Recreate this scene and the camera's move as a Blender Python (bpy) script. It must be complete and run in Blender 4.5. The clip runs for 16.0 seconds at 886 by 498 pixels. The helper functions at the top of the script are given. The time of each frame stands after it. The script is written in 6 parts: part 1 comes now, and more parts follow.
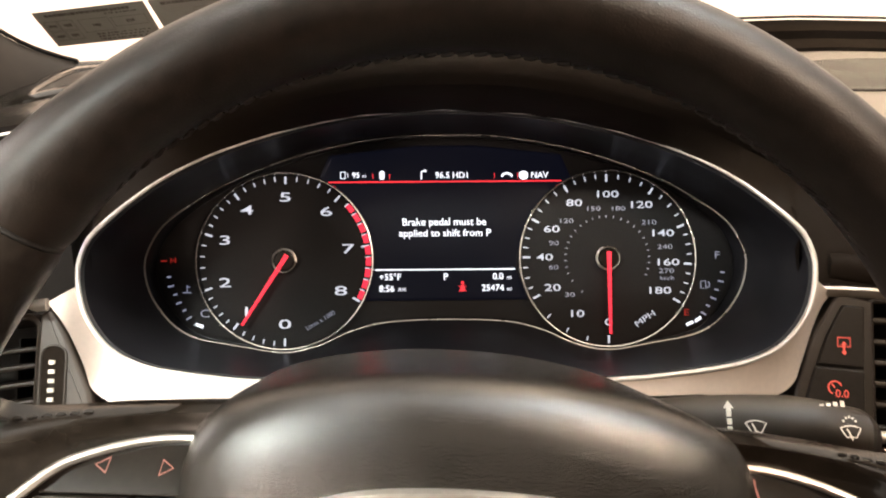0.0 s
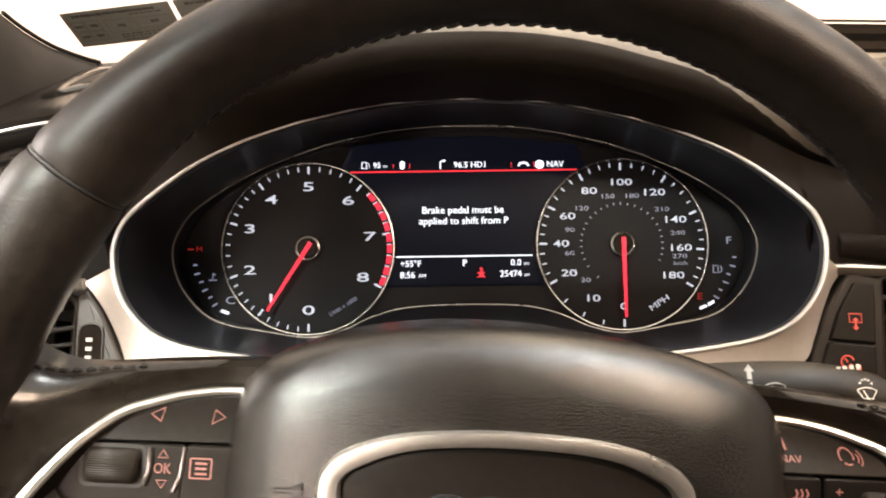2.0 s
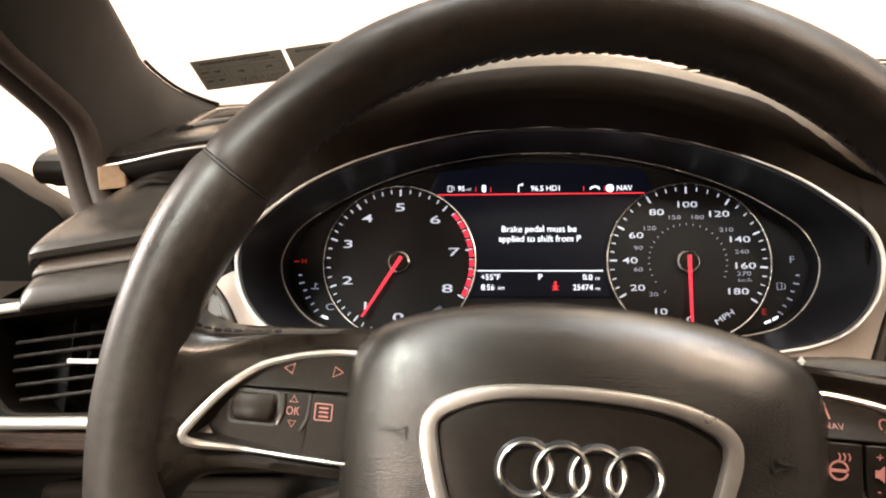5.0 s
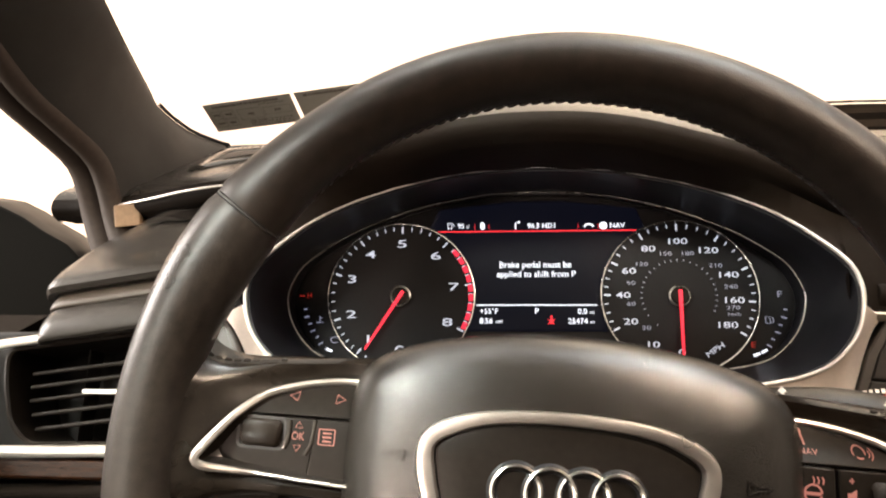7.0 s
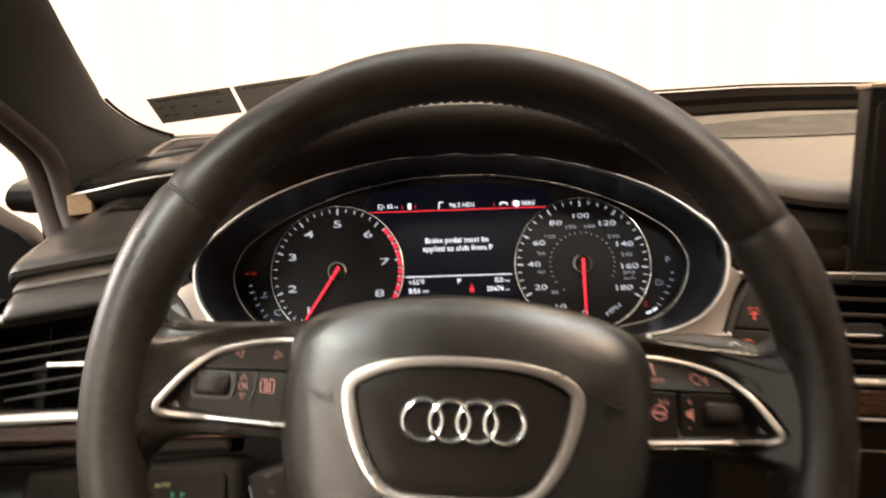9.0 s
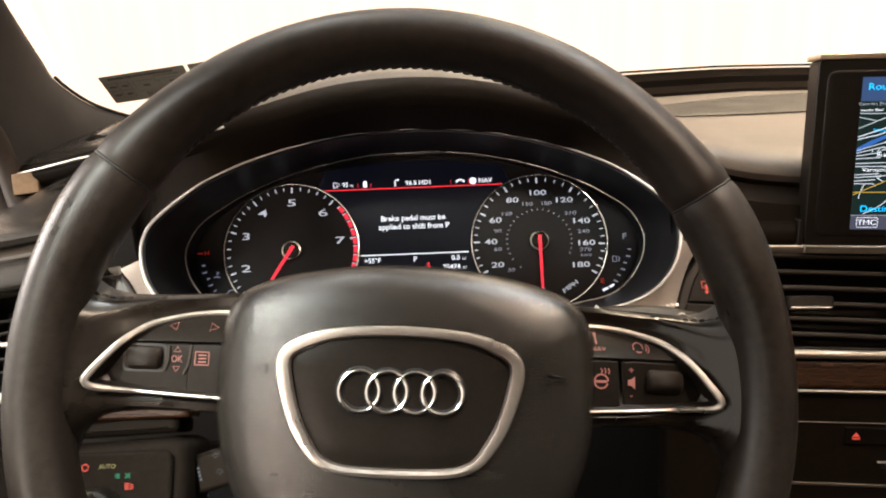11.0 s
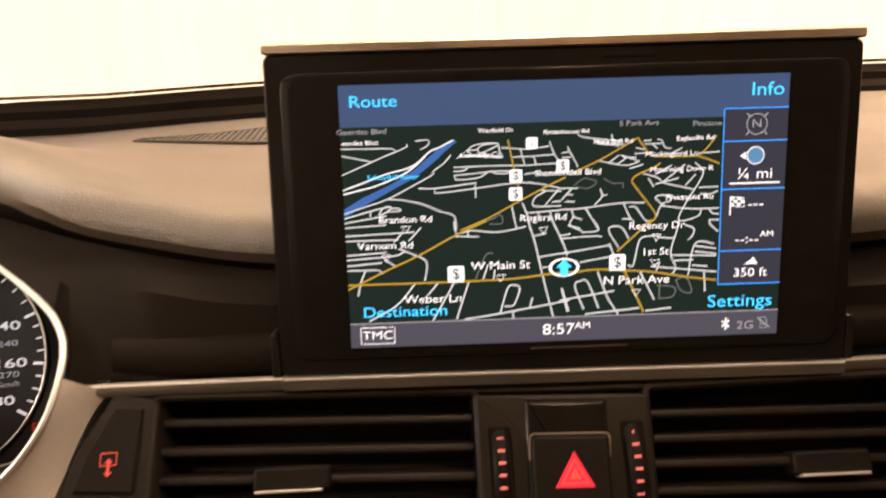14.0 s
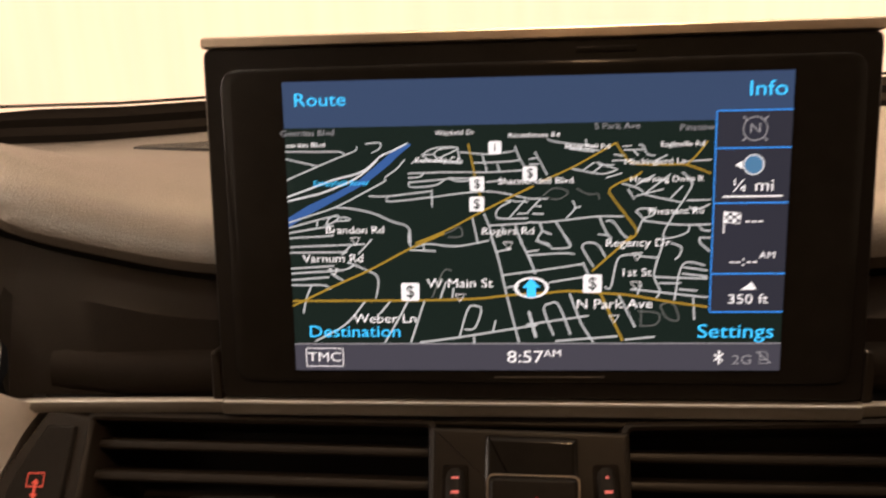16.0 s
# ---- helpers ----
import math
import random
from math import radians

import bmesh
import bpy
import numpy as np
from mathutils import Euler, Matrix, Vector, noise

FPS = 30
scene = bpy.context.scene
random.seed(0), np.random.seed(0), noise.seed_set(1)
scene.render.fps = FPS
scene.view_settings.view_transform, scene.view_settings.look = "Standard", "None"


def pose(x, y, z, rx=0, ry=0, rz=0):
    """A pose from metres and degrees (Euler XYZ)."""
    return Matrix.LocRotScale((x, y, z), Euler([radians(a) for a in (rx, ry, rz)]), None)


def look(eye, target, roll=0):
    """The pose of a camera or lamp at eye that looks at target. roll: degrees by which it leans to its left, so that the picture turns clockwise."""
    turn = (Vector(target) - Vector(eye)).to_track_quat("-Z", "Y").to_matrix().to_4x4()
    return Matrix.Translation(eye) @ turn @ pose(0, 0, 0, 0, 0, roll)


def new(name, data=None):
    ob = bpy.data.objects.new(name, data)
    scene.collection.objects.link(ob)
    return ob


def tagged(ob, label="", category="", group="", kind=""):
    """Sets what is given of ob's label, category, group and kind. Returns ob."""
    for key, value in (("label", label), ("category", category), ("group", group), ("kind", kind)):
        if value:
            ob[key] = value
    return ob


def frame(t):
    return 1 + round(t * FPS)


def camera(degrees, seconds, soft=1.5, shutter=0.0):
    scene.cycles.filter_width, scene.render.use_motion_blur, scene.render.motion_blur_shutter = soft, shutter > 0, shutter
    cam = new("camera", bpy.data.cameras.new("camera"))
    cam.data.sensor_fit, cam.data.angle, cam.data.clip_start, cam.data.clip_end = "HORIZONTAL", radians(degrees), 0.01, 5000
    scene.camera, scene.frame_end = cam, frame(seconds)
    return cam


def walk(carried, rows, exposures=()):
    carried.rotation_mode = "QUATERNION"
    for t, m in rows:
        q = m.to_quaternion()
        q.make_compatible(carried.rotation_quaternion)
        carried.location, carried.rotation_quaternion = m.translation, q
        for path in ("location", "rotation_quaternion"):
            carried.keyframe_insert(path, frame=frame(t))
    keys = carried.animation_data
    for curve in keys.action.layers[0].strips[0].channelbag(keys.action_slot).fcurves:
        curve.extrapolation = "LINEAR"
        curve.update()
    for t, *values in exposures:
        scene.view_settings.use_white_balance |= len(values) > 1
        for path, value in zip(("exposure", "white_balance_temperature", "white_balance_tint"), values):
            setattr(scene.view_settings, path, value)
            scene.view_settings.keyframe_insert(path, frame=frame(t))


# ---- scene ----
cam = camera(64.4, 16.0, soft=2.0, shutter=0.5)
PATH = [
    (0, (-0.005, 0.006, 1.132), (0.011, 1.847, 0.351), -0.3),
    (0.5, (-0.017, -0.016, 1.127), (0.012, 1.835, 0.371), -0.2),
    (1, (-0.056, -0.05, 1.142), (-0.03, 1.812, 0.413), -0.4),
    (1.5, (-0.042, -0.033, 1.125), (-0.015, 1.83, 0.397), -0.5),
    (2, (-0.019, -0.013, 1.118), (0.002, 1.847, 0.385), -0.6),
    (2.5, (-0.011, -0.022, 1.116), (-0.002, 1.846, 0.401), -0.7),
    (3, (-0.026, -0.059, 1.117), (-0.053, 1.828, 0.457), -1.0),
    (3.5, (-0.029, -0.058, 1.126), (-0.126, 1.838, 0.496), -1.1),
    (4, (-0.023, -0.062, 1.122), (-0.174, 1.834, 0.505), -1.2),
    (6.3, (-0.025, -0.074, 1.102), (-0.212, 1.832, 0.524), -1.9),
    (6.5, (-0.02, -0.077, 1.101), (-0.203, 1.83, 0.529), -1.9),
    (7, (-0.018, -0.087, 1.118), (-0.213, 1.84, 0.618), -1.9),
    (7.5, (-0.02, -0.026, 1.106), (-0.176, 1.914, 0.647), -2.1),
    (8, (-0.015, -0.023, 1.105), (-0.096, 1.918, 0.63), -2.3),
    (8.5, (-0.017, -0.057, 1.113), (-0.07, 1.878, 0.61), -2.3),
    (9, (0.006, -0.147, 1.131), (-0.056, 1.772, 0.573), -2.4),
    (9.2, (0.017, -0.168, 1.13), (-0.043, 1.748, 0.561), -2.3),
    (11.5, (0.035, -0.133, 1.112), (0.027, 1.779, 0.523), -2.5),
    (12, (0.108, -0.123, 1.103), (0.099, 1.784, 0.502), -2.6),
    (12.5, (0.203, -0.092, 1.089), (0.293, 1.814, 0.491), -2.5),
    (13, (0.289, 0.017, 1.092), (0.53, 1.915, 0.51), -2.3),
    (13.5, (0.303, 0.048, 1.082), (0.577, 1.94, 0.495), -2.4),
    (14, (0.312, 0.067, 1.093), (0.59, 1.965, 0.526), -2.2),
    (14.5, (0.343, 0.085, 1.096), (0.559, 1.999, 0.558), -2.0),
    (15, (0.354, 0.099, 1.076), (0.554, 2.024, 0.572), -1.9),
    (15.5, (0.36, 0.087, 1.096), (0.545, 2.011, 0.582), -2.1),
    (16, (0.353, 0.089, 1.083), (0.473, 2.019, 0.569), -2.1),
]
EXPOSURES = [(0.0, 0.87, 6250, 11), (7.0, 0.85, 6250, 11), (8.0, 0.78, 6250, 11), (9.2, 0.52, 6250, 11), (12.2, 0.5, 6200, 11), (13.0, 0.68, 6900, 16), (13.5, 0.62, 7600, 20), (14.0, 0.58, 7500, 20), (14.5, 0.06, 7750, 22), (15.0, -0.12, 7400, 20), (15.5, -0.02, 7600, 20), (16.0, 0.12, 7300, 18)]
walk(cam, [(t, look(eye, target, roll)) for t, eye, target, roll in PATH], EXPOSURES)

# ---- light: a bright garage outside, seen through the windows ----
world = bpy.data.worlds.new("world")
scene.world = world
world.use_nodes = True
bg = world.node_tree.nodes["Background"]
bg.inputs["Color"].default_value = (1.0, 0.87, 0.71, 1)
bg.inputs["Strength"].default_value = 1.0


def lamp(name, at, target, power, size, colour, spread=180):
    data = bpy.data.lights.new(name, "AREA")
    data.shape, data.size, data.energy, data.color = "DISK", size, power, colour
    data.spread = radians(spread)
    ob = new(name, data)
    ob.matrix_world = look(at, target)
    return ob


# the two reading lamps of the roof console
lamp("reading_lamp", (0.33, 0.0, 1.384), (0.0, 0.25, 0.93), 0.29, 0.03, (1.0, 0.74, 0.52), 74)
lamp("reading_lamp", (0.45, 0.0, 1.384), (0.42, 0.3, 0.95), 0.1, 0.03, (1.0, 0.66, 0.36), 74)
# unseen fill lamps, added beside and behind driver's window, over and ahead of windscreen
lamp("fill_lamp", (-1.6, 0.4, 1.45), (-0.05, 0.2, 0.98), 20, 0.8, (1.0, 0.9, 0.81))
lamp("fill_lamp", (-0.75, -0.8, 2.3), (-0.1, 0.18, 0.97), 1.0, 0.35, (0.95, 0.96, 0.84), 22)
lamp("fill_lamp", (-0.75, -1.6, 1.27), (-0.09, 0.14, 0.965), 0.1, 0.25, (1.0, 0.77, 0.6), 12)
lamp("fill_lamp", (-0.4, 0.55, 2.5), (-0.06, 0.19, 0.98), 0.17, 0.4, (0.96, 0.95, 0.86), 15)
lamp("fill_lamp", (0.75, 0.4, 2.4), (0.09, 0.19, 0.97), 0.33, 0.4, (0.96, 0.97, 0.9), 20)
lamp("fill_lamp", (0.9, 1.7, 2.7), (0.72, 0.4, 0.95), 3.3, 0.7, (1.0, 0.76, 0.48), 32)


# ---- materials ----
def mat(name, colour, rough=0.5, metal=0.0, vary=0.25, scale=60.0, bump=0.0, bump_scale=600.0, kind="noise",
        coat=0.0, coat_rough=0.08, emit=0.0, stretch=(1, 1, 1), spec=0.5, dust=0.0, rvary=0.18):
    """Principled with colour and gloss varied at two scales, and fine relief."""
    m = bpy.data.materials.new(name)
    m.use_nodes = True
    nt = m.node_tree
    b = nt.nodes["Principled BSDF"]
    b.inputs["Metallic"].default_value = metal
    b.inputs["Specular IOR Level"].default_value = spec
    b.inputs["Coat Weight"].default_value = coat
    b.inputs["Coat Roughness"].default_value = coat_rough
    tc = nt.nodes.new("ShaderNodeTexCoord")
    mp = nt.nodes.new("ShaderNodeMapping")
    mp.inputs["Scale"].default_value = stretch
    nt.links.new(tc.outputs["Object"], mp.inputs["Vector"])

    def noise_node(s, detail=4.0):
        n = nt.nodes.new("ShaderNodeTexNoise")
        n.inputs["Scale"].default_value, n.inputs["Detail"].default_value = s, detail
        nt.links.new(mp.outputs["Vector"], n.inputs["Vector"])
        return n
    big, fine = noise_node(scale * 0.25), noise_node(scale * 4, 6.0)
    add = nt.nodes.new("ShaderNodeMath")
    add.operation = "ADD"
    nt.links.new(big.outputs["Fac"], add.inputs[0])
    nt.links.new(fine.outputs["Fac"], add.inputs[1])
    ramp = nt.nodes.new("ShaderNodeMapRange")
    ramp.inputs["From Min"].default_value, ramp.inputs["From Max"].default_value = 0.6, 1.4
    ramp.inputs["To Min"].default_value, ramp.inputs["To Max"].default_value = 1 - vary, 1 + vary
    nt.links.new(add.outputs[0], ramp.inputs["Value"])
    mul = nt.nodes.new("ShaderNodeVectorMath")
    mul.operation = "SCALE"
    mul.inputs[0].default_value = colour
    nt.links.new(ramp.outputs["Result"], mul.inputs["Scale"])
    out = mul.outputs["Vector"]
    if dust:
        d = noise_node(scale * 12, 2.0)
        dr = nt.nodes.new("ShaderNodeMapRange")
        dr.inputs["From Min"].default_value, dr.inputs["From Max"].default_value = 0.68, 0.78
        dr.inputs["To Max"].default_value = dust
        nt.links.new(d.outputs["Fac"], dr.inputs["Value"])
        mix = nt.nodes.new("ShaderNodeMix")
        mix.data_type = "RGBA"
        nt.links.new(dr.outputs["Result"], mix.inputs["Factor"])
        nt.links.new(out, mix.inputs["A"])
        mix.inputs["B"].default_value = (0.3, 0.27, 0.22, 1)
        out = mix.outputs["Result"]
    nt.links.new(out, b.inputs["Base Color"])
    rr = nt.nodes.new("ShaderNodeMapRange")
    rr.inputs["From Min"].default_value, rr.inputs["From Max"].default_value = 0.3, 0.7
    rr.inputs["To Min"].default_value, rr.inputs["To Max"].default_value = max(0.02, rough * (1 - rvary)), min(1, rough * (1 + rvary))
    nt.links.new(big.outputs["Fac"], rr.inputs["Value"])
    nt.links.new(rr.outputs["Result"], b.inputs["Roughness"])
    if bump:
        if kind == "leather":
            h = nt.nodes.new("ShaderNodeTexVoronoi")
            h.feature = "DISTANCE_TO_EDGE"
            h.inputs["Scale"].default_value = bump_scale
            warp = noise_node(bump_scale * 0.4, 3.0)
            vm = nt.nodes.new("ShaderNodeVectorMath")
            vm.operation = "MULTIPLY_ADD"
            vm.inputs[1].default_value = (1.2 / bump_scale,) * 3
            nt.links.new(warp.outputs["Color"], vm.inputs[0])
            nt.links.new(mp.outputs["Vector"], vm.inputs[2])
            nt.links.new(vm.outputs["Vector"], h.inputs["Vector"])
            hs = nt.nodes.new("ShaderNodeMapRange")
            hs.inputs["From Max"].default_value = 0.25
            nt.links.new(h.outputs["Distance"], hs.inputs["Value"])
            height = hs.outputs["Result"]
        else:
            height = noise_node(bump_scale, 5.0).outputs["Fac"]
        bn = nt.nodes.new("ShaderNodeBump")
        bn.inputs["Strength"].default_value, bn.inputs["Distance"].default_value = bump, 0.0005
        nt.links.new(height, bn.inputs["Height"])
        nt.links.new(bn.outputs["Normal"], b.inputs["Normal"])
    if emit:
        nt.links.new(out, b.inputs["Emission Color"])
        b.inputs["Emission Strength"].default_value = emit
    return m


def glow(name, colour, strength, rough=0.4):
    """A lit part of a screen or a lit symbol."""
    m = bpy.data.materials.new(name)
    m.use_nodes = True
    b = m.node_tree.nodes["Principled BSDF"]
    b.inputs["Base Color"].default_value = (*[min(0.6, c) * 0.25 for c in colour], 1)
    b.inputs["Roughness"].default_value = rough
    b.inputs["Specular IOR Level"].default_value = 0.2
    b.inputs["Emission Color"].default_value = (*colour, 1)
    b.inputs["Emission Strength"].default_value = strength
    return m


RIM_LEATHER = mat("rim_leather", (0.0145, 0.0102, 0.0075), 0.43, bump=0.3, bump_scale=1500, scale=40, vary=0.6, spec=0.3, dust=0.012)
RIM_WORN = mat("worn_rim_leather", (0.0145, 0.0106, 0.0078), 0.4, bump=0.28, bump_scale=1100, scale=60, vary=0.7, dust=0.04, spec=0.34, rvary=0.45)
SPOKE_LEATHER = mat("worn_spoke_leather", (0.0095, 0.007, 0.005), 0.25, bump=0.5, bump_scale=170, scale=70, vary=0.6, spec=0.5, dust=0.05, rvary=0.5)
HUB_LEATHER = mat("hub_leather", (0.0165, 0.0143, 0.0122), 0.23, bump=0.5, bump_scale=1250, scale=30, vary=0.4, spec=0.62, stretch=(0.7, 1.3, 1), rvary=0.25)
# dash face: the shade under the pad is put into this dark colour
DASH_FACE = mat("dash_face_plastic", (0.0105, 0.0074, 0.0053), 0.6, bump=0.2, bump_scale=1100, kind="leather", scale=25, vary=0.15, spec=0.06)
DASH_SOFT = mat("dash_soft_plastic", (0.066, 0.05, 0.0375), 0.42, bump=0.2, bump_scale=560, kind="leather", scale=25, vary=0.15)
PAD_GLOSS = mat("smooth_dash_plastic", (0.034, 0.029, 0.0245), 0.26, bump=0.1, bump_scale=1400, kind="leather", scale=25, vary=0.2)
RIM_GLOSS = mat("glossy_surround", (0.03, 0.026, 0.022), 0.14, scale=25, vary=0.2)
VENT_BLACK = mat("vent_black", (0.013, 0.0102, 0.0082), 0.9, spec=0.0, scale=50)
GRILLE = mat("speaker_mesh", (0.045, 0.043, 0.036), 0.5, vary=0.15, scale=80)
PILLAR_CLOTH = mat("pillar_trim", (0.03, 0.0255, 0.0215), 0.75, bump=0.15, bump_scale=1800, scale=60, vary=0.12)
ROOF_CLOTH = mat("roof_cloth", (0.24, 0.215, 0.185), 0.9, bump=0.3, bump_scale=1500)
BLACK_PLASTIC = mat("black_plastic", (0.014, 0.01, 0.007), 0.45, bump=0.08, bump_scale=2200, scale=50, spec=0.22)
MATTE_BLACK = mat("matte_black", (0.016, 0.0138, 0.0118), 0.65, scale=50)
GLOSS_BLACK = mat("gloss_black", (0.0125, 0.0103, 0.0085), 0.16, scale=30, dust=0.01, spec=0.14)
PANEL_BLACK = mat("button_black", (0.0115, 0.0092, 0.0074), 0.4, scale=80, spec=0.09)
BRONZE = mat("warm_satin_metal", (0.58, 0.45, 0.34), 0.38, metal=0.9, vary=0.08, scale=80, bump=0.04, bump_scale=2500)
# its slight blue tint is the display's glow put into the colour
RECESS_BLACK = mat("recess_black", (0.0095, 0.0095, 0.0115), 0.34, scale=60, spec=0.3)
WHITE_PRINT = mat("white_print", (0.62, 0.57, 0.5), 0.5, vary=0.1, scale=200)
SLAT = mat("slat_plastic", (0.0125, 0.0088, 0.006), 0.46, bump=0.05, bump_scale=2200, scale=50, spec=0.25)
RUBBER = mat("rubber_seal", (0.05, 0.034, 0.025), 0.7, bump=0.2, bump_scale=900)
SATIN = mat("satin_aluminium", (0.8, 0.75, 0.69), 0.44, metal=0.8, vary=0.05, scale=90, bump=0.05, bump_scale=2500, stretch=(1, 12, 12))
EMBLEM_METAL = mat("emblem_metal", (0.56, 0.51, 0.46), 0.33, metal=0.9, vary=0.1, scale=70, bump=0.04, bump_scale=2500, rvary=0.3)
SILVER_PAINT = mat("silver_paint", (0.74, 0.64, 0.56), 0.4, metal=0.62, vary=0.06, scale=90, bump=0.04, bump_scale=2500)
CHROME = mat("chrome", (0.8, 0.78, 0.74), 0.2, metal=1.0, vary=0.05, scale=80)
THIN_CHROME = mat("dull_chrome", (0.5, 0.47, 0.43), 0.28, metal=1.0, vary=0.08, scale=80)
# also used as a shaded copy of the aluminium on the centre bar
SATIN_DARK = mat("dark_satin", (0.32, 0.275, 0.23), 0.4, metal=0.85, vary=0.08, scale=80)
WOOD = mat("walnut", (0.027, 0.0105, 0.0045), 0.26, vary=0.6, scale=60, stretch=(0.35, 3, 3), coat=0.3, spec=0.3)
DIAL = mat("dial_face", (0.0105, 0.0094, 0.0096), 0.6, vary=0.1, scale=120, spec=0.1)
DARK_TRIM = mat("dark_grey_plastic", (0.024, 0.0178, 0.0128), 0.42, scale=60)
CONSOLE_PLASTIC = mat("console_plastic", (0.013, 0.0095, 0.0068), 0.42, bump=0.06, bump_scale=2000, scale=60, spec=0.2)
PAPER = mat("sticker_paper", (0.33, 0.315, 0.285), 0.7, vary=0.08, scale=50)
INK = mat("sticker_ink", (0.11, 0.09, 0.075), 0.7, vary=0.1)
INK_FAINT = mat("sticker_ink_faint", (0.22, 0.2, 0.17), 0.7, vary=0.1)
# the wall's brightness is emission put into its paint, not lamp light
WALL_GLOW = mat("glowing_wall_paint", (0.86, 0.65, 0.48), 0.8, vary=0.09, scale=1.6, emit=1.08, stretch=(1.6, 1, 0.12))
CONCRETE = mat("concrete", (0.33, 0.3, 0.27), 0.8, vary=0.2, scale=2, bump=0.2, bump_scale=40)
BODY_PAINT = mat("dark_car_paint", (0.003, 0.003, 0.0021), 0.45, vary=0.1, spec=0.2)
CARPET = mat("carpet", (0.03, 0.028, 0.026), 0.95, bump=0.5, bump_scale=900)
LIT_WHITE = glow("lit_white", (0.86, 0.88, 1.0), 0.43)
LIT_DIM = glow("lit_grey", (0.6, 0.62, 0.9), 0.19)
LIT_DIM_RED = glow("lit_dim_red", (1.0, 0.05, 0.035), 0.15)
LIT_RED = glow("lit_red", (1.0, 0.03, 0.06), 0.75)
HOT_RED = glow("wheel_mark_red", (1.0, 0.2, 0.17), 0.7)
NEEDLE_RED = glow("needle_red", (1.0, 0.03, 0.05), 1.0)
BUTTON_RED = glow("button_red", (1.0, 0.11, 0.07), 0.55)
SYMBOL = glow("button_symbol", (0.95, 0.3, 0.24), 0.2)
TELL_GREEN = glow("telltale_green", (0.1, 0.9, 0.4), 0.12)
TELL_AMBER = glow("telltale_amber", (1.0, 0.6, 0.08), 0.4)
TELL_DIM = glow("telltale_dim", (0.9, 0.6, 0.25), 0.13)
SCREEN_NAVY = glow("cluster_screen", (0.0016, 0.0018, 0.004), 1.0, 0.3)
SCREEN_WHITE = glow("screen_white", (0.92, 0.94, 1.0), 1.0)
SCREEN_RED = glow("screen_red", (1.0, 0.04, 0.05), 0.8)
MAP_FAINT = glow("map_path", (0.1, 0.11, 0.11), 1.0)
ZOOM_BLUE = glow("map_steel_blue", (0.06, 0.19, 0.36), 1.0)
MAP_GREEN = glow("map_ground", (0.009, 0.017, 0.0145), 1.0, 0.2)
MAP_SKY = glow("map_sky", (0.034, 0.064, 0.14), 1.0, 0.2)
MAP_BAR = glow("map_bar", (0.055, 0.056, 0.078), 1.0, 0.2)
MAP_BOX = glow("map_box", (0.028, 0.03, 0.045), 1.0, 0.2)
STREET = glow("map_street", (0.47, 0.51, 0.55), 1.0)
YELLOW = glow("map_main_road", (0.34, 0.22, 0.03), 1.0)
RIVER = glow("map_river", (0.028, 0.1, 0.32), 1.0)
BANK = glow("map_railway", (0.6, 0.65, 0.72), 1.0)
MAP_CYAN = glow("map_blue_text", (0.012, 0.5, 1.0), 1.3)
MAP_EDGE = glow("map_blue_edge", (0.015, 0.3, 1.0), 1.0)
MAP_GREY = glow("map_grey", (0.3, 0.31, 0.35), 0.8)

_n = PAPER.node_tree
_tr = _n.nodes.new("ShaderNodeBsdfTranslucent")
_tr.inputs["Color"].default_value = (0.38, 0.36, 0.32, 1)
_mx = _n.nodes.new("ShaderNodeMixShader")
_mx.inputs["Fac"].default_value = 0.3
_n.links.new(_n.nodes["Principled BSDF"].outputs[0], _mx.inputs[1])
_n.links.new(_tr.outputs[0], _mx.inputs[2])
_n.links.new(_mx.outputs[0], _n.nodes["Material Output"].inputs["Surface"])

GLASS = bpy.data.materials.new("glass")
GLASS.use_nodes = True
_g = GLASS.node_tree.nodes["Principled BSDF"]
_g.inputs["Transmission Weight"].default_value, _g.inputs["Roughness"].default_value, _g.inputs["IOR"].default_value = 1.0, 0.0, 1.0


# ---- mesh helpers ----
def axes(at, yaw, tilt, spin=0.0):
    """Local frame of a panel: its x to the right, y up along it, z towards the driver."""
    t, y = radians(tilt), radians(yaw)
    n = Vector((math.sin(y) * math.cos(t), -math.cos(y) * math.cos(t), math.sin(t)))
    u = Vector((0, 0, 1)).cross(n).normalized()
    v = n.cross(u)
    m = Matrix((u, v, n)).transposed().to_4x4()
    return Matrix.Translation(at) @ m @ pose(0, 0, 0, 0, 0, spin)


def thing(name, m, label, category, group="", kind=""):
    ob = new(name)
    ob.empty_display_size = 0.02
    ob.matrix_world = m
    return tagged(ob, label, category, group, kind)


def part(name, bm, material, parent=None, label="", m=None, angle=38):
    me = bpy.data.meshes.new(name)
    if isinstance(bm, bmesh.types.BMesh):
        bmesh.ops.recalc_face_normals(bm, faces=bm.faces)
        bm.to_mesh(me)
        bm.free()
    else:
        me = bm
    me.materials.clear()
    me.materials.append(material)
    for p in me.polygons:
        p.use_smooth = True
    me.set_sharp_from_angle(angle=radians(angle))
    ob = new(name, me)
    if parent:
        ob.parent = parent
    if m is not None:
        ob.matrix_local = m
    return tagged(ob, label)


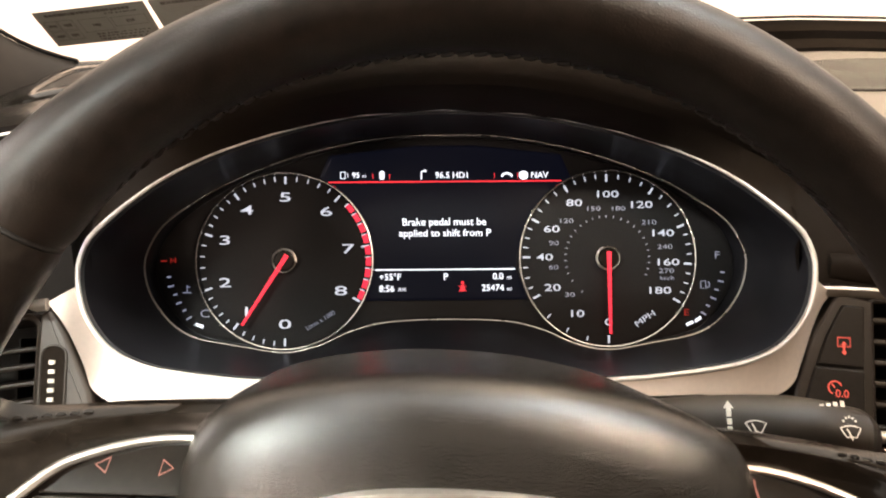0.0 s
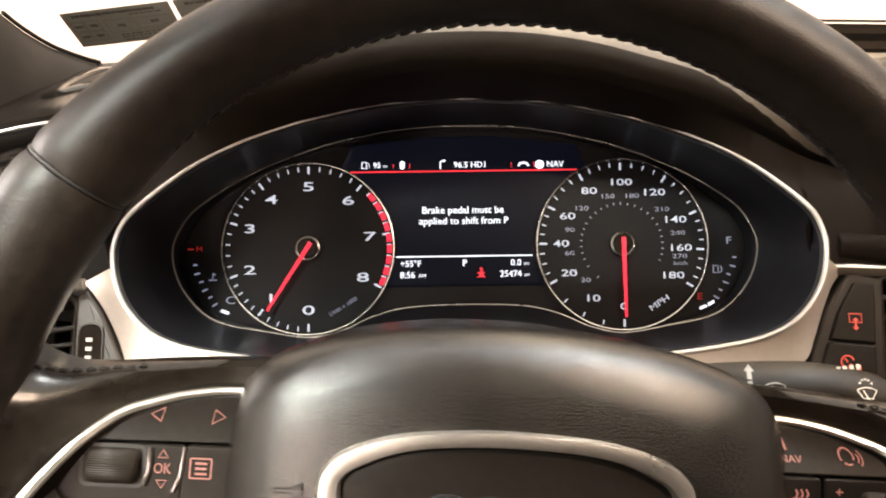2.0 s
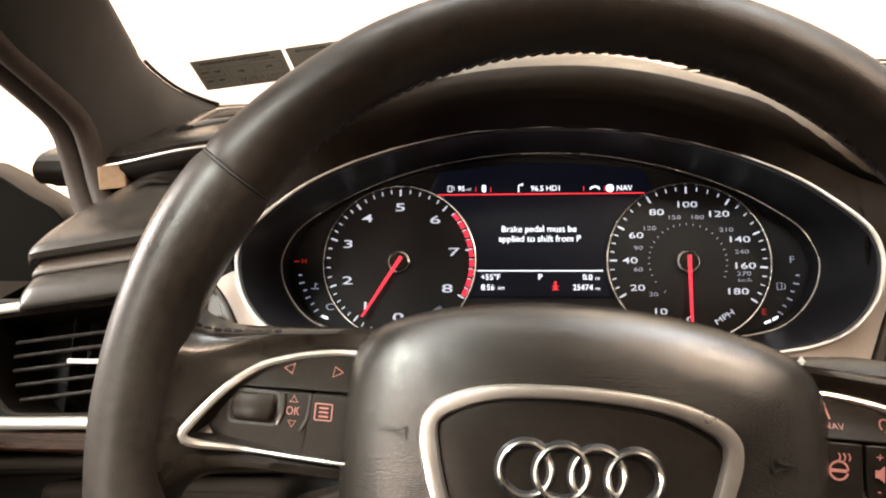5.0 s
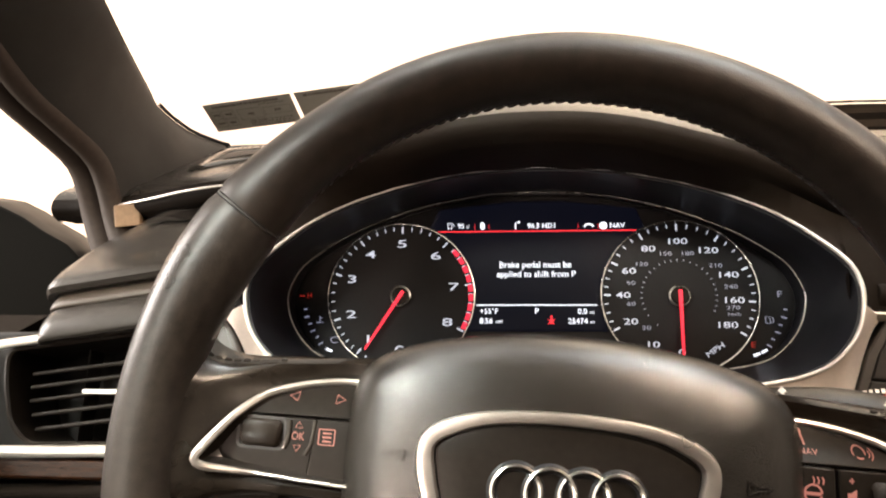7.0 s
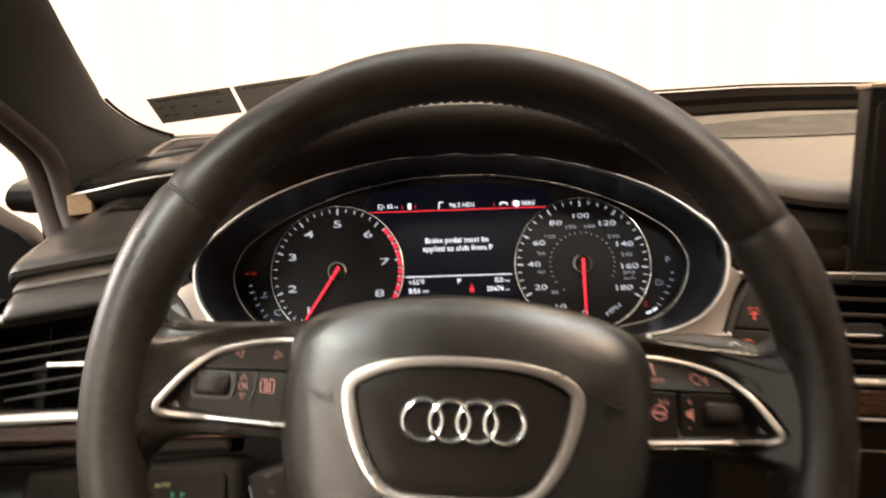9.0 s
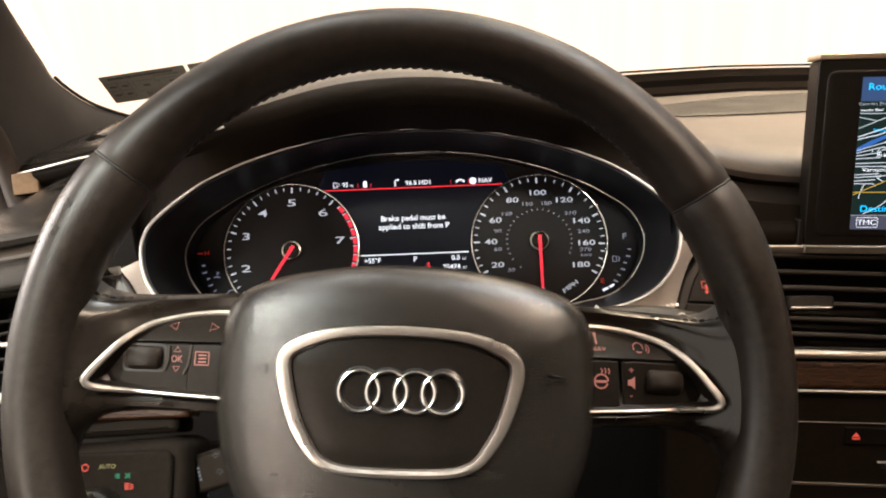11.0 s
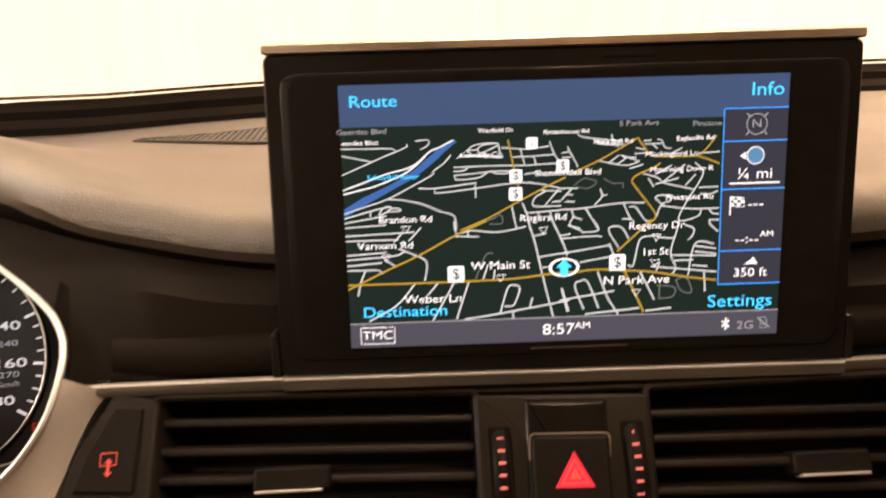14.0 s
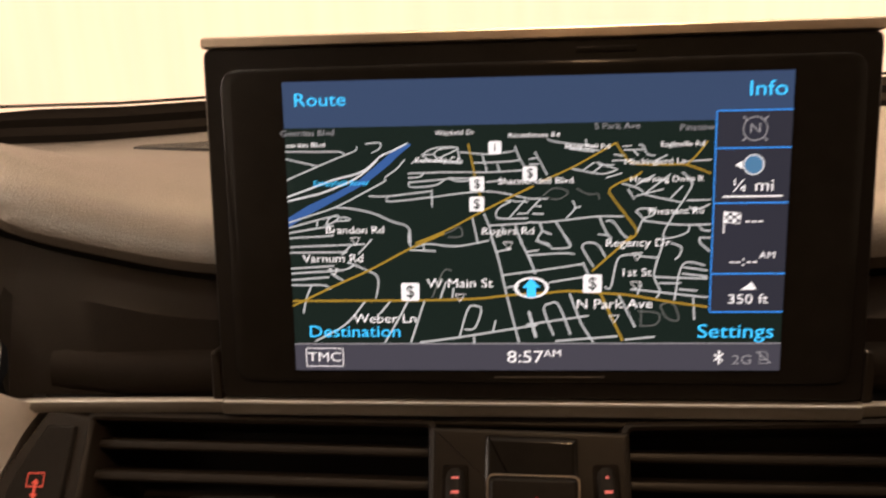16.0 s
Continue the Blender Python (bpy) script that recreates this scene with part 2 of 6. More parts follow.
def smooth(pts, n, closed=False):
    """Catmull-Rom through the points, resampled evenly to n points."""
    p = np.array(pts, float)
    k = len(p)
    out = []
    for i in range(k if closed else k - 1):
        a, b, c, d = (p[(i + j) % k] if closed else p[min(max(i + j, 0), k - 1)] for j in (-1, 0, 1, 2))
        for s in np.linspace(0, 1, 16, endpoint=False):
            out.append(0.5 * (2 * b + (c - a) * s + (2 * a - 5 * b + 4 * c - d) * s * s + (3 * b - a - 3 * c + d) * s ** 3))
    out.append(p[0] if closed else p[-1])
    out = np.array(out)
    run = np.concatenate([[0], np.cumsum(np.linalg.norm(np.diff(out, axis=0), axis=1))])
    at = np.linspace(0, run[-1], n, endpoint=not closed)
    return np.stack([np.interp(at, run, out[:, j]) for j in range(out.shape[1])], 1)


def mirrored(half, n):
    """Closed outline from its right half, given from the top to the bottom, in millimetres."""
    h = [(x / 1000, y / 1000) for x, y in half]
    return smooth(h + [(-x, y) for x, y in h[::-1] if x > 1e-6], n, True)


def flat(outline, w):
    return [(x, y, w) for x, y in outline]


def loft(loops, closed=True, cap0=False, cap1=False):
    bm = bmesh.new()
    rows = [[bm.verts.new(tuple(p)) for p in l] for l in loops]
    n = len(rows[0])
    for a, b in zip(rows, rows[1:]):
        for i in range(n if closed else n - 1):
            j = (i + 1) % n
            bm.faces.new((a[i], a[j], b[j], b[i]))
    if cap0:
        bm.faces.new(rows[0][::-1])
    if cap1:
        bm.faces.new(rows[-1])
    return bm


def inset(outline, d):
    """The outline moved inwards by d."""
    p = np.array(outline)
    t = np.roll(p, -1, 0) - np.roll(p, 1, 0)
    t /= np.linalg.norm(t, axis=1)[:, None]
    nrm = np.stack([-t[:, 1], t[:, 0]], 1)
    area = np.sum(p[:, 0] * np.roll(p[:, 1], -1) - np.roll(p[:, 0], -1) * p[:, 1])
    return p + nrm * d * (1 if area > 0 else -1)


def plate(outline, w0, w1, edge=0.0006):
    """A slab with softened front edges."""
    o = np.array(outline, float)
    top = inset(o, edge)
    core = top.mean(0) + (top - top.mean(0)) * 0.97
    return loft([flat(o, w0), flat(o, w1 - edge), flat(inset(o, edge * 0.35), w1 - edge * 0.35), flat(top, w1), flat(core, w1)], True, True, True)


def rect(x0, y0, x1, y1, r=0.0, seg=4):
    """A rectangle with round corners, from millimetres to metres."""
    x0, x1, y0, y1 = min(x0, x1) / 1000, max(x0, x1) / 1000, min(y0, y1) / 1000, max(y0, y1) / 1000
    r = min(r / 1000, (x1 - x0) / 2.01, (y1 - y0) / 2.01)
    if r <= 0:
        return np.array([(x0, y0), (x1, y0), (x1, y1), (x0, y1)])
    out = []
    for cx, cy, a0 in ((x1 - r, y0 + r, -90), (x1 - r, y1 - r, 0), (x0 + r, y1 - r, 90), (x0 + r, y0 + r, 180)):
        for k in range(seg + 1):
            a = radians(a0 + 90 * k / seg)
            out.append((cx + r * math.cos(a), cy + r * math.sin(a)))
    return np.array(out)


def poly(pts, r=0.0):
    """A straight-sided outline in millimetres, its corners cut round by r."""
    p = np.array(pts, float) / 1000
    if not r:
        return p
    out, k = [], len(p)
    for i in range(k):
        a, b, c = p[i - 1], p[i], p[(i + 1) % k]
        u, v = (a - b) / np.linalg.norm(a - b), (c - b) / np.linalg.norm(c - b)
        d = min(r / 1000, np.linalg.norm(a - b) * 0.45, np.linalg.norm(c - b) * 0.45)
        q0, q1 = b + u * d, b + v * d
        for s in (0, 0.25, 0.5, 0.75, 1):
            out.append((1 - s) ** 2 * q0 + 2 * s * (1 - s) * b + s * s * q1)
    return np.array(out)


def tube(path, r, closed=False, seg=8, flatten=1.0, up=(0, 0, 1)):
    """A round or flattened bar along a path; r may vary along it."""
    p = np.array(path, float)
    k = len(p)
    rad = np.full(k, r) if np.isscalar(r) else np.array(r)
    t = np.roll(p, -1, 0) - np.roll(p, 1, 0)
    if not closed:
        t[0], t[-1] = p[1] - p[0], p[-1] - p[-2]
    t /= np.linalg.norm(t, axis=1)[:, None]
    side = np.cross(t, up)
    side /= np.linalg.norm(side, axis=1)[:, None]
    nor = np.cross(side, t)
    ang = np.linspace(0, 2 * math.pi, seg, endpoint=False)
    loops = [[p[i] + rad[i] * (math.cos(a) * side[i] + flatten * math.sin(a) * nor[i]) for a in ang] for i in range(k)]
    if closed:
        loops.append(loops[0])
    bm = loft(loops, True, not closed, not closed)
    if closed:
        bmesh.ops.remove_doubles(bm, verts=bm.verts, dist=1e-7)
    return bm


def circle(cx, cy, r, n=48, a0=0.0, a1=360.0):
    full = abs(a1 - a0) >= 360
    a = np.radians(np.linspace(a0, a1, n, endpoint=not full))
    return np.stack([cx + r * np.cos(a), cy + r * np.sin(a)], 1)


def joined(bms):
    """Several meshes of one part in one."""
    out = bmesh.new()
    for b in bms:
        me = bpy.data.meshes.new("joint")
        b.to_mesh(me)
        b.free()
        out.from_mesh(me)
        bpy.data.meshes.remove(me)
    return out


def quadstrip(pts, width, w):
    """A flat line of constant width on a screen."""
    p = np.array(pts, float)
    t = np.gradient(p, axis=0)
    t /= np.linalg.norm(t, axis=1)[:, None] + 1e-12
    nrm = np.stack([-t[:, 1], t[:, 0]], 1) * width / 2
    return loft([flat(p + nrm, w), flat(p - nrm, w)], False)


def writing(body, size, material, parent, at, align="CENTER", stretch=1.0, name="lettering", spin=0.0, bold=0.0, lean=0.0):
    """Flat letters in the plane of the parent, their middle at that place (metres)."""
    cu = bpy.data.curves.new("letters", "FONT")
    cu.body, cu.size, cu.align_x, cu.align_y, cu.resolution_u = body, 1.0, align, "CENTER", 3
    cu.offset = 0.5 * bold / size
    tmp = bpy.data.objects.new("letters", cu)
    me = bpy.data.meshes.new_from_object(tmp)
    bpy.data.objects.remove(tmp)
    bpy.data.curves.remove(cu)
    ob = part(name, me, material, parent)
    ob.matrix_local = pose(*at, lean, 0, spin) @ Matrix.Diagonal((size * stretch, size, 1, 1))
    return ob


WHEEL = axes((0.0052, 0.1668, 0.9552), 2.7, 24.5, -5.5) @ Matrix.Scale(1.045, 4)
CLUSTER = axes((0.0005, 0.418, 0.95), 0.0, 26.0)
SCREEN = axes((0.4, 0.3288, 1.0252), -7.3, 6.4, -0.6) @ pose(0, 0, -0.006)
FASCIA = axes((0.3505, 0.3135, 0.931), -7.2, 34.0)
FASCIA_LEFT = axes((-0.28, 0.305, 0.93), 0.0, 30.0)

# ---- outside: garage ----
def box(x0, y0, z0, x1, y1, z1):
    bm = bmesh.new()
    bmesh.ops.create_cube(bm, size=1, matrix=Matrix.Translation(((x0 + x1) / 2, (y0 + y1) / 2, (z0 + z1) / 2)) @ Matrix.Diagonal((x1 - x0, y1 - y0, z1 - z0, 1)))
    return bm


tagged(part("ground", box(-30, -30, -0.1, 30, 30, 0), CONCRETE), "grey concrete garage floor", "floor", kind="structure")
tagged(part("backdrop", box(-5, 4.0, 0, 6, 4.1, 3.2), WALL_GLOW), "cream garage wall that glows by its own emission", "wall", kind="structure")
# unseen wall, added to keep outside light off the right-hand window
tagged(part("light_block_wall", box(2.6, -5, 0, 2.7, 1.2, 3.2), CONCRETE), "plain grey unseen wall added to block light from the right", "wall", kind="structure")

# ---- outlines shared by the cluster and the dashboard ----
TRIM_HALF = [(0, 84), (44.9, 81.2), (69.5, 76.7), (98.7, 69.0), (129.9, 57.1), (159.3, 40.5), (186.6, 16.5), (195.2, 2.5), (195.9, -11.9), (190.1, -31.7),
             (177.3, -48.6), (161.2, -58.2), (138.5, -63.7), (103.7, -68.4), (49.8, -71.9), (0, -73)]
INNER_HALF = [(0.0, 80.2), (35.0, 78.9), (71.8, 72.6), (107.2, 62.2), (142.1, 46.8), (172.6, 26.1), (183.8, 10.8), (187.6, -3.9), (182.9, -22.5), (170.7, -39.1), (155.5, -48.4), (131.5, -53.4), (102.3, -58.1), (80.7, -54.0), (61.8, -45.8), (39.0, -40.0), (0.0, -38.4)]
TRIM = mirrored(TRIM_HALF, 160)
INNER = mirrored(INNER_HALF, 160)
TRIM_U = 0.195


def trim_w(u, v):
    """The frame's sides sweep towards the driver."""
    return 0.05 + (0.022 + 0.010 * max(0.0, min(1.0, -v / 0.05))) * (u / 0.194) ** 2


def inner_w(u):
    return 0.0006 + 0.011 * (u / 0.188) ** 2


def lifted(outline, depth):
    return [(u, v, depth(u, v)) for u, v in outline]


_tx = [p[0] / 1000 for p in TRIM_HALF[:9]]
_ty = [p[1] / 1000 for p in TRIM_HALF[:9]]


def on(m, u, v, w=0.0):
    return m @ Vector((u, v, w))


# ---- dashboard ----
def soft_curve(keys):
    xs, ys = np.array([k[0] for k in keys]), np.array([k[1] for k in keys])
    gx = np.linspace(-0.5, 1.35, 1851)
    gy = np.interp(gx, xs, ys)
    ker = np.hanning(61)
    gy = np.convolve(np.pad(gy, 30, mode="edge"), ker / ker.sum(), mode="valid")
    return lambda x: float(np.interp(x, gx, gy))


edge_z = soft_curve([(-0.37, 1.027), (-0.3, 1.0365), (-0.25, 1.047), (-0.2, 1.0535), (-0.165, 1.061), (-0.13, 1.072), (-0.065, 1.089), (-0.03, 1.0945), (0, 1.0955), (0.03, 1.0945), (0.065, 1.089), (0.13, 1.071), (0.165, 1.056),
                     (0.2, 1.038), (0.26, 1.024), (0.33, 1.02), (1.2, 1.02)])
edge_y = soft_curve([(-0.37, 0.455), (-0.3, 0.421), (-0.25, 0.402), (-0.2, 0.392), (-0.13, 0.368), (0, 0.352), (0.13, 0.366), (0.2, 0.38), (0.26, 0.372), (0.35, 0.35), (0.5, 0.335), (1.2, 0.36)])
glass_y = soft_curve([(-0.45, 0.56), (-0.33, 0.61), (-0.2, 0.68), (0, 0.75), (0.2, 0.80), (0.4, 0.82), (0.6, 0.80), (0.8, 0.75), (1.1, 0.62), (1.25, 0.57)])
shelf_z = soft_curve([(-0.45, 1.047), (-0.3, 1.046), (-0.1, 1.038), (0.1, 1.031), (0.4, 1.035), (0.7, 1.031), (1.25, 1.046)])
bar_y = soft_curve([(-0.5, 0.352), (0.2, 0.352), (0.283, 0.341), (0.362, 0.330), (0.433, 0.320), (0.518, 0.310), (0.7, 0.292), (1.2, 0.30)])


def trim_at(x):
    v = float(np.interp(abs(x), _tx, _ty))
    return on(CLUSTER, x, v, trim_w(x, v))


def dash_profile(x):
    # the hood over the dials has a tighter lip than the rest of the pad
    k = 0.4 * max(0.0, min(1.0, (0.19 - abs(x)) / 0.06))
    ze, ye, yg, zs = edge_z(x), edge_y(x), glass_y(x), shelf_z(x)
    pts = [(yg + 0.03, zs - 0.03), (yg, zs), ((yg + ye + 0.16) / 2, zs - 0.003), (ye + 0.16, zs * 0.75 + ze * 0.25 - 0.001), (ye + 0.09, zs * 0.35 + ze * 0.65 + 0.001),
           (ye + 0.045, ze + 0.0005)] + [(ye + a + k * (c - a), ze + b + k * (d - b)) for a, b, c, d in ((0.02, -0.001, 0.014, 0.0), (0.008, -0.005, 0.006, -0.0015), (0.001, -0.012, 0.0015, -0.006), (0.002, -0.019, 0.002, -0.014), (0.008, -0.025, 0.007, -0.024))]
    if abs(x) < TRIM_U:
        b = trim_at(x)
        pts += [((ye + 0.012 + b.y) / 2, (ze - 0.03 + b.z) / 2), (b.y, b.z)]
        return pts
    if x > 0:
        y, z = bar_y(x), 0.960
        end = [(y + 0.012, ze - 0.034), (y + 0.004, z)]
    else:
        end = [(ye + 0.02, ze - 0.028), (ye + 0.03, 0.995)]
    # the face runs smoothly out of the cluster's frame
    b = trim_at(TRIM_U if x > 0 else -TRIM_U)
    near = [((ye + 0.012 + b.y) / 2, (ze - 0.03 + b.z) / 2), (b.y, min(b.z, 0.9585))]
    s = min(1.0, (abs(x) - TRIM_U) / 0.05)
    s = s * s * (3 - 2 * s)
    return pts + [(p[0] * (1 - s) + q[0] * s, p[1] * (1 - s) + q[1] * s) for p, q in zip(near, end)]


DASH = thing("dashboard", Matrix.Translation((0.4, 0.6, 1.0)), "dark brown-grey soft-touch dashboard with a hooded instrument binnacle", "dashboard")
_m = Matrix.Translation((-0.4, -0.6, -1.0))


def world_part(name, bm, material, parent, label=""):
    """A part whose mesh is given in the place's own coordinates."""
    return part(name, bm, material, parent, label, m=parent.matrix_world.inverted() @ Matrix.Identity(4))


def dash_strip(x0, x1, n, face=False):
    loops = []
    for x in np.linspace(x0, x1, n):
        p = dash_profile(x)
        pr = np.vstack([smooth(p[:6], 40)[:-1], smooth(p[5:11], 60)])
        # where the pad's lit colour gives way to the face's shaded one
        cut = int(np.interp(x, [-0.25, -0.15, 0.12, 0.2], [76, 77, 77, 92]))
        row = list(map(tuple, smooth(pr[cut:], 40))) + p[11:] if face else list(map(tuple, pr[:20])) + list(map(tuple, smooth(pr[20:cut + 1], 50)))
        loops.append([(x, y, z) for y, z in row])
    return loft(loops, False)


bpy.context.view_layer.update()
world_part("binnacle_hood", dash_strip(-TRIM_U, TRIM_U, 110), DASH_SOFT, DASH)
world_part("upper_pad", dash_strip(TRIM_U, 1.2, 110), DASH_SOFT, DASH, "grained brown-grey pad")
world_part("upper_pad", dash_strip(-0.40, -TRIM_U, 36), PAD_GLOSS, DASH)
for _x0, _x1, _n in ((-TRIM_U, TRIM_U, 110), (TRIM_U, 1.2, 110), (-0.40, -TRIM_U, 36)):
    world_part("dash_face", dash_strip(_x0, _x1, _n, True), DASH_FACE, DASH, "matt black face with the shade under the pad in its colour" if _x0 == -TRIM_U else "")


_profiles = {}


def dash_z(x, y):
    """Height of the pad's top at that place."""
    key_x = round(float(x), 4)
    if key_x not in _profiles:
        pr = smooth(dash_profile(key_x)[1:9], 60)
        order = np.argsort(pr[:, 0])
        _profiles[key_x] = (pr[order, 0], pr[order, 1])
    return float(np.interp(y, *_profiles[key_x]))


# black vent strip along the foot of the windscreen
_rows = []
for x in np.linspace(-0.16, 1.15, 70):
    y, z = glass_y(x), shelf_z(x)
    c = 0.012 * (1 - ((x - 0.4) / 0.75) ** 2)
    z -= 0.024 * max(0.0, min(1.0, (0.04 - x) / 0.2)) ** 1.5
    _rows.append([(x, y - 0.075, z - 0.004), (x, y - 0.072, z + 0.004), (x, y - 0.045, z + 0.006 + c * 0.3), (x, y - 0.043, z + 0.002 + c * 0.3),
                  (x, y - 0.03, z + 0.002 + c * 0.3), (x, y - 0.028, z + 0.009 + c * 0.6), (x, y + 0.01, z + 0.012 + c), (x, y + 0.03, z + 0.006 + c)])
world_part("defroster_strip", loft(_rows, False), VENT_BLACK, DASH, "black ribbed defroster strip")
_rows = [[(x, glass_y(x) + 0.011, shelf_z(x) + 0.0135 + 0.012 * (1 - ((x - 0.4) / 0.75) ** 2) + d) for d in (0, 0.003)] for x in np.linspace(-0.02, 1.15, 60)]
world_part("edge_strip", loft(_rows, False), THIN_CHROME, DASH)

# side speaker grille on the left of the pad
_o = smooth([(-0.270, 0.474), (-0.288, 0.535), (-0.290, 0.585), (-0.262, 0.608), (-0.225, 0.622), (-0.192, 0.622), (-0.184, 0.595), (-0.2035, 0.548), (-0.2255, 0.510), (-0.250, 0.479)], 60, True)
SPEAKER = thing("speaker_grille", Matrix.Translation((-0.24, 0.55, 1.046)), "dark perforated loudspeaker grille set in the dashboard top", "speaker grille")
bpy.context.view_layer.update()
world_part("surround", loft([[(x, y, dash_z(x, y) + d) for x, y in inset(_o, i)] for d, i in ((-0.003, -0.016), (0.0015, -0.014), (0.0045, -0.007), (0.0035, -0.001), (0.0015, 0.0))], True), RIM_GLOSS, SPEAKER)
world_part("grille", loft([[(x, y, dash_z(x, y) + d) for x, y in inset(_o, i)] for d, i in ((-0.001, 0), (0.001, 0.001), (0.0022, 0.006), (0.003, 0.02))], True, False, True), GRILLE, SPEAKER)


def inside(o, x, y):
    hit = False
    for (ax, ay), (bx, by) in zip(o, np.roll(o, -1, 0)):
        if (ay > y) != (by > y) and x < (bx - ax) * (y - ay) / (by - ay) + ax:
            hit = not hit
    return hit


_dots, _in = [], inset(_o, 0.005)
for i, x in enumerate(np.arange(-0.29, -0.18, 0.0036)):
    for y in np.arange(0.47, 0.63, 0.0042):
        y += 0.0021 * (i % 2)
        if inside(_in, x, y):
            _dots.append((x, y, dash_z(x, y) + 0.0035))
_bm = bmesh.new()
for x, y, z in _dots:
    vs = [_bm.verts.new((x + 0.0013 * math.cos(a), y + 0.0013 * math.sin(a), z)) for a in np.linspace(0, 2 * math.pi, 6, endpoint=False)]
    _bm.faces.new(vs)
world_part("perforation", _bm, MATTE_BLACK, SPEAKER)

# perforated plate in the pad under the windscreen
_o = smooth([(0.168, 0.604), (0.175, 0.597), (0.23, 0.571), (0.275, 0.557), (0.386, 0.549), (0.55, 0.549), (0.56, 0.70), (0.40, 0.70), (0.271, 0.66), (0.222, 0.635), (0.181, 0.622), (0.17, 0.611)], 70, True)
world_part("grille_plate", loft([[(x, y, dash_z(x, y) + d) for x, y in inset(_o, i)] for d, i in ((-0.004, -0.0015), (-0.0005, -0.0015), (-0.0005, 0), (0.0012, 0), (0.0018, 0.0015))], True, False, False), BLACK_PLASTIC, DASH)
_bm = bmesh.new()
_in = inset(_o, 0.0015)
_gx, _gy = np.arange(0.165, 0.56, 0.004), np.arange(0.545, 0.72, 0.004)
_v = {(i, k): _bm.verts.new((x, y, dash_z(x, y) + 0.0018)) for i, x in enumerate(_gx) for k, y in enumerate(_gy) if inside(_in, x, y)}
for i, k in list(_v):
    q = [(i, k), (i + 1, k), (i + 1, k + 1), (i, k + 1)]
    if all(c in _v for c in q):
        _bm.faces.new([_v[c] for c in q])
world_part("grille_mesh", _bm, GRILLE, DASH, "finely perforated speaker mesh")
_bm = bmesh.new()
_in = inset(_o, 0.005)
for i, x in enumerate(np.arange(0.17, 0.555, 0.0045)):
    for y in np.arange(0.55, 0.70, 0.0055):
        y += 0.00275 * (i % 2)
        if inside(_in, x, y):
            _bm.faces.new([_bm.verts.new((x + 0.0013 * math.cos(a), y + 0.0019 * math.sin(a), dash_z(x, y) + 0.0023)) for a in np.linspace(0, 2 * math.pi, 6, endpoint=False)])
world_part("perforation", _bm, VENT_BLACK, DASH)

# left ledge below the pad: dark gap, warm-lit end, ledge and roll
def ledge(keys, x0, x1, n, rise=0.15):
    """A sweep along the dash with a rounded left end."""
    rows = []
    for x in np.linspace(x0, x1, n):
        pr = smooth(keys, 40)
        e = max(0.0, 1 - (x - x0) / 0.012)
        e = 1 - math.sqrt(max(0.0, 1 - e * e))
        rows.append([(x, y + (0.3955 - y) * 0.09 * e, z + rise * (x + 0.3) + max(0.0, y - 0.365) * 0.28 * max(0.0, min(1.0, (x + 0.325) / 0.05)) - 0.006 * e) for y, z in pr])
    bm = loft(rows, False)
    bm.verts.ensure_lookup_table()
    bm.faces.new(bm.verts[:len(rows[0])])
    return bm


world_part("ledge", ledge([(0.47, 1.0), (0.42, 1.002), (0.37, 0.997), (0.345, 0.992), (0.337, 0.987), (0.34, 0.981), (0.352, 0.979)], -0.334, -0.206, 40), PAD_GLOSS, DASH)
world_part("facet", ledge([(0.362, 0.985), (0.345, 0.981), (0.334, 0.977), (0.3315, 0.9745), (0.333, 0.9725), (0.338, 0.971)], -0.330, -0.204, 40), DASH_SOFT, DASH)
world_part("roll", ledge([(0.338, 0.974), (0.329, 0.9725), (0.319, 0.9685), (0.313, 0.963), (0.312, 0.958), (0.318, 0.953)], -0.329, -0.204, 40), PAD_GLOSS, DASH, "glossy rounded lower edge")
# slotted side vent between the pad and the ledge
def ledge_z(x, y):
    return float(np.interp(y, [0.345, 0.37, 0.42], [0.992, 0.997, 1.002])) + 0.15 * (x + 0.3) + max(0.0, y - 0.365) * 0.28 * max(0.0, min(1.0, (x + 0.325) / 0.05))


_rows = []
for x in np.linspace(-0.292, -0.19, 16):
    y0, y1 = (float(np.interp(x, [-0.292, -0.26, -0.23, -0.19], q)) for q in ([0.400, 0.393, 0.389, 0.384], [0.4015, 0.406, 0.408, 0.409]))
    _rows.append([(x, y0 + (y1 - y0) * s, ledge_z(x, y0 + (y1 - y0) * s) + 0.003) for s in (0, 0.25, 0.5, 0.75, 1)])
world_part("side_vent", loft(_rows, False), GLOSS_BLACK, DASH, "dark glossy gap under the pad")
# a thin satin tube stands in for the highlight along the pad's lower lip
world_part("ledge_highlight", tube(smooth([(-0.335, 0.437, 1.0195), (-0.3, 0.4205, 1.0265), (-0.25, 0.4005, 1.0375), (-0.2, 0.39, 1.0445), (-0.165, 0.3795, 1.051), (-0.13, 0.3665, 1.060)], 50), 0.0009, False, 6), SATIN, DASH, "bright tube for the highlight under the pad")
# warm light on the end of the gap, painted as a tan plate
_cap = world_part("end_cap", plate(poly([(-9, -9), (10, -8), (11, 9.5), (-9, 8)], 1.5), -0.03, 0.0), mat("warm_light_tan", (0.42, 0.27, 0.16), 0.5), DASH, "end of the dark gap, warm light put into its tan colour")
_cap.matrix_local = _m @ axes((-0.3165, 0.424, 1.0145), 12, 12)

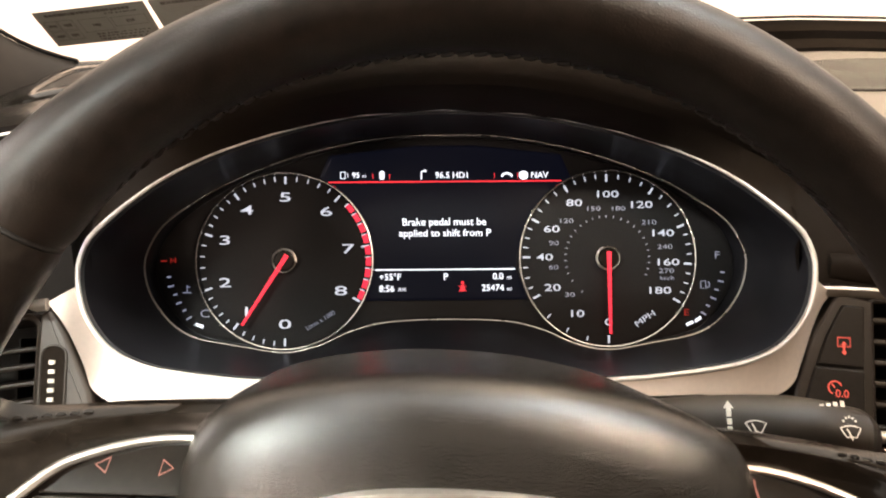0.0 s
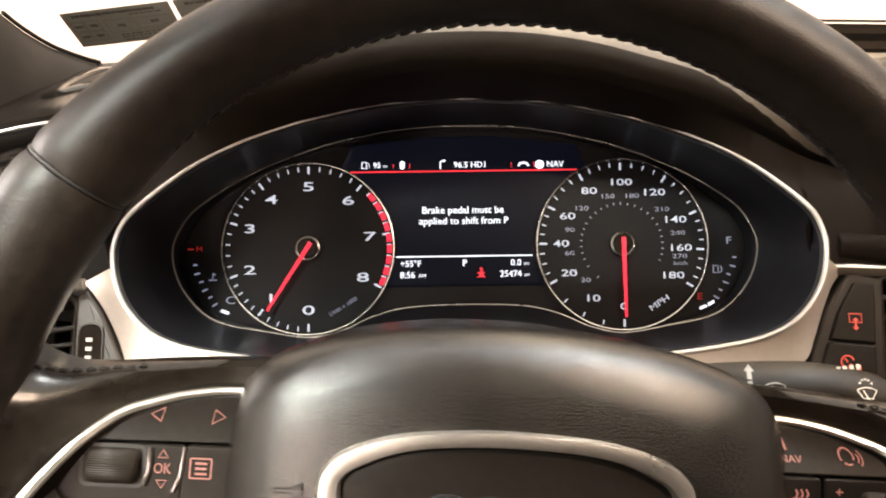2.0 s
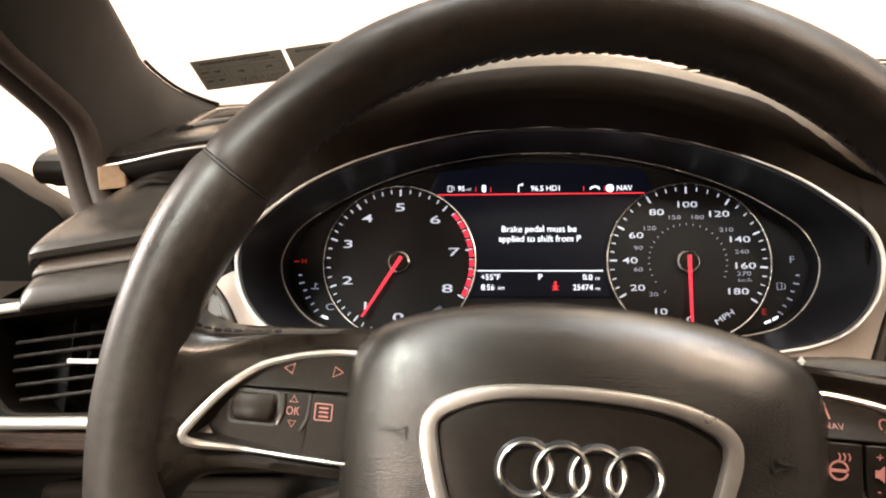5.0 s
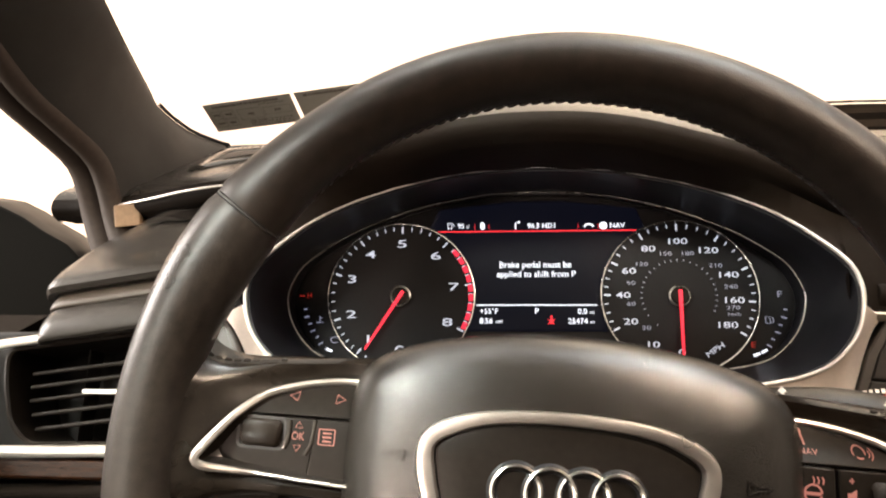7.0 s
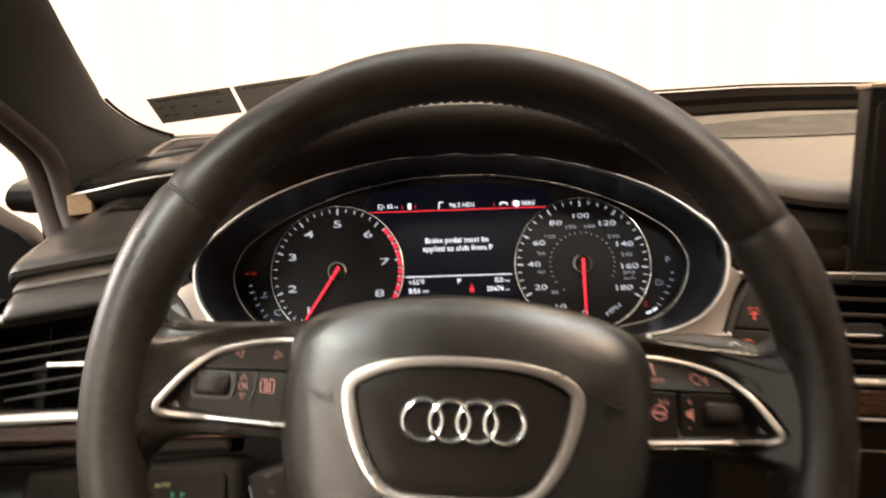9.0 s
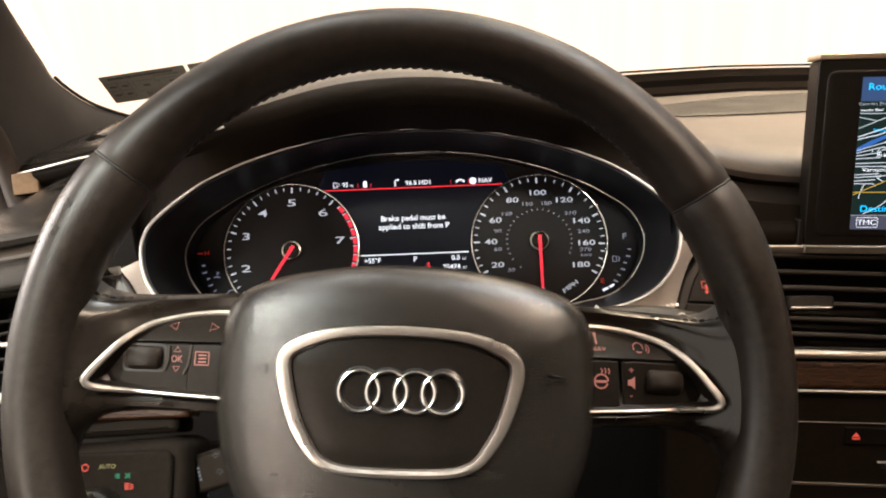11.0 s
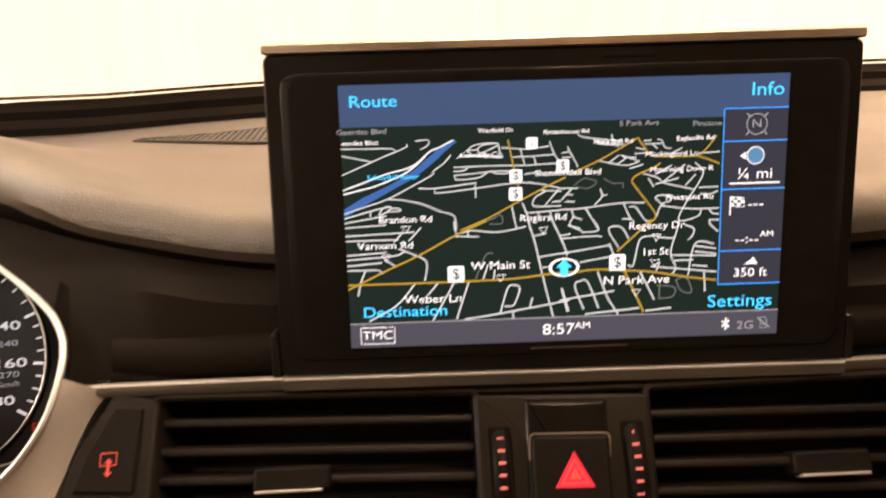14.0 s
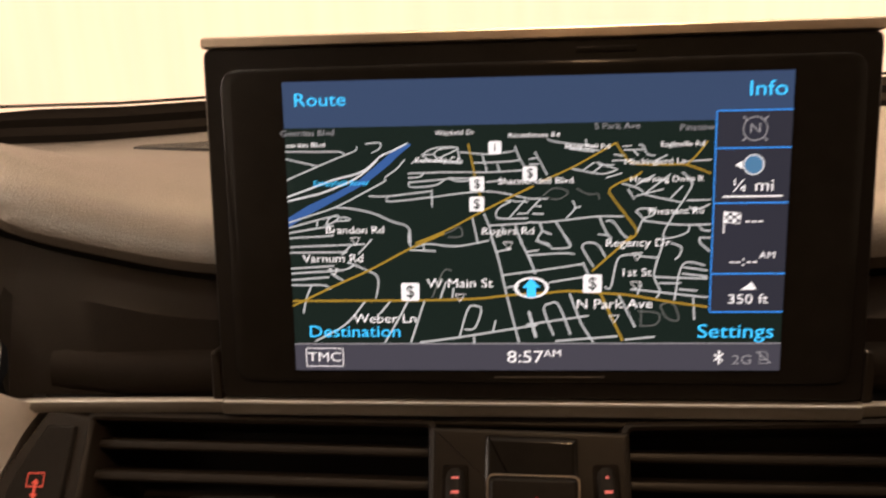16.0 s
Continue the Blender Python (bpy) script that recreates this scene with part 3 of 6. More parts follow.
# rounded lower roll of the face, above the trim strip
_rows = []
for x in np.linspace(0.212, 1.15, 60):
    y = bar_y(x)
    s = min(1.0, max(0.0, (x - 0.212) / 0.04))
    _rows.append([(x, y + a + 0.005 * (1 - s * s * (3 - 2 * s)), z) for a, z in smooth([(0.004, 0.9600), (0.0012, 0.9635), (0.0008, 0.968), (0.0025, 0.9735), (0.008, 0.9775), (0.02, 0.979), (0.03, 0.978)], 16)])
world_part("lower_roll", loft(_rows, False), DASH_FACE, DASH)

# satin strips, wood and lower panels
SILVER = thing("fascia_trim", CLUSTER, "brushed aluminium trim with walnut inlay across the dashboard", "dashboard trim")
bpy.context.view_layer.update()


def fascia_bar(m, pts, r, material, name="trim_strip", flatten=0.8):
    p = smooth([(u / 1000, v / 1000, w / 1000) for u, v, w in pts], 60)
    return world_part(name, tube([tuple(on(m, *q)) for q in p], r, False, 10, flatten, up=(0, -0.5, 0.86)), material, SILVER)


_bar = [(x, bar_y(x) - 0.001, 0.9590) for x in np.linspace(0.198, 0.286, 12)]
world_part("trim_strip", tube(_bar, 0.0032, False, 8, 0.8, up=(0, -1, 0)), SATIN_DARK, SILVER)
# the highlight on the strip's upper edge is built as a bright tube
world_part("strip_highlight", tube([(x, y - 0.0022, z + 0.0028) for x, y, z in _bar], 0.0006, False, 6), SATIN, SILVER, "highlight along the edge, built as a bright line")
_bar = [(x, bar_y(x) - 0.001, 0.9560) for x in np.linspace(0.515, 1.15, 20)]
world_part("trim_strip", tube(_bar, 0.0032, False, 8, 0.8, up=(0, -1, 0)), SATIN_DARK, SILVER)
world_part("strip_highlight", tube([(x, y - 0.0022, z + 0.0028) for x, y, z in _bar], 0.0006, False, 6), SATIN, SILVER)
# same aluminium as the left bars; its shade is put into a darker metal
fascia_bar(FASCIA, [(-166, -30, 4), (-150, -40, 4), (-120, -42.5, 4), (0, -43.5, 4), (130, -43, 5), (170, -36, 6), (230, -22, 8), (420, 0, 10)], 0.0034, SATIN_DARK)
fascia_bar(FASCIA_LEFT, [(-110, 17, 2), (-68, 24, 2), (-25, 30, 2), (18, 36.5, 2), (60, 41, 2), (77, 43, 1)], 0.0034, SATIN)
fascia_bar(FASCIA_LEFT, [(-110, -44, 3), (-50, -43.5, 3), (7, -42, 3), (60, -40, 3), (100, -30, 3)], 0.004, SATIN)


def panel(m, outline, w0, w1, material, name, parent, edge=0.002):
    return part(name, plate(outline, w0, w1, edge), material, parent, m=parent.matrix_world.inverted() @ m)


panel(FASCIA, poly([(-175, -47), (420, -47), (420, -66), (-175, -66)], 2), -0.02, 0.003, WOOD, "walnut_inlay", SILVER)
panel(FASCIA_LEFT, poly([(-110, -48), (130, -46), (130, -59.5), (-110, -60)], 2), -0.02, 0.002, WOOD, "walnut_inlay", SILVER)
fascia_bar(FASCIA, [(-175, -68, 2), (420, -68, 2)], 0.0012, SATIN_DARK)
panel(FASCIA, poly([(-124, 30), (420, 34), (420, -70), (-124, -70)], 2), -0.12, -0.055, MATTE_BLACK, "backing", DASH)
panel(FASCIA_LEFT, poly([(-120, 40), (74, 40), (74, -64), (-120, -64)], 2), -0.11, -0.05, MATTE_BLACK, "backing", DASH)


# satin side cheeks between the cluster frame and the vents
def cheek(side):
    a = smooth([(side * 0.1958, -0.015), (side * 0.1901, -0.0317), (side * 0.1773, -0.0486), (side * 0.1612, -0.0582), (side * 0.1385, -0.0637), (side * 0.1, -0.0688), (side * 0.05, -0.072)], 50)
    inner = [on(CLUSTER, x, y, trim_w(x, y) + 0.001) for x, y in a]
    m, keys = (FASCIA_LEFT, [(0.076, 0.044), (0.083, 0.036), (0.0895, 0.026), (0.0965, 0.012), (0.102, -0.002), (0.112, -0.013), (0.132, -0.021), (0.165, -0.026), (0.225, -0.031)]) if side < 0 else \
        (FASCIA, [(-0.1432, 0.0325), (-0.149, 0.024), (-0.1545, 0.0104), (-0.160, -0.006), (-0.166, -0.022), (-0.177, -0.034), (-0.196, -0.042), (-0.228, -0.046), (-0.29, -0.05)])
    outer = [on(m, u, v, 0.0) for u, v in smooth(keys, 50)]
    # it tapers to a thin ledge under the dials
    thin = [float(np.interp(abs(p[0]), [0.05, 0.13, 0.172], [0.25, 0.4, 1.0])) for p in a]
    outer = [p + (q - p) * k for p, q, k in zip(inner, outer, thin)]
    rows = [[np.array(p) * (1 - s) + np.array(q) * s for p, q in zip(inner, outer)] for s in np.linspace(0, 1, 8)]
    rows.append([np.array(q) + np.array((0, 0.03, -0.01)) for q in outer])
    return loft(rows, False)


world_part("side_cheek", cheek(-1), SILVER_PAINT, SILVER, "satin silver painted cheek")
world_part("side_cheek", cheek(1), SILVER_PAINT, SILVER, "satin silver painted cheek")

# knee panel under the dashboard, and the dark centre panel
KNEE = thing("knee_panel", FASCIA_LEFT, "dark grey grained panel under the dashboard", "dashboard panel")
part("upper_edge", plate(poly([(-130, -67), (-17, -63), (60, -58.7), (118, -53.5), (122, -57), (122, -69), (-130, -77)], 3), -0.03, -0.002, 0.004), DASH_FACE, KNEE)
part("panel", plate(poly([(-24, -78), (118, -71), (128, -76), (128, -190), (-20, -190), (-26, -100)], 6), -0.05, -0.006, 0.006), DASH_FACE, KNEE)
part("lid", plate(rect(-3, -140, 44, -87, 6), -0.008, -0.0046, 0.001), DASH_FACE, KNEE)
part("recess", plate(poly([(-130, -77), (170, -77), (170, -200), (-130, -200)], 2), -0.09, -0.055), MATTE_BLACK, KNEE)
CENTRE = thing("radio_panel", FASCIA, "black centre panel with a disc slot and lit keys", "radio")
_low = pose(0, -0.07, -0.002, 24)
part("face", plate(rect(-170, -190, 420, 2, 3), -0.03, 0.0, 0.001), BLACK_PLASTIC, CENTRE, m=_low)
part("slot", plate(rect(-28, -51.5, 92, -47, 1.5), -0.002, 0.0005, 0.0003), MATTE_BLACK, CENTRE, m=_low)
part("slot_lip", plate(rect(-30, -47, 94, -45.8, 0.5), -0.002, 0.0014, 0.0004), SATIN, CENTRE, "bright line over the slot", m=_low)
part("slot_lip", plate(rect(4, -39.5, 52, -38.6, 0.4), -0.002, 0.0009, 0.0003), SATIN_DARK, CENTRE, m=_low)
part("key_line", plate(rect(-90, -19.5, 28, -18.8, 0.3), -0.002, 0.0008, 0.0003), SATIN_DARK, CENTRE, m=_low)
part("lower_line", plate(rect(-92, -64.5, 120, -62.5, 0.5), -0.002, 0.0009, 0.0003), SATIN_DARK, CENTRE, m=_low)
for x0, x1, y0, y1 in ((-52, -20, -34, -22), (70, 84, -34, -22), (86, 125, -34, -22)):
    part("key", plate(rect(x0, y0, x1, y1, 1), -0.002, 0.0016, 0.0006), PANEL_BLACK, CENTRE, m=_low)
part("eject_symbol", joined([plate(poly([(-47.5, -28.5), (-42.5, -28.5), (-45, -25.5)]), 0.001, 0.0018, 0.0001), plate(rect(-47.5, -30.3, -42.5, -29.3), 0.001, 0.0018, 0.0001)]), BUTTON_RED, CENTRE, m=_low)
part("key_symbol", plate(rect(103, -29.5, 117, -26.5, 0.6), 0.001, 0.0018, 0.0001), BUTTON_RED, CENTRE, m=_low)
part("key_symbol", plate(rect(88.5, -28, 91.5, -25.5, 0.6), 0.001, 0.0018, 0.0001), BUTTON_RED, CENTRE, m=_low)
part("small_display", plate(rect(2, -74, 32, -68, 0.5), -0.002, 0.0008, 0.0002), TELL_AMBER, CENTRE, "amber lit strip", m=_low)

# ---- air vents ----
def vent(name, m, outline, x_ends, slats, label, slider=None, slope=0.0):
    ob = thing(name, m, label, "air vent", "dashboard air vents")
    o = np.array(outline)
    part("housing", loft([flat(o, -0.05), flat(o, 0.0), flat(inset(o, -0.0012), 0.0012), flat(inset(o, -0.003), 0.0004), flat(inset(o, -0.0035), -0.004)], True, True, False), BLACK_PLASTIC, ob)
    for y0, x0, x1 in slats:
        bar = [(x0 / 1000, y0 / 1000, -0.006), ((x0 + x1) / 2000, (y0 + slope * (x1 - x0) / 2) / 1000, -0.005), (x1 / 1000, (y0 + slope * (x1 - x0)) / 1000, -0.006)]
        p = smooth(bar, 12)
        rows = []
        for a, b, w in p:
            rows.append([(a, b + dy * (0.6 if slope > 0 else 0.85), w + dz) for dy, dz in ((0.0, 0.0), (0.0018, -0.0004), (0.0026, -0.0015), (0.0042, -0.014), (0.0028, -0.0148), (-0.0012, -0.0035), (-0.0021, -0.0014), (-0.0013, -0.0003))])
        part("slat", loft(rows, True, True, True), SLAT, ob)
    for k in range(3 if slope > 0 else 0):
        x = x_ends[0] + (x_ends[1] - x_ends[0]) * (k + 0.7) / 3.3
        part("rear_vane", plate(rect(x - 0.6, -38, x + 0.6, 26), -0.045, -0.028, 0.0005), MATTE_BLACK, ob)
    if slider:
        x0, x1, y = slider
        if slope < 0:
            part("slider", plate(rect(x0 - 1.5, y - 2, x1 + 3, y + 8, 2), -0.012, -0.002, 0.0016), PANEL_BLACK, ob)
        part("slider_edge", plate(rect(x0, y - 2.3, x1, y - (1.1 if slope < 0 else -0.6), 0.5), -0.006, 0.0006, 0.0004), SATIN, ob, "bright metal slider edge")
    return ob


vent("air_vent", FASCIA, poly([(-122, 28), (8, 24.5), (8, -38), (-124, -37)], 1.5), (-122, 8), [(y, -122, 7.5) for y in (19.3, 7.6, -3.8, -15.0, -26.3)],
     "black slatted air vent with a bright slider edge", (-81.5, -54.5, -8), slope=-0.03)
vent("air_vent", FASCIA, poly([(81.5, 23), (205, 24), (225, -12), (200, -24), (170, -34), (140, -39), (79, -39)], 2), (80, 200),
     [(13.7, 81.5, 205), (3.5, 81.4, 205), (-6.7, 80.5, 203), (-17.4, 80, 190), (-27.5, 79.5, 172)], "black slatted air vent with a bright slider edge", (139, 167, -12), slope=-0.02)
vent("air_vent", FASCIA_LEFT, poly([(-66, 19), (20, 30), (72, 36), (72, -30), (40, -36), (-43, -37.5), (-56, -26), (-64, 0)], 7), (-55, 70),
     [(5.0, -52, 71), (-3.6, -52, 71), (-12.3, -51, 71), (-21.2, -48, 71), (-30, -44, 70)], "black slatted side air vent in an aluminium surround", (-12, 15, -5), slope=0.13)

# dark surround plates round the vents
SURROUND = thing("vent_surround", FASCIA, "black plastic surround between the trim strips", "dashboard panel")
part("upper_lip", plate(poly([(-150, 38), (-70, 35), (168, 28), (230, 30), (230, 24.5), (82, 23.5), (9, 25), (-122, 29), (-140, 31)], 1), -0.03, -0.001, 0.001), BLACK_PLASTIC, SURROUND)
part("lower_lip", plate(poly([(-124, -37.5), (9, -38.5), (140, -39.5), (175, -34), (175, -41), (130, -44), (0, -44), (-126, -43)], 1), -0.03, 0.0, 0.001), BLACK_PLASTIC, SURROUND)

# switch panel beside the cluster: two lit buttons
SWITCH = thing("switch_panel", FASCIA, "black angular switch panel with two red-lit buttons", "switch panel")
part("body", plate(poly([(-140, 33), (-121.5, 29), (-123, -37), (-168, -38), (-163, -18), (-154, 10)], 2), -0.05, 0.001, 0.0015), BLACK_PLASTIC, SWITCH)
part("button", plate(poly([(-138.5, 26), (-127.5, 25.5), (-129, -7.8), (-153, -6.6), (-147.5, 9)], 1), -0.01, 0.0032, 0.0008), PANEL_BLACK, SWITCH)
part("button", plate(poly([(-153.6, -7.8), (-129, -9), (-129.5, -32), (-161, -31)], 1), -0.01, 0.0032, 0.0008), PANEL_BLACK, SWITCH)
W = 0.0034


def outline_icon(o, width=0.0006, w=W):
    o = np.array(o)
    return loft([flat(o, w), flat(inset(o, width), w)], True)


part("button_symbol", joined([outline_icon(rect(-142.5, 3.2, -135.8, 8.4)), plate(rect(-139.6, 0.4, -138.6, 4.4), W - 0.0002, W, 0.0001),
                              plate(poly([(-140.7, 4.4), (-137.5, 4.4), (-139.1, 6.2)]), W - 0.0002, W, 0.0001), plate(poly([(-140.7, 0.8), (-137.5, 0.8), (-139.1, -1.0)]), W - 0.0002, W, 0.0001)]), BUTTON_RED, SWITCH)
part("button_symbol", quadstrip(circle(-0.1446, -0.0185, 0.0034, 20, 20, 250), 0.0007, W), BUTTON_RED, SWITCH)
writing("0.0", 0.0058, BUTTON_RED, SWITCH, (-0.1412, -0.0216, W))
part("button_symbol", quadstrip([(-0.1446, -0.0185), (-0.1462, -0.0166)], 0.0007, W), BUTTON_RED, SWITCH)

# mirror image on the driver's outer side: thumb-wheel panel
THUMB = thing("thumbwheel_panel", FASCIA_LEFT, "dark panel with a vent thumbwheel beside the outer vent", "switch panel")
part("body", plate(poly([(73, 38), (78, 41), (87, 28), (101, -2), (106, -22), (73, -30)], 2), -0.05, 0.001, 0.002), DARK_TRIM, THUMB)
part("slot", plate(rect(76, -14, 88, 22, 5), -0.002, 0.0016, 0.0004), VENT_BLACK, THUMB)
part("slot_rim", tube(flat(rect(75.6, -14.4, 88.4, 22.4, 5.4), 0.0016), 0.0005, True, 6), DARK_TRIM, THUMB)
part("thumbwheel", tube([(0.0815, y, -0.006 + 0.0062 * math.cos((y - 0.004) / 0.016 * 1.4)) for y in np.linspace(-0.012, 0.019, 14)], 0.0034, False, 8, 0.5), PANEL_BLACK, THUMB)
for k in range(5):
    part("wheel_mark", plate(rect(80, 13 - 4.6 * k, 83, 15 - 4.6 * k), 0.0, 0.0024, 0.0002), WHITE_PRINT, THUMB)

# hazard switch console
HAZARD = thing("hazard_console", FASCIA, "dark grey centre console piece with a red-lit hazard warning button", "switch panel")
part("plate", plate(poly([(9, 24.5), (81.3, 22), (78.5, -39), (8, -38)], 1), -0.05, 0.002, 0.001), CONSOLE_PLASTIC, HAZARD)
part("glossy_panel", plate(poly([(28.5, 22), (63, 20.5), (60, -37), (26.5, -36)], 2), 0.0, 0.0034, 0.0022), GLOSS_BLACK, HAZARD)
part("hazard_button", plate(poly([(30, 7), (61.5, 6), (60, -20.5), (29, -19.5)], 2.5), 0.0, 0.0068, 0.0014), PANEL_BLACK, HAZARD)
part("button_rim", tube(flat(np.vstack([poly([(29, -4), (29.5, 7.6), (62, 6.6), (61, -4)], 2.5)[3:17]]), 0.0046), 0.0004, False, 6), SATIN_DARK, HAZARD)
part("lower_flap", plate(poly([(28.5, -21.5), (60.2, -22.5), (59.6, -36), (27, -35)], 1.5), 0.0, 0.0045, 0.001), GLOSS_BLACK, HAZARD)
_tri = np.array([(46.4, 0.0), (53.6, -13.8), (37.8, -13.5)]) / 1000
part("hazard_fill", plate(_tri, 0.006, 0.0070, 0.0001), BUTTON_RED, HAZARD, "glowing red field")
for k, d in enumerate((0.0, 0.0026)):
    o = inset(_tri, 0.0)
    c = o.mean(0)
    part("hazard_symbol", loft([flat(c + (o - c) * (1 - 0.42 * k), 0.0071), flat(c + (o - c) * (0.74 - 0.42 * k), 0.0071)], True), LIT_RED, HAZARD, "lit red triangle")
for x0, x1, up in ((13, 22.5, False), (67, 76.5, True)):
    part("thumbwheel_slot", plate(rect(x0, -23, x1, 11, 1.5), 0.0, 0.0024, 0.0004), VENT_BLACK, HAZARD)
    xm = (x0 + x1) / 2000
    part("thumbwheel", tube([(xm, y, -0.001 + 0.006 * math.cos((y + 0.006) / 0.017 * 1.4)) for y in np.linspace(-0.021, 0.0095, 14)], 0.0036, False, 10, 0.5), PANEL_BLACK, HAZARD)
    for k in range(6):
        y = 6.3 - 4.7 * k
        o = rect(xm * 1000 - 1.4, y - 0.55, xm * 1000 + 1.4, y + 0.55)
        if k == (0 if up else 5):
            s = 1 if up else -1
            o = poly([(xm * 1000 - 1.4, y - s), (xm * 1000 + 1.4, y - s), (xm * 1000, y + s)][::s])
        wz = -0.001 + 0.006 * math.cos((y / 1000 + 0.006) / 0.017 * 1.4) + 0.0019
        part("wheel_mark", plate(o, wz - 0.001, wz, 0.0001), HOT_RED, HAZARD)
    for k in range(4):
        part("wheel_rib", plate(rect(xm * 1000 - 2.6 + 1.4 * k, -20.5, xm * 1000 - 1.8 + 1.4 * k, -18.2), -0.001, 0.0034, 0.0002), DARK_TRIM, HAZARD)

# ---- instrument cluster ----
IC = thing("instrument_cluster", CLUSTER, "instrument cluster with two round dials, red needles and a colour display", "instrument cluster")
part("recess", loft([flat(INNER * 0.5, -0.006), flat(INNER, -0.006), lifted(INNER, lambda u, v: inner_w(u) - 0.0006), lifted(INNER * 1.012, lambda u, v: inner_w(u) + 0.003), lifted(INNER * 0.4 + TRIM * 0.6, lambda u, v: 0.6 * trim_w(u, v)), lifted(inset(TRIM, 0.002), lambda u, v: trim_w(u, v) - 0.001), lifted(TRIM, trim_w)], True, True), RECESS_BLACK, IC)
part("outer_frame", tube(lifted(inset(TRIM, -0.0002), lambda u, v: trim_w(u, v) + 0.0012), np.interp(TRIM[:, 1], [0.02, 0.05], [0.0014, 0.0008]), True, 8), SATIN, IC, "polished metal frame line")
part("inner_frame", tube(lifted(INNER, lambda u, v: inner_w(u)), 0.0006, True, 8), THIN_CHROME, IC)
part("dial_plate", plate(inset(INNER, 0.001), -0.0075, -0.0045, 0.0003), DIAL, IC)

MPH = [(0, 270), (10, 240), (20, 208), (40, 179), (60, 152), (80, 120), (100, 89.5), (120, 56), (140, 23), (160, -4.5), (180, -32)]


def mph_angle(v):
    return float(np.interp(v, [m for m, _ in MPH], [a for _, a in MPH]))


def tick(cx, cy, a, r0, r1, width, w):
    a = radians(a)
    d, s = np.array((math.cos(a), math.sin(a))), np.array((-math.sin(a), math.cos(a))) * width / 2
    c = np.array((cx, cy))
    return loft([flat([c + d * r0 - s, c + d * r0 + s], w), flat([c + d * r1 - s, c + d * r1 + s], w)], False)


def dial(name, cx, needle_angle, label):
    ob = part(name, plate(circle(cx, 0, 0.056, 72), -0.006, -0.0022, 0.0003), DIAL, IC, label)
    ring = part("dial_ring", tube(flat(circle(cx, 0, 0.0565, 96), 0.0002), 0.0007, True, 8), CHROME, ob)
    hubr = part("needle_ring", tube(flat(circle(cx, 0, 0.0072, 40), 0.001), 0.0008, True, 8), THIN_CHROME, ob)
    part("needle_hub", plate(circle(cx, 0, 0.0068, 32), -0.002, 0.003, 0.0012), GLOSS_BLACK, ob)
    a = radians(needle_angle)
    d, s = np.array((math.cos(a), math.sin(a))), np.array((-math.sin(a), math.cos(a)))
    c = np.array((cx, 0))
    o = np.array([c - d * 0.004 - s * 0.0013, c - d * 0.004 + s * 0.0013, c + d * 0.048 + s * 0.0007, c + d * 0.048 - s * 0.0007])
    part("needle", plate(o, 0.0032, 0.0046, 0.0004), NEEDLE_RED, ob, "glowing red needle")
    return ob


TACH_X, SPEED_X = -0.1032, 0.1038
tach = dial("rev_counter", TACH_X, 237.5, "rev counter from 0 to 8")
speed = dial("speedometer", SPEED_X, 270, "speedometer in miles and kilometres per hour")
FW = -0.0017
REVS = [270, 233, 200, 161, 127, 90, 50, 10, -29]
for k in range(9):
    a = radians(REVS[k])
    writing(str(k), 0.0084, LIT_WHITE, tach, (TACH_X + 0.0408 * math.cos(a), 0.0408 * math.sin(a), FW), stretch=2.1, name="numeral", bold=0.00006)
part("dial_scale", joined([tick(TACH_X, 0, float(np.interp(k / 5, range(9), REVS)), 0.0495 if k % 5 == 0 else 0.0515, 0.0545, 0.0013 if k % 5 == 0 else 0.0008, FW) for k in range(41)]), LIT_WHITE, tach)
for k in range(9):
    a0, a1 = 41.5 - 7.9 * k, 41.5 - 7.9 * k - 5.8
    o = np.vstack([circle(TACH_X, 0, 0.0550, 5, a0, a1), circle(TACH_X, 0, 0.0518, 5, a1, a0)])
    part("red_zone_mark", plate(o, FW - 0.0003, FW + 0.0003, 0.0001), LIT_RED, tach, "lit red mark" if k == 0 else "")
writing("1/min x 1000", 0.0040, LIT_DIM, tach, (TACH_X + 0.0225, -0.0385, FW), spin=31, name="dial_text")
for v, a in MPH:
    rr = 0.0402 if v in (20, 40, 60, 140, 160, 180) else 0.0412
    a = radians(a)
    writing(str(v), 0.0062, LIT_WHITE, speed, (SPEED_X + (rr - (0.0015 if v > 90 else 0)) * math.cos(a), rr * math.sin(a), FW), stretch=1.75, name="numeral", bold=0.00006)
part("dial_scale", joined([tick(SPEED_X, 0, mph_angle(v), 0.0495 if v % 20 == 0 else 0.0515, 0.0545, 0.0013 if v % 20 == 0 else 0.0008, FW) for v in range(0, 181, 5)]), LIT_WHITE, speed)
KMH = [(30, 223.7, 34), (60, 189.4, 35.2), (90, 164, 35.6), (120, 137.4, 35.6), (150, 105, 33), (180, 76.7, 32.8), (210, 39.7, 35.6), (240, 10.4, 38), (270, -12.8, 39)]
for v, a, r in KMH:
    writing(str(v), 0.0042, LIT_DIM, speed, (SPEED_X + r / 1000 * math.cos(radians(a)), r / 1000 * math.sin(radians(a)), FW), stretch=1.6, name="small_numeral")
part("inner_scale", joined([tick(SPEED_X, 0, mph_angle(v / 1.609), 0.0262, 0.0278, 0.0006, FW) for v in range(20, 281, 10)]), LIT_DIM, speed)
writing("km/h", 0.0036, LIT_DIM, speed, (SPEED_X + 0.0385, -0.0133, FW), stretch=1.3, name="dial_text")
writing("MPH", 0.0056, LIT_WHITE, speed, (SPEED_X + 0.0235, -0.0392, FW), spin=33, stretch=1.35, name="dial_text")

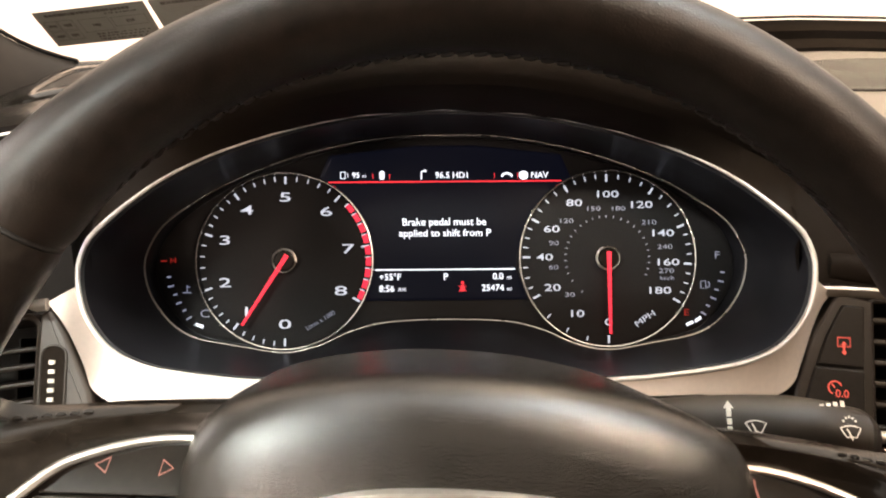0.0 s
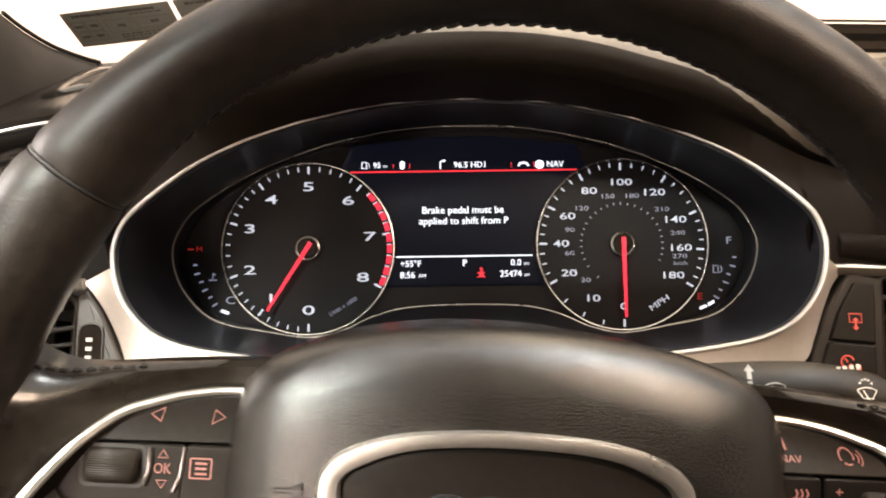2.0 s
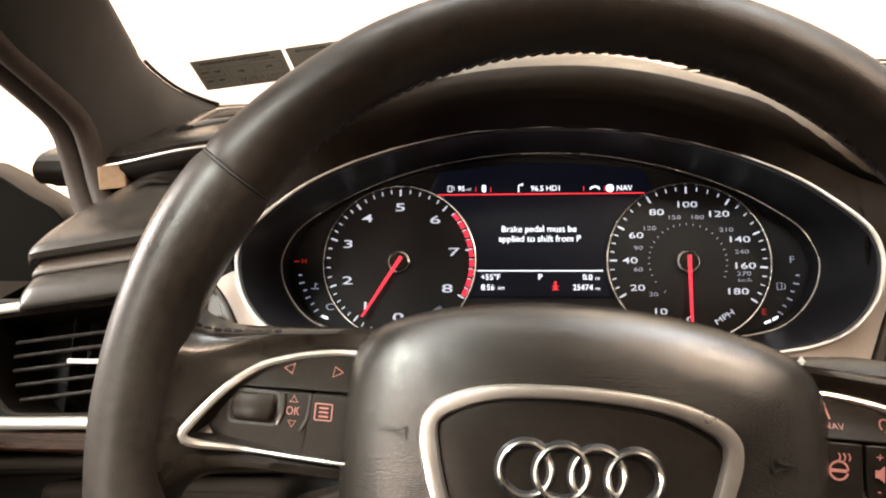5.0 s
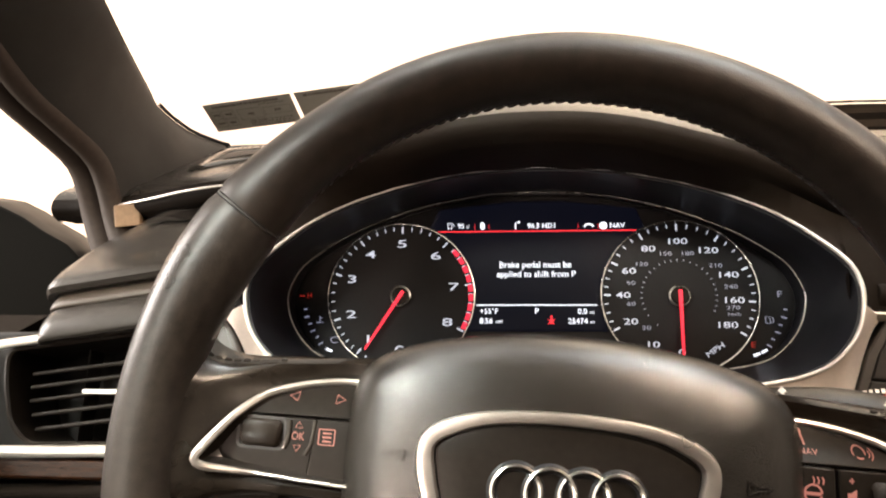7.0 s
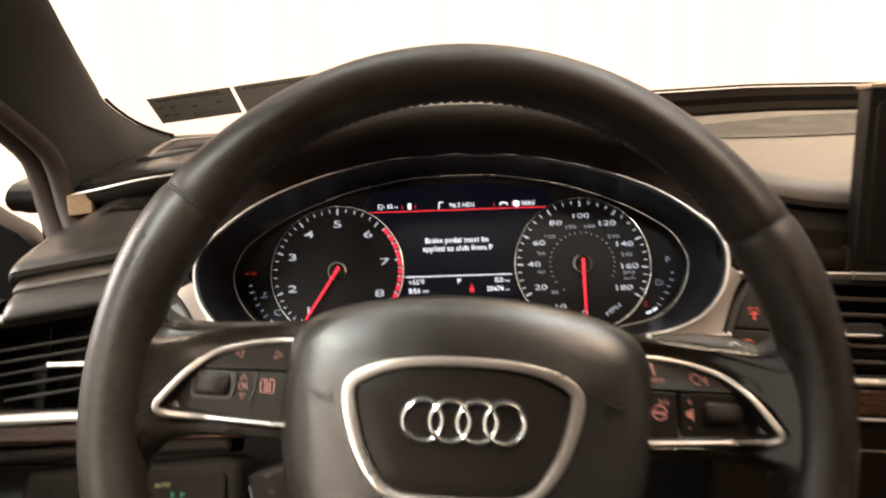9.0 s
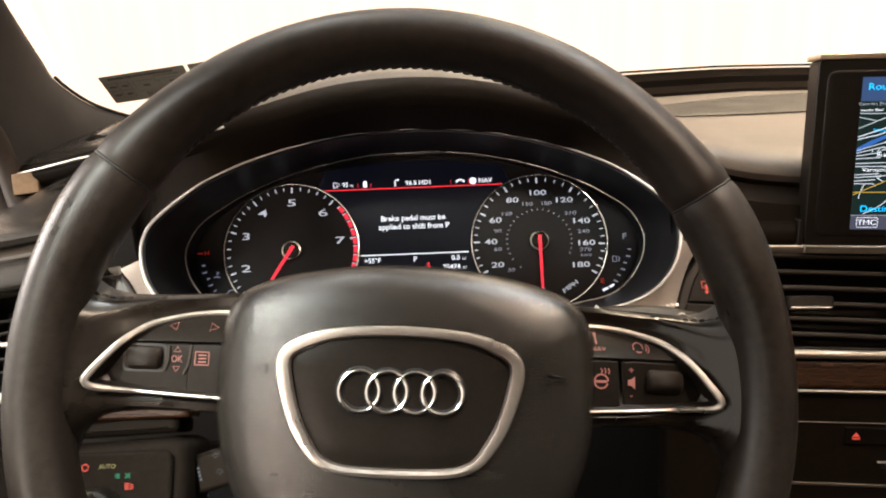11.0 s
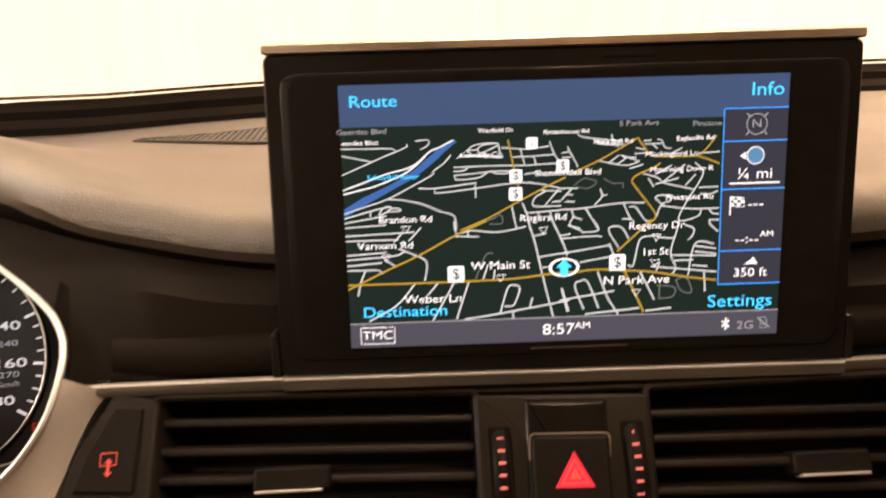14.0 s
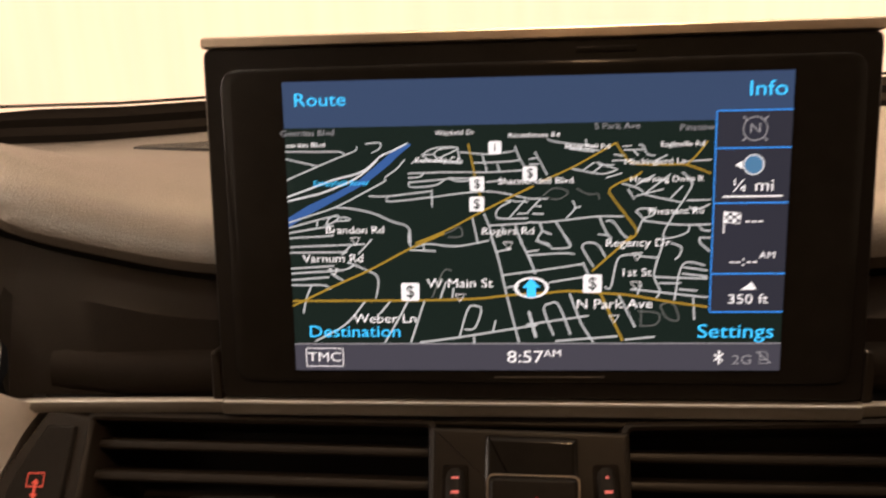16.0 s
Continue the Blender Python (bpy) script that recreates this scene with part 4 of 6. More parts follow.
# temperature and fuel scales
TEMP = part("temperature_gauge", joined([tick(TACH_X, 0, 187.5 + 4.6 * k, 0.0735 - 0.0009 * k, 0.0762 - 0.0009 * k + 0.0012 * (k % 2), 0.0011, FW) for k in range(7)]), LIT_DIM, IC, "coolant temperature scale")
writing("C", 0.0072, LIT_DIM, TEMP, (-0.1542, -0.0335, FW), stretch=1.3, name="dial_text")
writing("H", 0.0050, LIT_DIM_RED, TEMP, (-0.1748, 0.0006, FW), stretch=1.2, name="dial_text")
part("hot_mark", plate(rect(-182.6, 0.2, -178.6, 1.0), FW - 0.0002, FW, 0.0001), LIT_DIM_RED, TEMP)
part("lit_segment", plate(poly([(-160, -41), (-155.5, -42.6), (-155, -40.8), (-159.5, -39.2)]), FW - 0.0002, FW + 0.0002, 0.0001), SCREEN_WHITE, TEMP, "lit white segment")
part("coolant_symbol", joined([plate(rect(x0, y0, x1, y1), FW - 0.0002, FW, 0.0001) for x0, y0, x1, y1 in ((-166.1, -19.5, -165.5, -15), (-168.6, -20.2, -163, -19.5), (-165.5, -16.6, -163.8, -16))]), LIT_DIM, TEMP)
FUEL = part("fuel_gauge", joined([tick(SPEED_X, 0, -7.5 - 4.6 * k, 0.0735 - 0.0009 * k, 0.0762 - 0.0009 * k + 0.0012 * (k % 2), 0.0011, FW) for k in range(7)]), LIT_DIM, IC, "fuel scale")
writing("F", 0.0066, LIT_DIM, FUEL, (0.1748, 0.0012, FW), stretch=1.3, name="dial_text")
writing("E", 0.0060, LIT_DIM_RED, FUEL, (0.1540, -0.0355, FW), stretch=1.3, name="dial_text")
part("lit_segment", plate(poly([(154, -44), (158.5, -42.2), (158, -40.6), (153.5, -42.3)]), FW - 0.0002, FW + 0.0002, 0.0001), SCREEN_WHITE, FUEL, "lit white segment")
part("lit_segment", plate(poly([(159.6, -41.8), (163.5, -39.5), (163, -37.8), (159.2, -40.1)]), FW - 0.0002, FW + 0.0002, 0.0001), SCREEN_WHITE, FUEL)
part("pump_symbol", joined([outline_icon(rect(163.5, -20, 167.2, -15), 0.0007, FW), quadstrip([(0.1684, -0.0155), (0.1694, -0.017), (0.1690, -0.0192), (0.1677, -0.0195)], 0.0006, FW)]), LIT_DIM, FUEL)

# centre display
_d = np.array([(-52, -26), (-45.4, -6), (-45.5, 4), (-52, 26), (-66, 44), (-82, 53), (-75, 68), (-20, 74), (20, 74), (75, 68), (82, 52), (68, 44), (53, 26), (46, 4), (45, -6), (52, -26)]) / 1000
DISP = part("display", plate(_d, -0.006, -0.0034, 0.0002), SCREEN_NAVY, IC, "lit dark blue driver display")
DW = -0.0030
part("screen_line", plate(rect(-75.5, 50.2, 75.5, 51.0), DW - 0.0002, DW, 0.00005), SCREEN_RED, DISP, "thin red line")
part("screen_line", plate(rect(-45.5, -6.8, 44.5, -6.0), DW - 0.0002, DW, 0.00005), SCREEN_WHITE, DISP)
writing("Brake pedal must be", 0.0066, SCREEN_WHITE, DISP, (-0.001, 0.0242, DW), bold=0.0001)
writing("applied to shift from P", 0.0066, SCREEN_WHITE, DISP, (-0.0005, 0.0170, DW), bold=0.0001)
writing("95", 0.0052, SCREEN_WHITE, DISP, (-0.0578, 0.0550, DW), bold=0.0001)
writing("mi", 0.003, SCREEN_WHITE, DISP, (-0.0525, 0.0545, DW))
writing("96.5 HD1", 0.0056, SCREEN_WHITE, DISP, (0.0045, 0.0546, DW), bold=0.0001)
writing("NAV", 0.0056, SCREEN_WHITE, DISP, (0.0612, 0.0543, DW), bold=0.0001)
part("screen_symbol", joined([outline_icon(rect(-68, 52.8, -64.6, 57.4), 0.0006, DW), quadstrip([(-0.0638, 0.0565), (-0.0630, 0.0555), (-0.0632, 0.0538)], 0.0004, DW)]), SCREEN_WHITE, DISP)
part("screen_symbol", plate(rect(-42.6, 52.2, -39.4, 57.8, 1.3), DW - 0.0002, DW, 0.00005), SCREEN_WHITE, DISP)
part("screen_symbol", joined([quadstrip([(-0.0155, 0.0520), (-0.0155, 0.0570), (-0.0135, 0.0578)], 0.0009, DW), quadstrip([(-0.0128, 0.0568), (-0.0128, 0.0585)], 0.0012, DW)]), SCREEN_WHITE, DISP)
part("screen_symbol", quadstrip([(0.0366, 0.0535), (0.0378, 0.0552), (0.040, 0.0558), (0.0422, 0.0552), (0.0434, 0.0535)], 0.0014, DW), SCREEN_WHITE, DISP)
part("screen_symbol", plate(circle(0.0508, 0.0544, 0.003, 20), DW - 0.0002, DW, 0.00005), SCREEN_WHITE, DISP)
for x in (-47, -36, 32, 47):
    part("screen_divider", plate(rect(x - 0.2, 52.6, x + 0.2, 56), DW - 0.0002, DW, 0.00005), SCREEN_RED, DISP)
writing("+55°F", 0.0058, SCREEN_WHITE, DISP, (-0.0432, -0.0112, DW), align="LEFT", bold=0.0001)
writing("8:56", 0.0058, SCREEN_WHITE, DISP, (-0.0432, -0.0186, DW), align="LEFT", bold=0.0001)
writing("AM", 0.0034, SCREEN_WHITE, DISP, (-0.0285, -0.0192, DW))
writing("P", 0.0062, SCREEN_WHITE, DISP, (-0.0003, -0.0112, DW), bold=0.0001)
writing("0.0", 0.0058, SCREEN_WHITE, DISP, (0.0335, -0.0112, DW), bold=0.0001)
writing("mi", 0.0034, SCREEN_WHITE, DISP, (0.0405, -0.0118, DW))
writing("25474", 0.0058, SCREEN_WHITE, DISP, (0.0300, -0.0186, DW), bold=0.0001)
writing("mi", 0.0034, SCREEN_WHITE, DISP, (0.0405, -0.0192, DW))
part("belt_symbol", joined([plate(circle(0.0105, -0.0151, 0.0010, 12), DW - 0.0002, DW, 0.00005), plate(poly([(9.0, -20.4), (12.0, -20.4), (11.6, -16.6), (9.4, -16.6)], 0.5), DW - 0.0002, DW, 0.00005), quadstrip([(0.0079, -0.0172), (0.0130, -0.0206)], 0.0005, DW), quadstrip([(0.0079, -0.0206), (0.0130, -0.0172)], 0.0005, DW)]), SCREEN_RED, DISP)

# ---- steering wheel ----
SW = thing("steering_wheel", WHEEL, "black leather four-spoke steering wheel with worn rim and silver emblem", "steering wheel")
RIM_R = 0.1692


def rim_loop(a, grow=0.0, n=28):
    """Cross-section of the rim at that angle: flat-backed oval."""
    c, s = math.cos(radians(a)), math.sin(radians(a))
    thumb = 0.003 * (math.exp(-((abs(90 - ((a + 360) % 360 if a > -90 else a + 360)) - 62) / 14) ** 2))
    out = []
    for k in range(n):
        t = 2 * math.pi * k / n
        dr, dw = (0.0137 + thumb + grow) * math.cos(t), (0.0181 + grow) * math.sin(t)
        out.append(((RIM_R + dr) * c, (RIM_R + dr) * s, dw))
    return out


def rim_arc(a0, a1, n):
    return loft([rim_loop(a, -0.0008 if i in (0, n - 1) else 0.0) for i, a in enumerate(np.linspace(a0, a1, n))], True, True, True)


part("rim_section", rim_arc(34.4, 145.6, 90), RIM_LEATHER, SW, "black leather upper arc of the rim")
part("rim_section", rim_arc(146.2, 213, 50), RIM_WORN, SW, "worn shiny black leather grip")
part("rim_section", rim_arc(-33, 33.8, 50), RIM_WORN, SW)
part("rim_section", rim_arc(213.6, 326.4, 70), RIM_LEATHER, SW)
for a in (34.1, 145.9, 213.3, 326.7):
    part("seam", loft([rim_loop(a - 0.25, -0.0012), rim_loop(a - 0.1, -0.0006), rim_loop(a + 0.1, -0.0006), rim_loop(a + 0.25, -0.0012)], True), MATTE_BLACK, SW)
# stitches along the inner side of the upper arc
_st = []
for a in np.arange(37, 143.5, 1.9):
    c, s = math.cos(radians(a)), math.sin(radians(a))
    c2, s2 = math.cos(radians(a + 1.35)), math.sin(radians(a + 1.35))
    r = RIM_R - 0.0136
    _st.append(tube([(r * c, r * s, -0.002), ((r - 0.0004) * (c + c2) / 2, (r - 0.0004) * (s + s2) / 2, -0.003), (r * c2, r * s2, -0.004)], 0.00085, False, 6))
part("stitching", joined(_st), RIM_LEATHER, SW, "dark thread stitches")


def mix3(a, b, s):
    return np.array(a) * (1 - s) + np.array(b) * s


def fall(y):
    """The upper part of the key panels leans back from the driver."""
    return -0.014 * max(0.0, (y - 0.012) / 0.017) ** 1.6


def leaned(bm):
    for v in bm.verts:
        v.co.z += fall(v.co.y)
    return bm


BEZEL = [(84, 29.5), (96, 29.3), (108, 27.6), (118, 25.0), (126, 21.8), (133, 16.0), (139.5, 8.5), (146.5, -1.5), (147.6, -4.6), (145, -7.2), (135, -8.6), (110, -10.2), (84, -11.5)]
for side in (-1, 1):
    # leather spoke that flows into the rim
    top = smooth([(60, 41, -25), (85, 40, -24), (110, 37.5, -22), (130, 35.5, -17), (145, 34.5, -10), (154, 38, -4), (160, 49, 0)], 30)
    mid = smooth([(60, 31, -23), (85, 31, -23), (110, 30, -21), (130, 27, -14), (149, 23, 0), (160, 25, 9), (167, 40, 12)], 30)
    low = smooth([(60, -13, -10.5), (85, -13, -10.5), (110, -12, -10), (135, -11, -7), (150, -14, 1), (160, -24, 9), (166, -46, 12)], 30)
    bot = smooth([(60, -19, -14), (85, -19, -13), (110, -18, -12), (130, -18, -10), (146, -22, -6), (155, -36, -3), (158, -58, 0)], 30)
    bk0 = smooth([(60, 35, -38), (110, 34, -34), (146, 34, -20), (160, 52, -12)], 30)
    bk1 = smooth([(60, -15, -30), (110, -14, -26), (146, -18, -18), (157, -48, -12)], 30)
    rows = []
    for strip in range(30):
        t, mi, lo, bo, b0, b1 = (np.array(q[strip]) for q in (top, mid, low, bot, bk0, bk1))
        ring = [t, mix3(t, mi, 0.5) + (0, 0, 1.5), mi, mix3(mi, lo, 0.33) - (0, 0, -1.0 if mi[0] < 142 else 0.5), mix3(mi, lo, 0.66) - (0, 0, 4.0 if mi[0] < 142 else 0.5), lo, mix3(lo, bo, 0.5) + (0, 0, 1.5), bo, b1, b0]
        rows.append([(side * p[0] / 1000, p[1] / 1000, p[2] / 1000) for p in smooth(ring, 40, True)])
    part("spoke", loft(rows, True, True, True), SPOKE_LEATHER, SW, "leather-covered spoke")
    seam = []
    for k in range(16, 26):
        p, q = np.array(top[k]), np.array(top[k + 1])
        lift = np.array((0, 0.3 + 0.5 * random.random(), 0.4))
        seam.append(tube([(side * c[0] / 1000, c[1] / 1000, c[2] / 1000) for c in (p + lift * 0.2, p * 0.6 + q * 0.4 + lift, p * 0.3 + q * 0.7 + lift * 0.2)], 0.0002 + 0.0003 * random.random(), False, 6))
    part("stitching", joined(seam), MATTE_BLACK, SW, "frayed dark thread stitches")
    o = smooth([(side * x / 1000, y / 1000) for x, y in BEZEL], 80)
    w_at = lambda x, y: -0.0058 + 0.0095 * max(0.0, (abs(x) - 0.126) / 0.022) ** 1.5 + fall(y)
    part("spoke_bezel", tube([(x, y, w_at(x, y) + 0.0004) for x, y in o], np.interp(np.arange(80), [0, 8, 42, 50, 58, 79], [0.0012, 0.0014, 0.0019, 0.0014, 0.0008, 0.0007]), False, 8, 0.9), EMBLEM_METAL, SW, "bright metal bezel line")
    ring = np.vstack([o, [[side * 0.078, -0.0115], [side * 0.078, 0.0295]]])
    part("key_panel", loft([[(x, y, w_at(x, y) - 0.0006) for x, y in inset(ring, 0.0006)], [(x, y, w_at(x, y) - 0.0012) for x, y in inset(ring, 0.0014)], [(x, y, -0.0088 + fall(y)) for x, y in inset(ring, 0.0034)]], True, False, True), PANEL_BLACK, SW)


def key(o, name, parent=SW, height=0.0012, material=PANEL_BLACK, base=-0.0088):
    return part(name, leaned(plate(o, base - 0.003, base + height, 0.0006)), material, parent)


def barrel(x0, x1, y):
    """A roller half sunk in its key, ribbed along its length, with rounded ends."""
    rows = []
    for k in range(73):
        a = math.pi * k / 72
        rib = 0.00032 * (k % 3 != 1)
        row = []
        for s, sink in ((0.0, 0.0022), (0.04, 0.0008), (0.12, 0.0001), (0.88, 0.0001), (0.96, 0.0008), (1.0, 0.0022)):
            r = 0.0054 - sink + (rib if 0.1 < s < 0.9 else 0.0)
            row.append((x0 + (x1 - x0) * s, y + r * math.cos(a), -0.0092 + r * math.sin(a)))
        rows.append(row)
    return loft(rows, False)


KW = -0.0067
# left keys
k1 = key(poly([(-126, 21.0), (-118, 25.0), (-108, 27.0), (-85, 28.3), (-85, 14.8), (-134, 14.0)], 1), "arrow_key")
for x, s in ((-114.6, -1), (-95.2, 1)):
    o = np.array([(x + s * 2.3, 22), (x - s * 1.8, 24.1), (x - s * 1.8, 19.9)]) / 1000
    part("key_symbol", leaned(outline_icon(o if s < 0 else o[::-1], 0.0005, KW - 0.0002)), SYMBOL, k1)
k2 = key(poly([(-134.5, 13.2), (-104, 13.6), (-104, -9.4), (-136, -7.6), (-145, -4)], 1.5), "scroll_key", height=0.0006)
part("scroll_roller", barrel(-0.1338, -0.1172, 0.0065), BLACK_PLASTIC, k2, "ribbed black roller")
part("roller_frame", quadstrip(np.vstack([rect(-135.2, 0.4, -116.0, 12.6, 2.0), rect(-135.2, 0.4, -116.0, 12.6, 2.0)[:1]]), 0.0012, -0.0081), MATTE_BLACK, k2)
part("key_divider", tube([(-0.1145, 0.0125, -0.0078), (-0.1142, 0.006, -0.0074), (-0.1158, 0.001, -0.0078)], 0.0011, False, 8, 0.6), RIM_GLOSS, k2)
writing("OK", 0.0046, SYMBOL, k2, (-0.1102, 0.0062, KW - 0.0008), stretch=0.8)
for y, s in ((10.8, 1), (1.6, -1)):
    o = np.array([(-110.2, y + s * 1.5), (-111.9, y - s * 1.2), (-108.5, y - s * 1.2)]) / 1000
    part("key_symbol", outline_icon(o[::s], 0.0004, KW - 0.0008), SYMBOL, k2)
part("key_divider", tube([(-0.1038, 0.0132, -0.0078), (-0.1045, 0.004, -0.0076), (-0.1068, -0.0008, -0.0078)], 0.0009, False, 8, 0.6), RIM_GLOSS, k2)
k3 = key(poly([(-103.2, 13.6), (-82, 13.9), (-82, -10.6), (-105.5, -9.5)], 1), "menu_key")
part("key_symbol", joined([outline_icon(rect(-101.8, 3.6, -94.8, 10.2, 0.6), 0.0005, KW - 0.0005)] + [plate(rect(-100, y, -96.4, y + 0.7), KW - 0.0006, KW - 0.0004, 0.00005) for y in (4.9, 6.5, 8.1)]), SYMBOL, k3)
# right keys
k4 = key(poly([(126, 21.0), (118, 25.0), (108, 27.0), (85, 28.3), (85, 14.0), (134, 14.0)], 1), "speech_key")
writing("NAV", 0.0037, SYMBOL, k4, (0.0925, 0.0186, KW + fall(0.0186) + 0.0003), lean=-31)
part("key_symbol", leaned(joined([plate(rect(91.9, 21, 92.6, 25.4), KW - 0.0006, KW - 0.0004, 0.00005), plate(circle(0.09225, 0.0262, 0.0008, 10), KW - 0.0006, KW - 0.0004, 0.00005)])), SYMBOL, k4)
part("key_symbol", leaned(joined([quadstrip(circle(0.1125, 0.0200, 0.0024, 14, -20, 210), 0.0005, KW - 0.0004), quadstrip([(0.1113, 0.0182), (0.1125, 0.0176), (0.1139, 0.0179)], 0.0005, KW - 0.0004), quadstrip(circle(0.1150, 0.0196, 0.0016, 10, -50, 50), 0.0004, KW - 0.0004), quadstrip(circle(0.1150, 0.0196, 0.0028, 10, -50, 50), 0.0004, KW - 0.0004)])), SYMBOL, k4)
k5 = key(poly([(83, 13.2), (102, 13.2), (103, -10.4), (83, -11)], 1), "heating_key")
part("key_symbol", joined([quadstrip(circle(0.0935, 0.0032, 0.0033, 24), 0.0008, KW - 0.0005), plate(rect(90.6, 2.5, 96.4, 3.7), KW - 0.0006, KW - 0.0004, 0.00005)]
     + [quadstrip([(x, 0.0068), (x + 0.0004, 0.0082), (x - 0.0003, 0.0095)], 0.0006, KW - 0.0005) for x in (0.0935, 0.0953, 0.0971)]), SYMBOL, k5)
k6 = key(poly([(103.5, 13.2), (134.5, 13.2), (144, -4), (135, -8), (104.5, -9.8)], 1.5), "volume_key", height=0.0006)
writing("+", 0.005, SYMBOL, k6, (0.1082, 0.0088, KW - 0.0009))
writing("-", 0.005, SYMBOL, k6, (0.1082, -0.0030, KW - 0.0009))
part("key_symbol", plate(poly([(106.6, 1.6), (108, 1.6), (110, 0), (110, 6), (108, 4.4), (106.6, 4.4)]), KW - 0.001, KW - 0.0008, 0.00005), SYMBOL, k6)
part("volume_roller", barrel(0.1155, 0.1335, 0.004), BLACK_PLASTIC, k6, "ribbed black roller")

# airbag cover
HUB_HALF = [(0, 53.5), (24, 52.5), (50, 48.6), (68, 43.5), (78, 38.5), (84, 31), (87, 20), (88.5, 2), (87, -20), (82, -42), (72, -62), (52, -76), (0, -80)]
HUB = mirrored(HUB_HALF, 120)
_c = np.array((0, -8 / 1000))
rows = []
for s, w in ((1.0, -0.074), (1.03, -0.062), (1.045, -0.046), (1.05, -0.032), (1.05, -0.020), (1.045, -0.0140), (1.025, -0.0080), (0.985, -0.0034), (0.925, 0.0000), (0.83, 0.0024), (0.71, 0.0039), (0.5, 0.0050), (0.2, 0.0054)):
    # the upper side reaches further back towards the column
    rows.append([(x, y, w - (0.026 * max(0.0, min(1.0, y / 0.045)) if w < -0.05 else 0.0)) for x, y in _c + (HUB - _c) * s])
part("airbag_cover", loft(rows, True, False, True), HUB_LEATHER, SW, "grained soft black airbag cover", angle=60)
HORN_HALF = [(0, 25), (20, 24.2), (34, 22.3), (45, 18.8), (51.5, 14.5), (54.6, 8.5), (53.8, -2), (47.8, -20), (39, -33.5), (31, -39), (20, -41.2), (0, -41.8)]
HORN = mirrored(HORN_HALF, 140) * (1.05, 1.03) + (-0.0030, 0.0)
wid = np.interp(HORN[:, 1], [-0.042, -0.03, 0.0, 0.02, 0.025], [0.0042, 0.0060, 0.0072, 0.0064, 0.005])[:, None]


def in_by(k):
    return HORN + (inset(HORN, 1.0) - HORN) * wid * k


part("emblem_frame", loft([flat(in_by(0), 0.001), flat(in_by(0.02), 0.0064), flat(in_by(0.12), 0.0082), flat(in_by(0.5), 0.0088), flat(in_by(0.88), 0.0082), flat(in_by(1.0), 0.0062), flat(in_by(1.02), 0.003)], True), EMBLEM_METAL, SW, "satin metal shield-shaped frame")
part("emblem_plate", loft([flat(in_by(0.98), 0.0035), flat(in_by(1.12), 0.0054), flat(in_by(1.4), 0.0060), flat(in_by(1.4) * 0.8 + (0, -0.0016), 0.0066), flat(in_by(1.4) * 0.4 + (0, -0.0048), 0.0070)], True, False, True), PANEL_BLACK, SW)
for k in range(4):
    part("ring_groove", tube([(x, y, 0.0068) for x, y in circle(-0.0214 + 0.0127 * k, -0.0046, 0.0092, 48)], 0.0021, True, 8, 0.25), RECESS_BLACK, SW)
for k in range(4):
    part("emblem_ring", tube([(x, y, 0.0078 + 0.0004 * (k % 2)) for x, y in circle(-0.0214 + 0.0127 * k, -0.0046, 0.0092, 48)], 0.0012, True, 8, 0.9), CHROME, SW, "bright metal ring" if k == 0 else "")
for s in (-1, 1):
    part("horn_symbol", joined([tube([(s * (0.0695 + 0.7 * (x - 0.0695)), 0.004 + 0.7 * (y - 0.004), w + 0.0005) for x, y, w in q], 0.0005, False, 6) for q in (
        [(0.0755, 0.0047, 0.0022), (0.069, 0.0050, 0.0032), (0.0635, 0.0074, 0.0037)], [(0.0755, 0.0034, 0.0022), (0.069, 0.0031, 0.0032), (0.0635, 0.0007, 0.0037)],
        [(0.0635, 0.0007, 0.0037), (0.0632, 0.004, 0.0037), (0.0635, 0.0074, 0.0037)], [(0.0758, 0.003, 0.0021), (0.0758, 0.0051, 0.0021)])]), HUB_LEATHER, SW, "embossed horn sign")

# ---- steering column and stalks ----
COLUMN = thing("steering_column", WHEEL, "black plastic steering column shroud", "steering column")
part("shroud", loft([flat(smooth([(0.0, 0.034), (0.05, 0.028), (0.062, -0.005), (0.05, -0.05), (0, -0.06), (-0.05, -0.05), (-0.062, -0.005), (-0.05, 0.028)], 48, True) * s, w) for s, w in ((0.95, -0.034), (1.0, -0.05), (1.04, -0.12), (1.02, -0.26))], True, True, True), MATTE_BLACK, COLUMN)
STALK = thing("wiper_stalk", Matrix.Translation((0.15, 0.255, 0.945)), "black wiper stalk with white symbols", "control stalk")
_p = smooth([(0.05, 0.27, 0.925), (0.10, 0.262, 0.937), (0.15, 0.256, 0.939), (0.176, 0.253, 0.936)], 30)
bpy.context.view_layer.update()
world_part("lever", tube(_p, np.interp(np.arange(30), [0, 8, 22, 29], [0.010, 0.012, 0.0145, 0.013]), False, 16, 1.0, up=(0, -0.2, 1)), BLACK_PLASTIC, STALK)
world_part("end_cap", tube(smooth([(0.174, 0.2532, 0.9362), (0.181, 0.2525, 0.9354), (0.185, 0.252, 0.935)], 6), [0.0132, 0.0128, 0.012, 0.0105, 0.008, 0.003], False, 16, 1.0, up=(0, -0.2, 1)), PANEL_BLACK, STALK)
_sym = axes((0.15, 0.2435, 0.9475), 3, 40, -4) @ pose(0, 0.0025, -0.0002)
_inv = STALK.matrix_world.inverted()
def stalk_mark(bm, material=WHITE_PRINT):
    part("stalk_symbol", bm, material, STALK, m=_inv @ _sym)


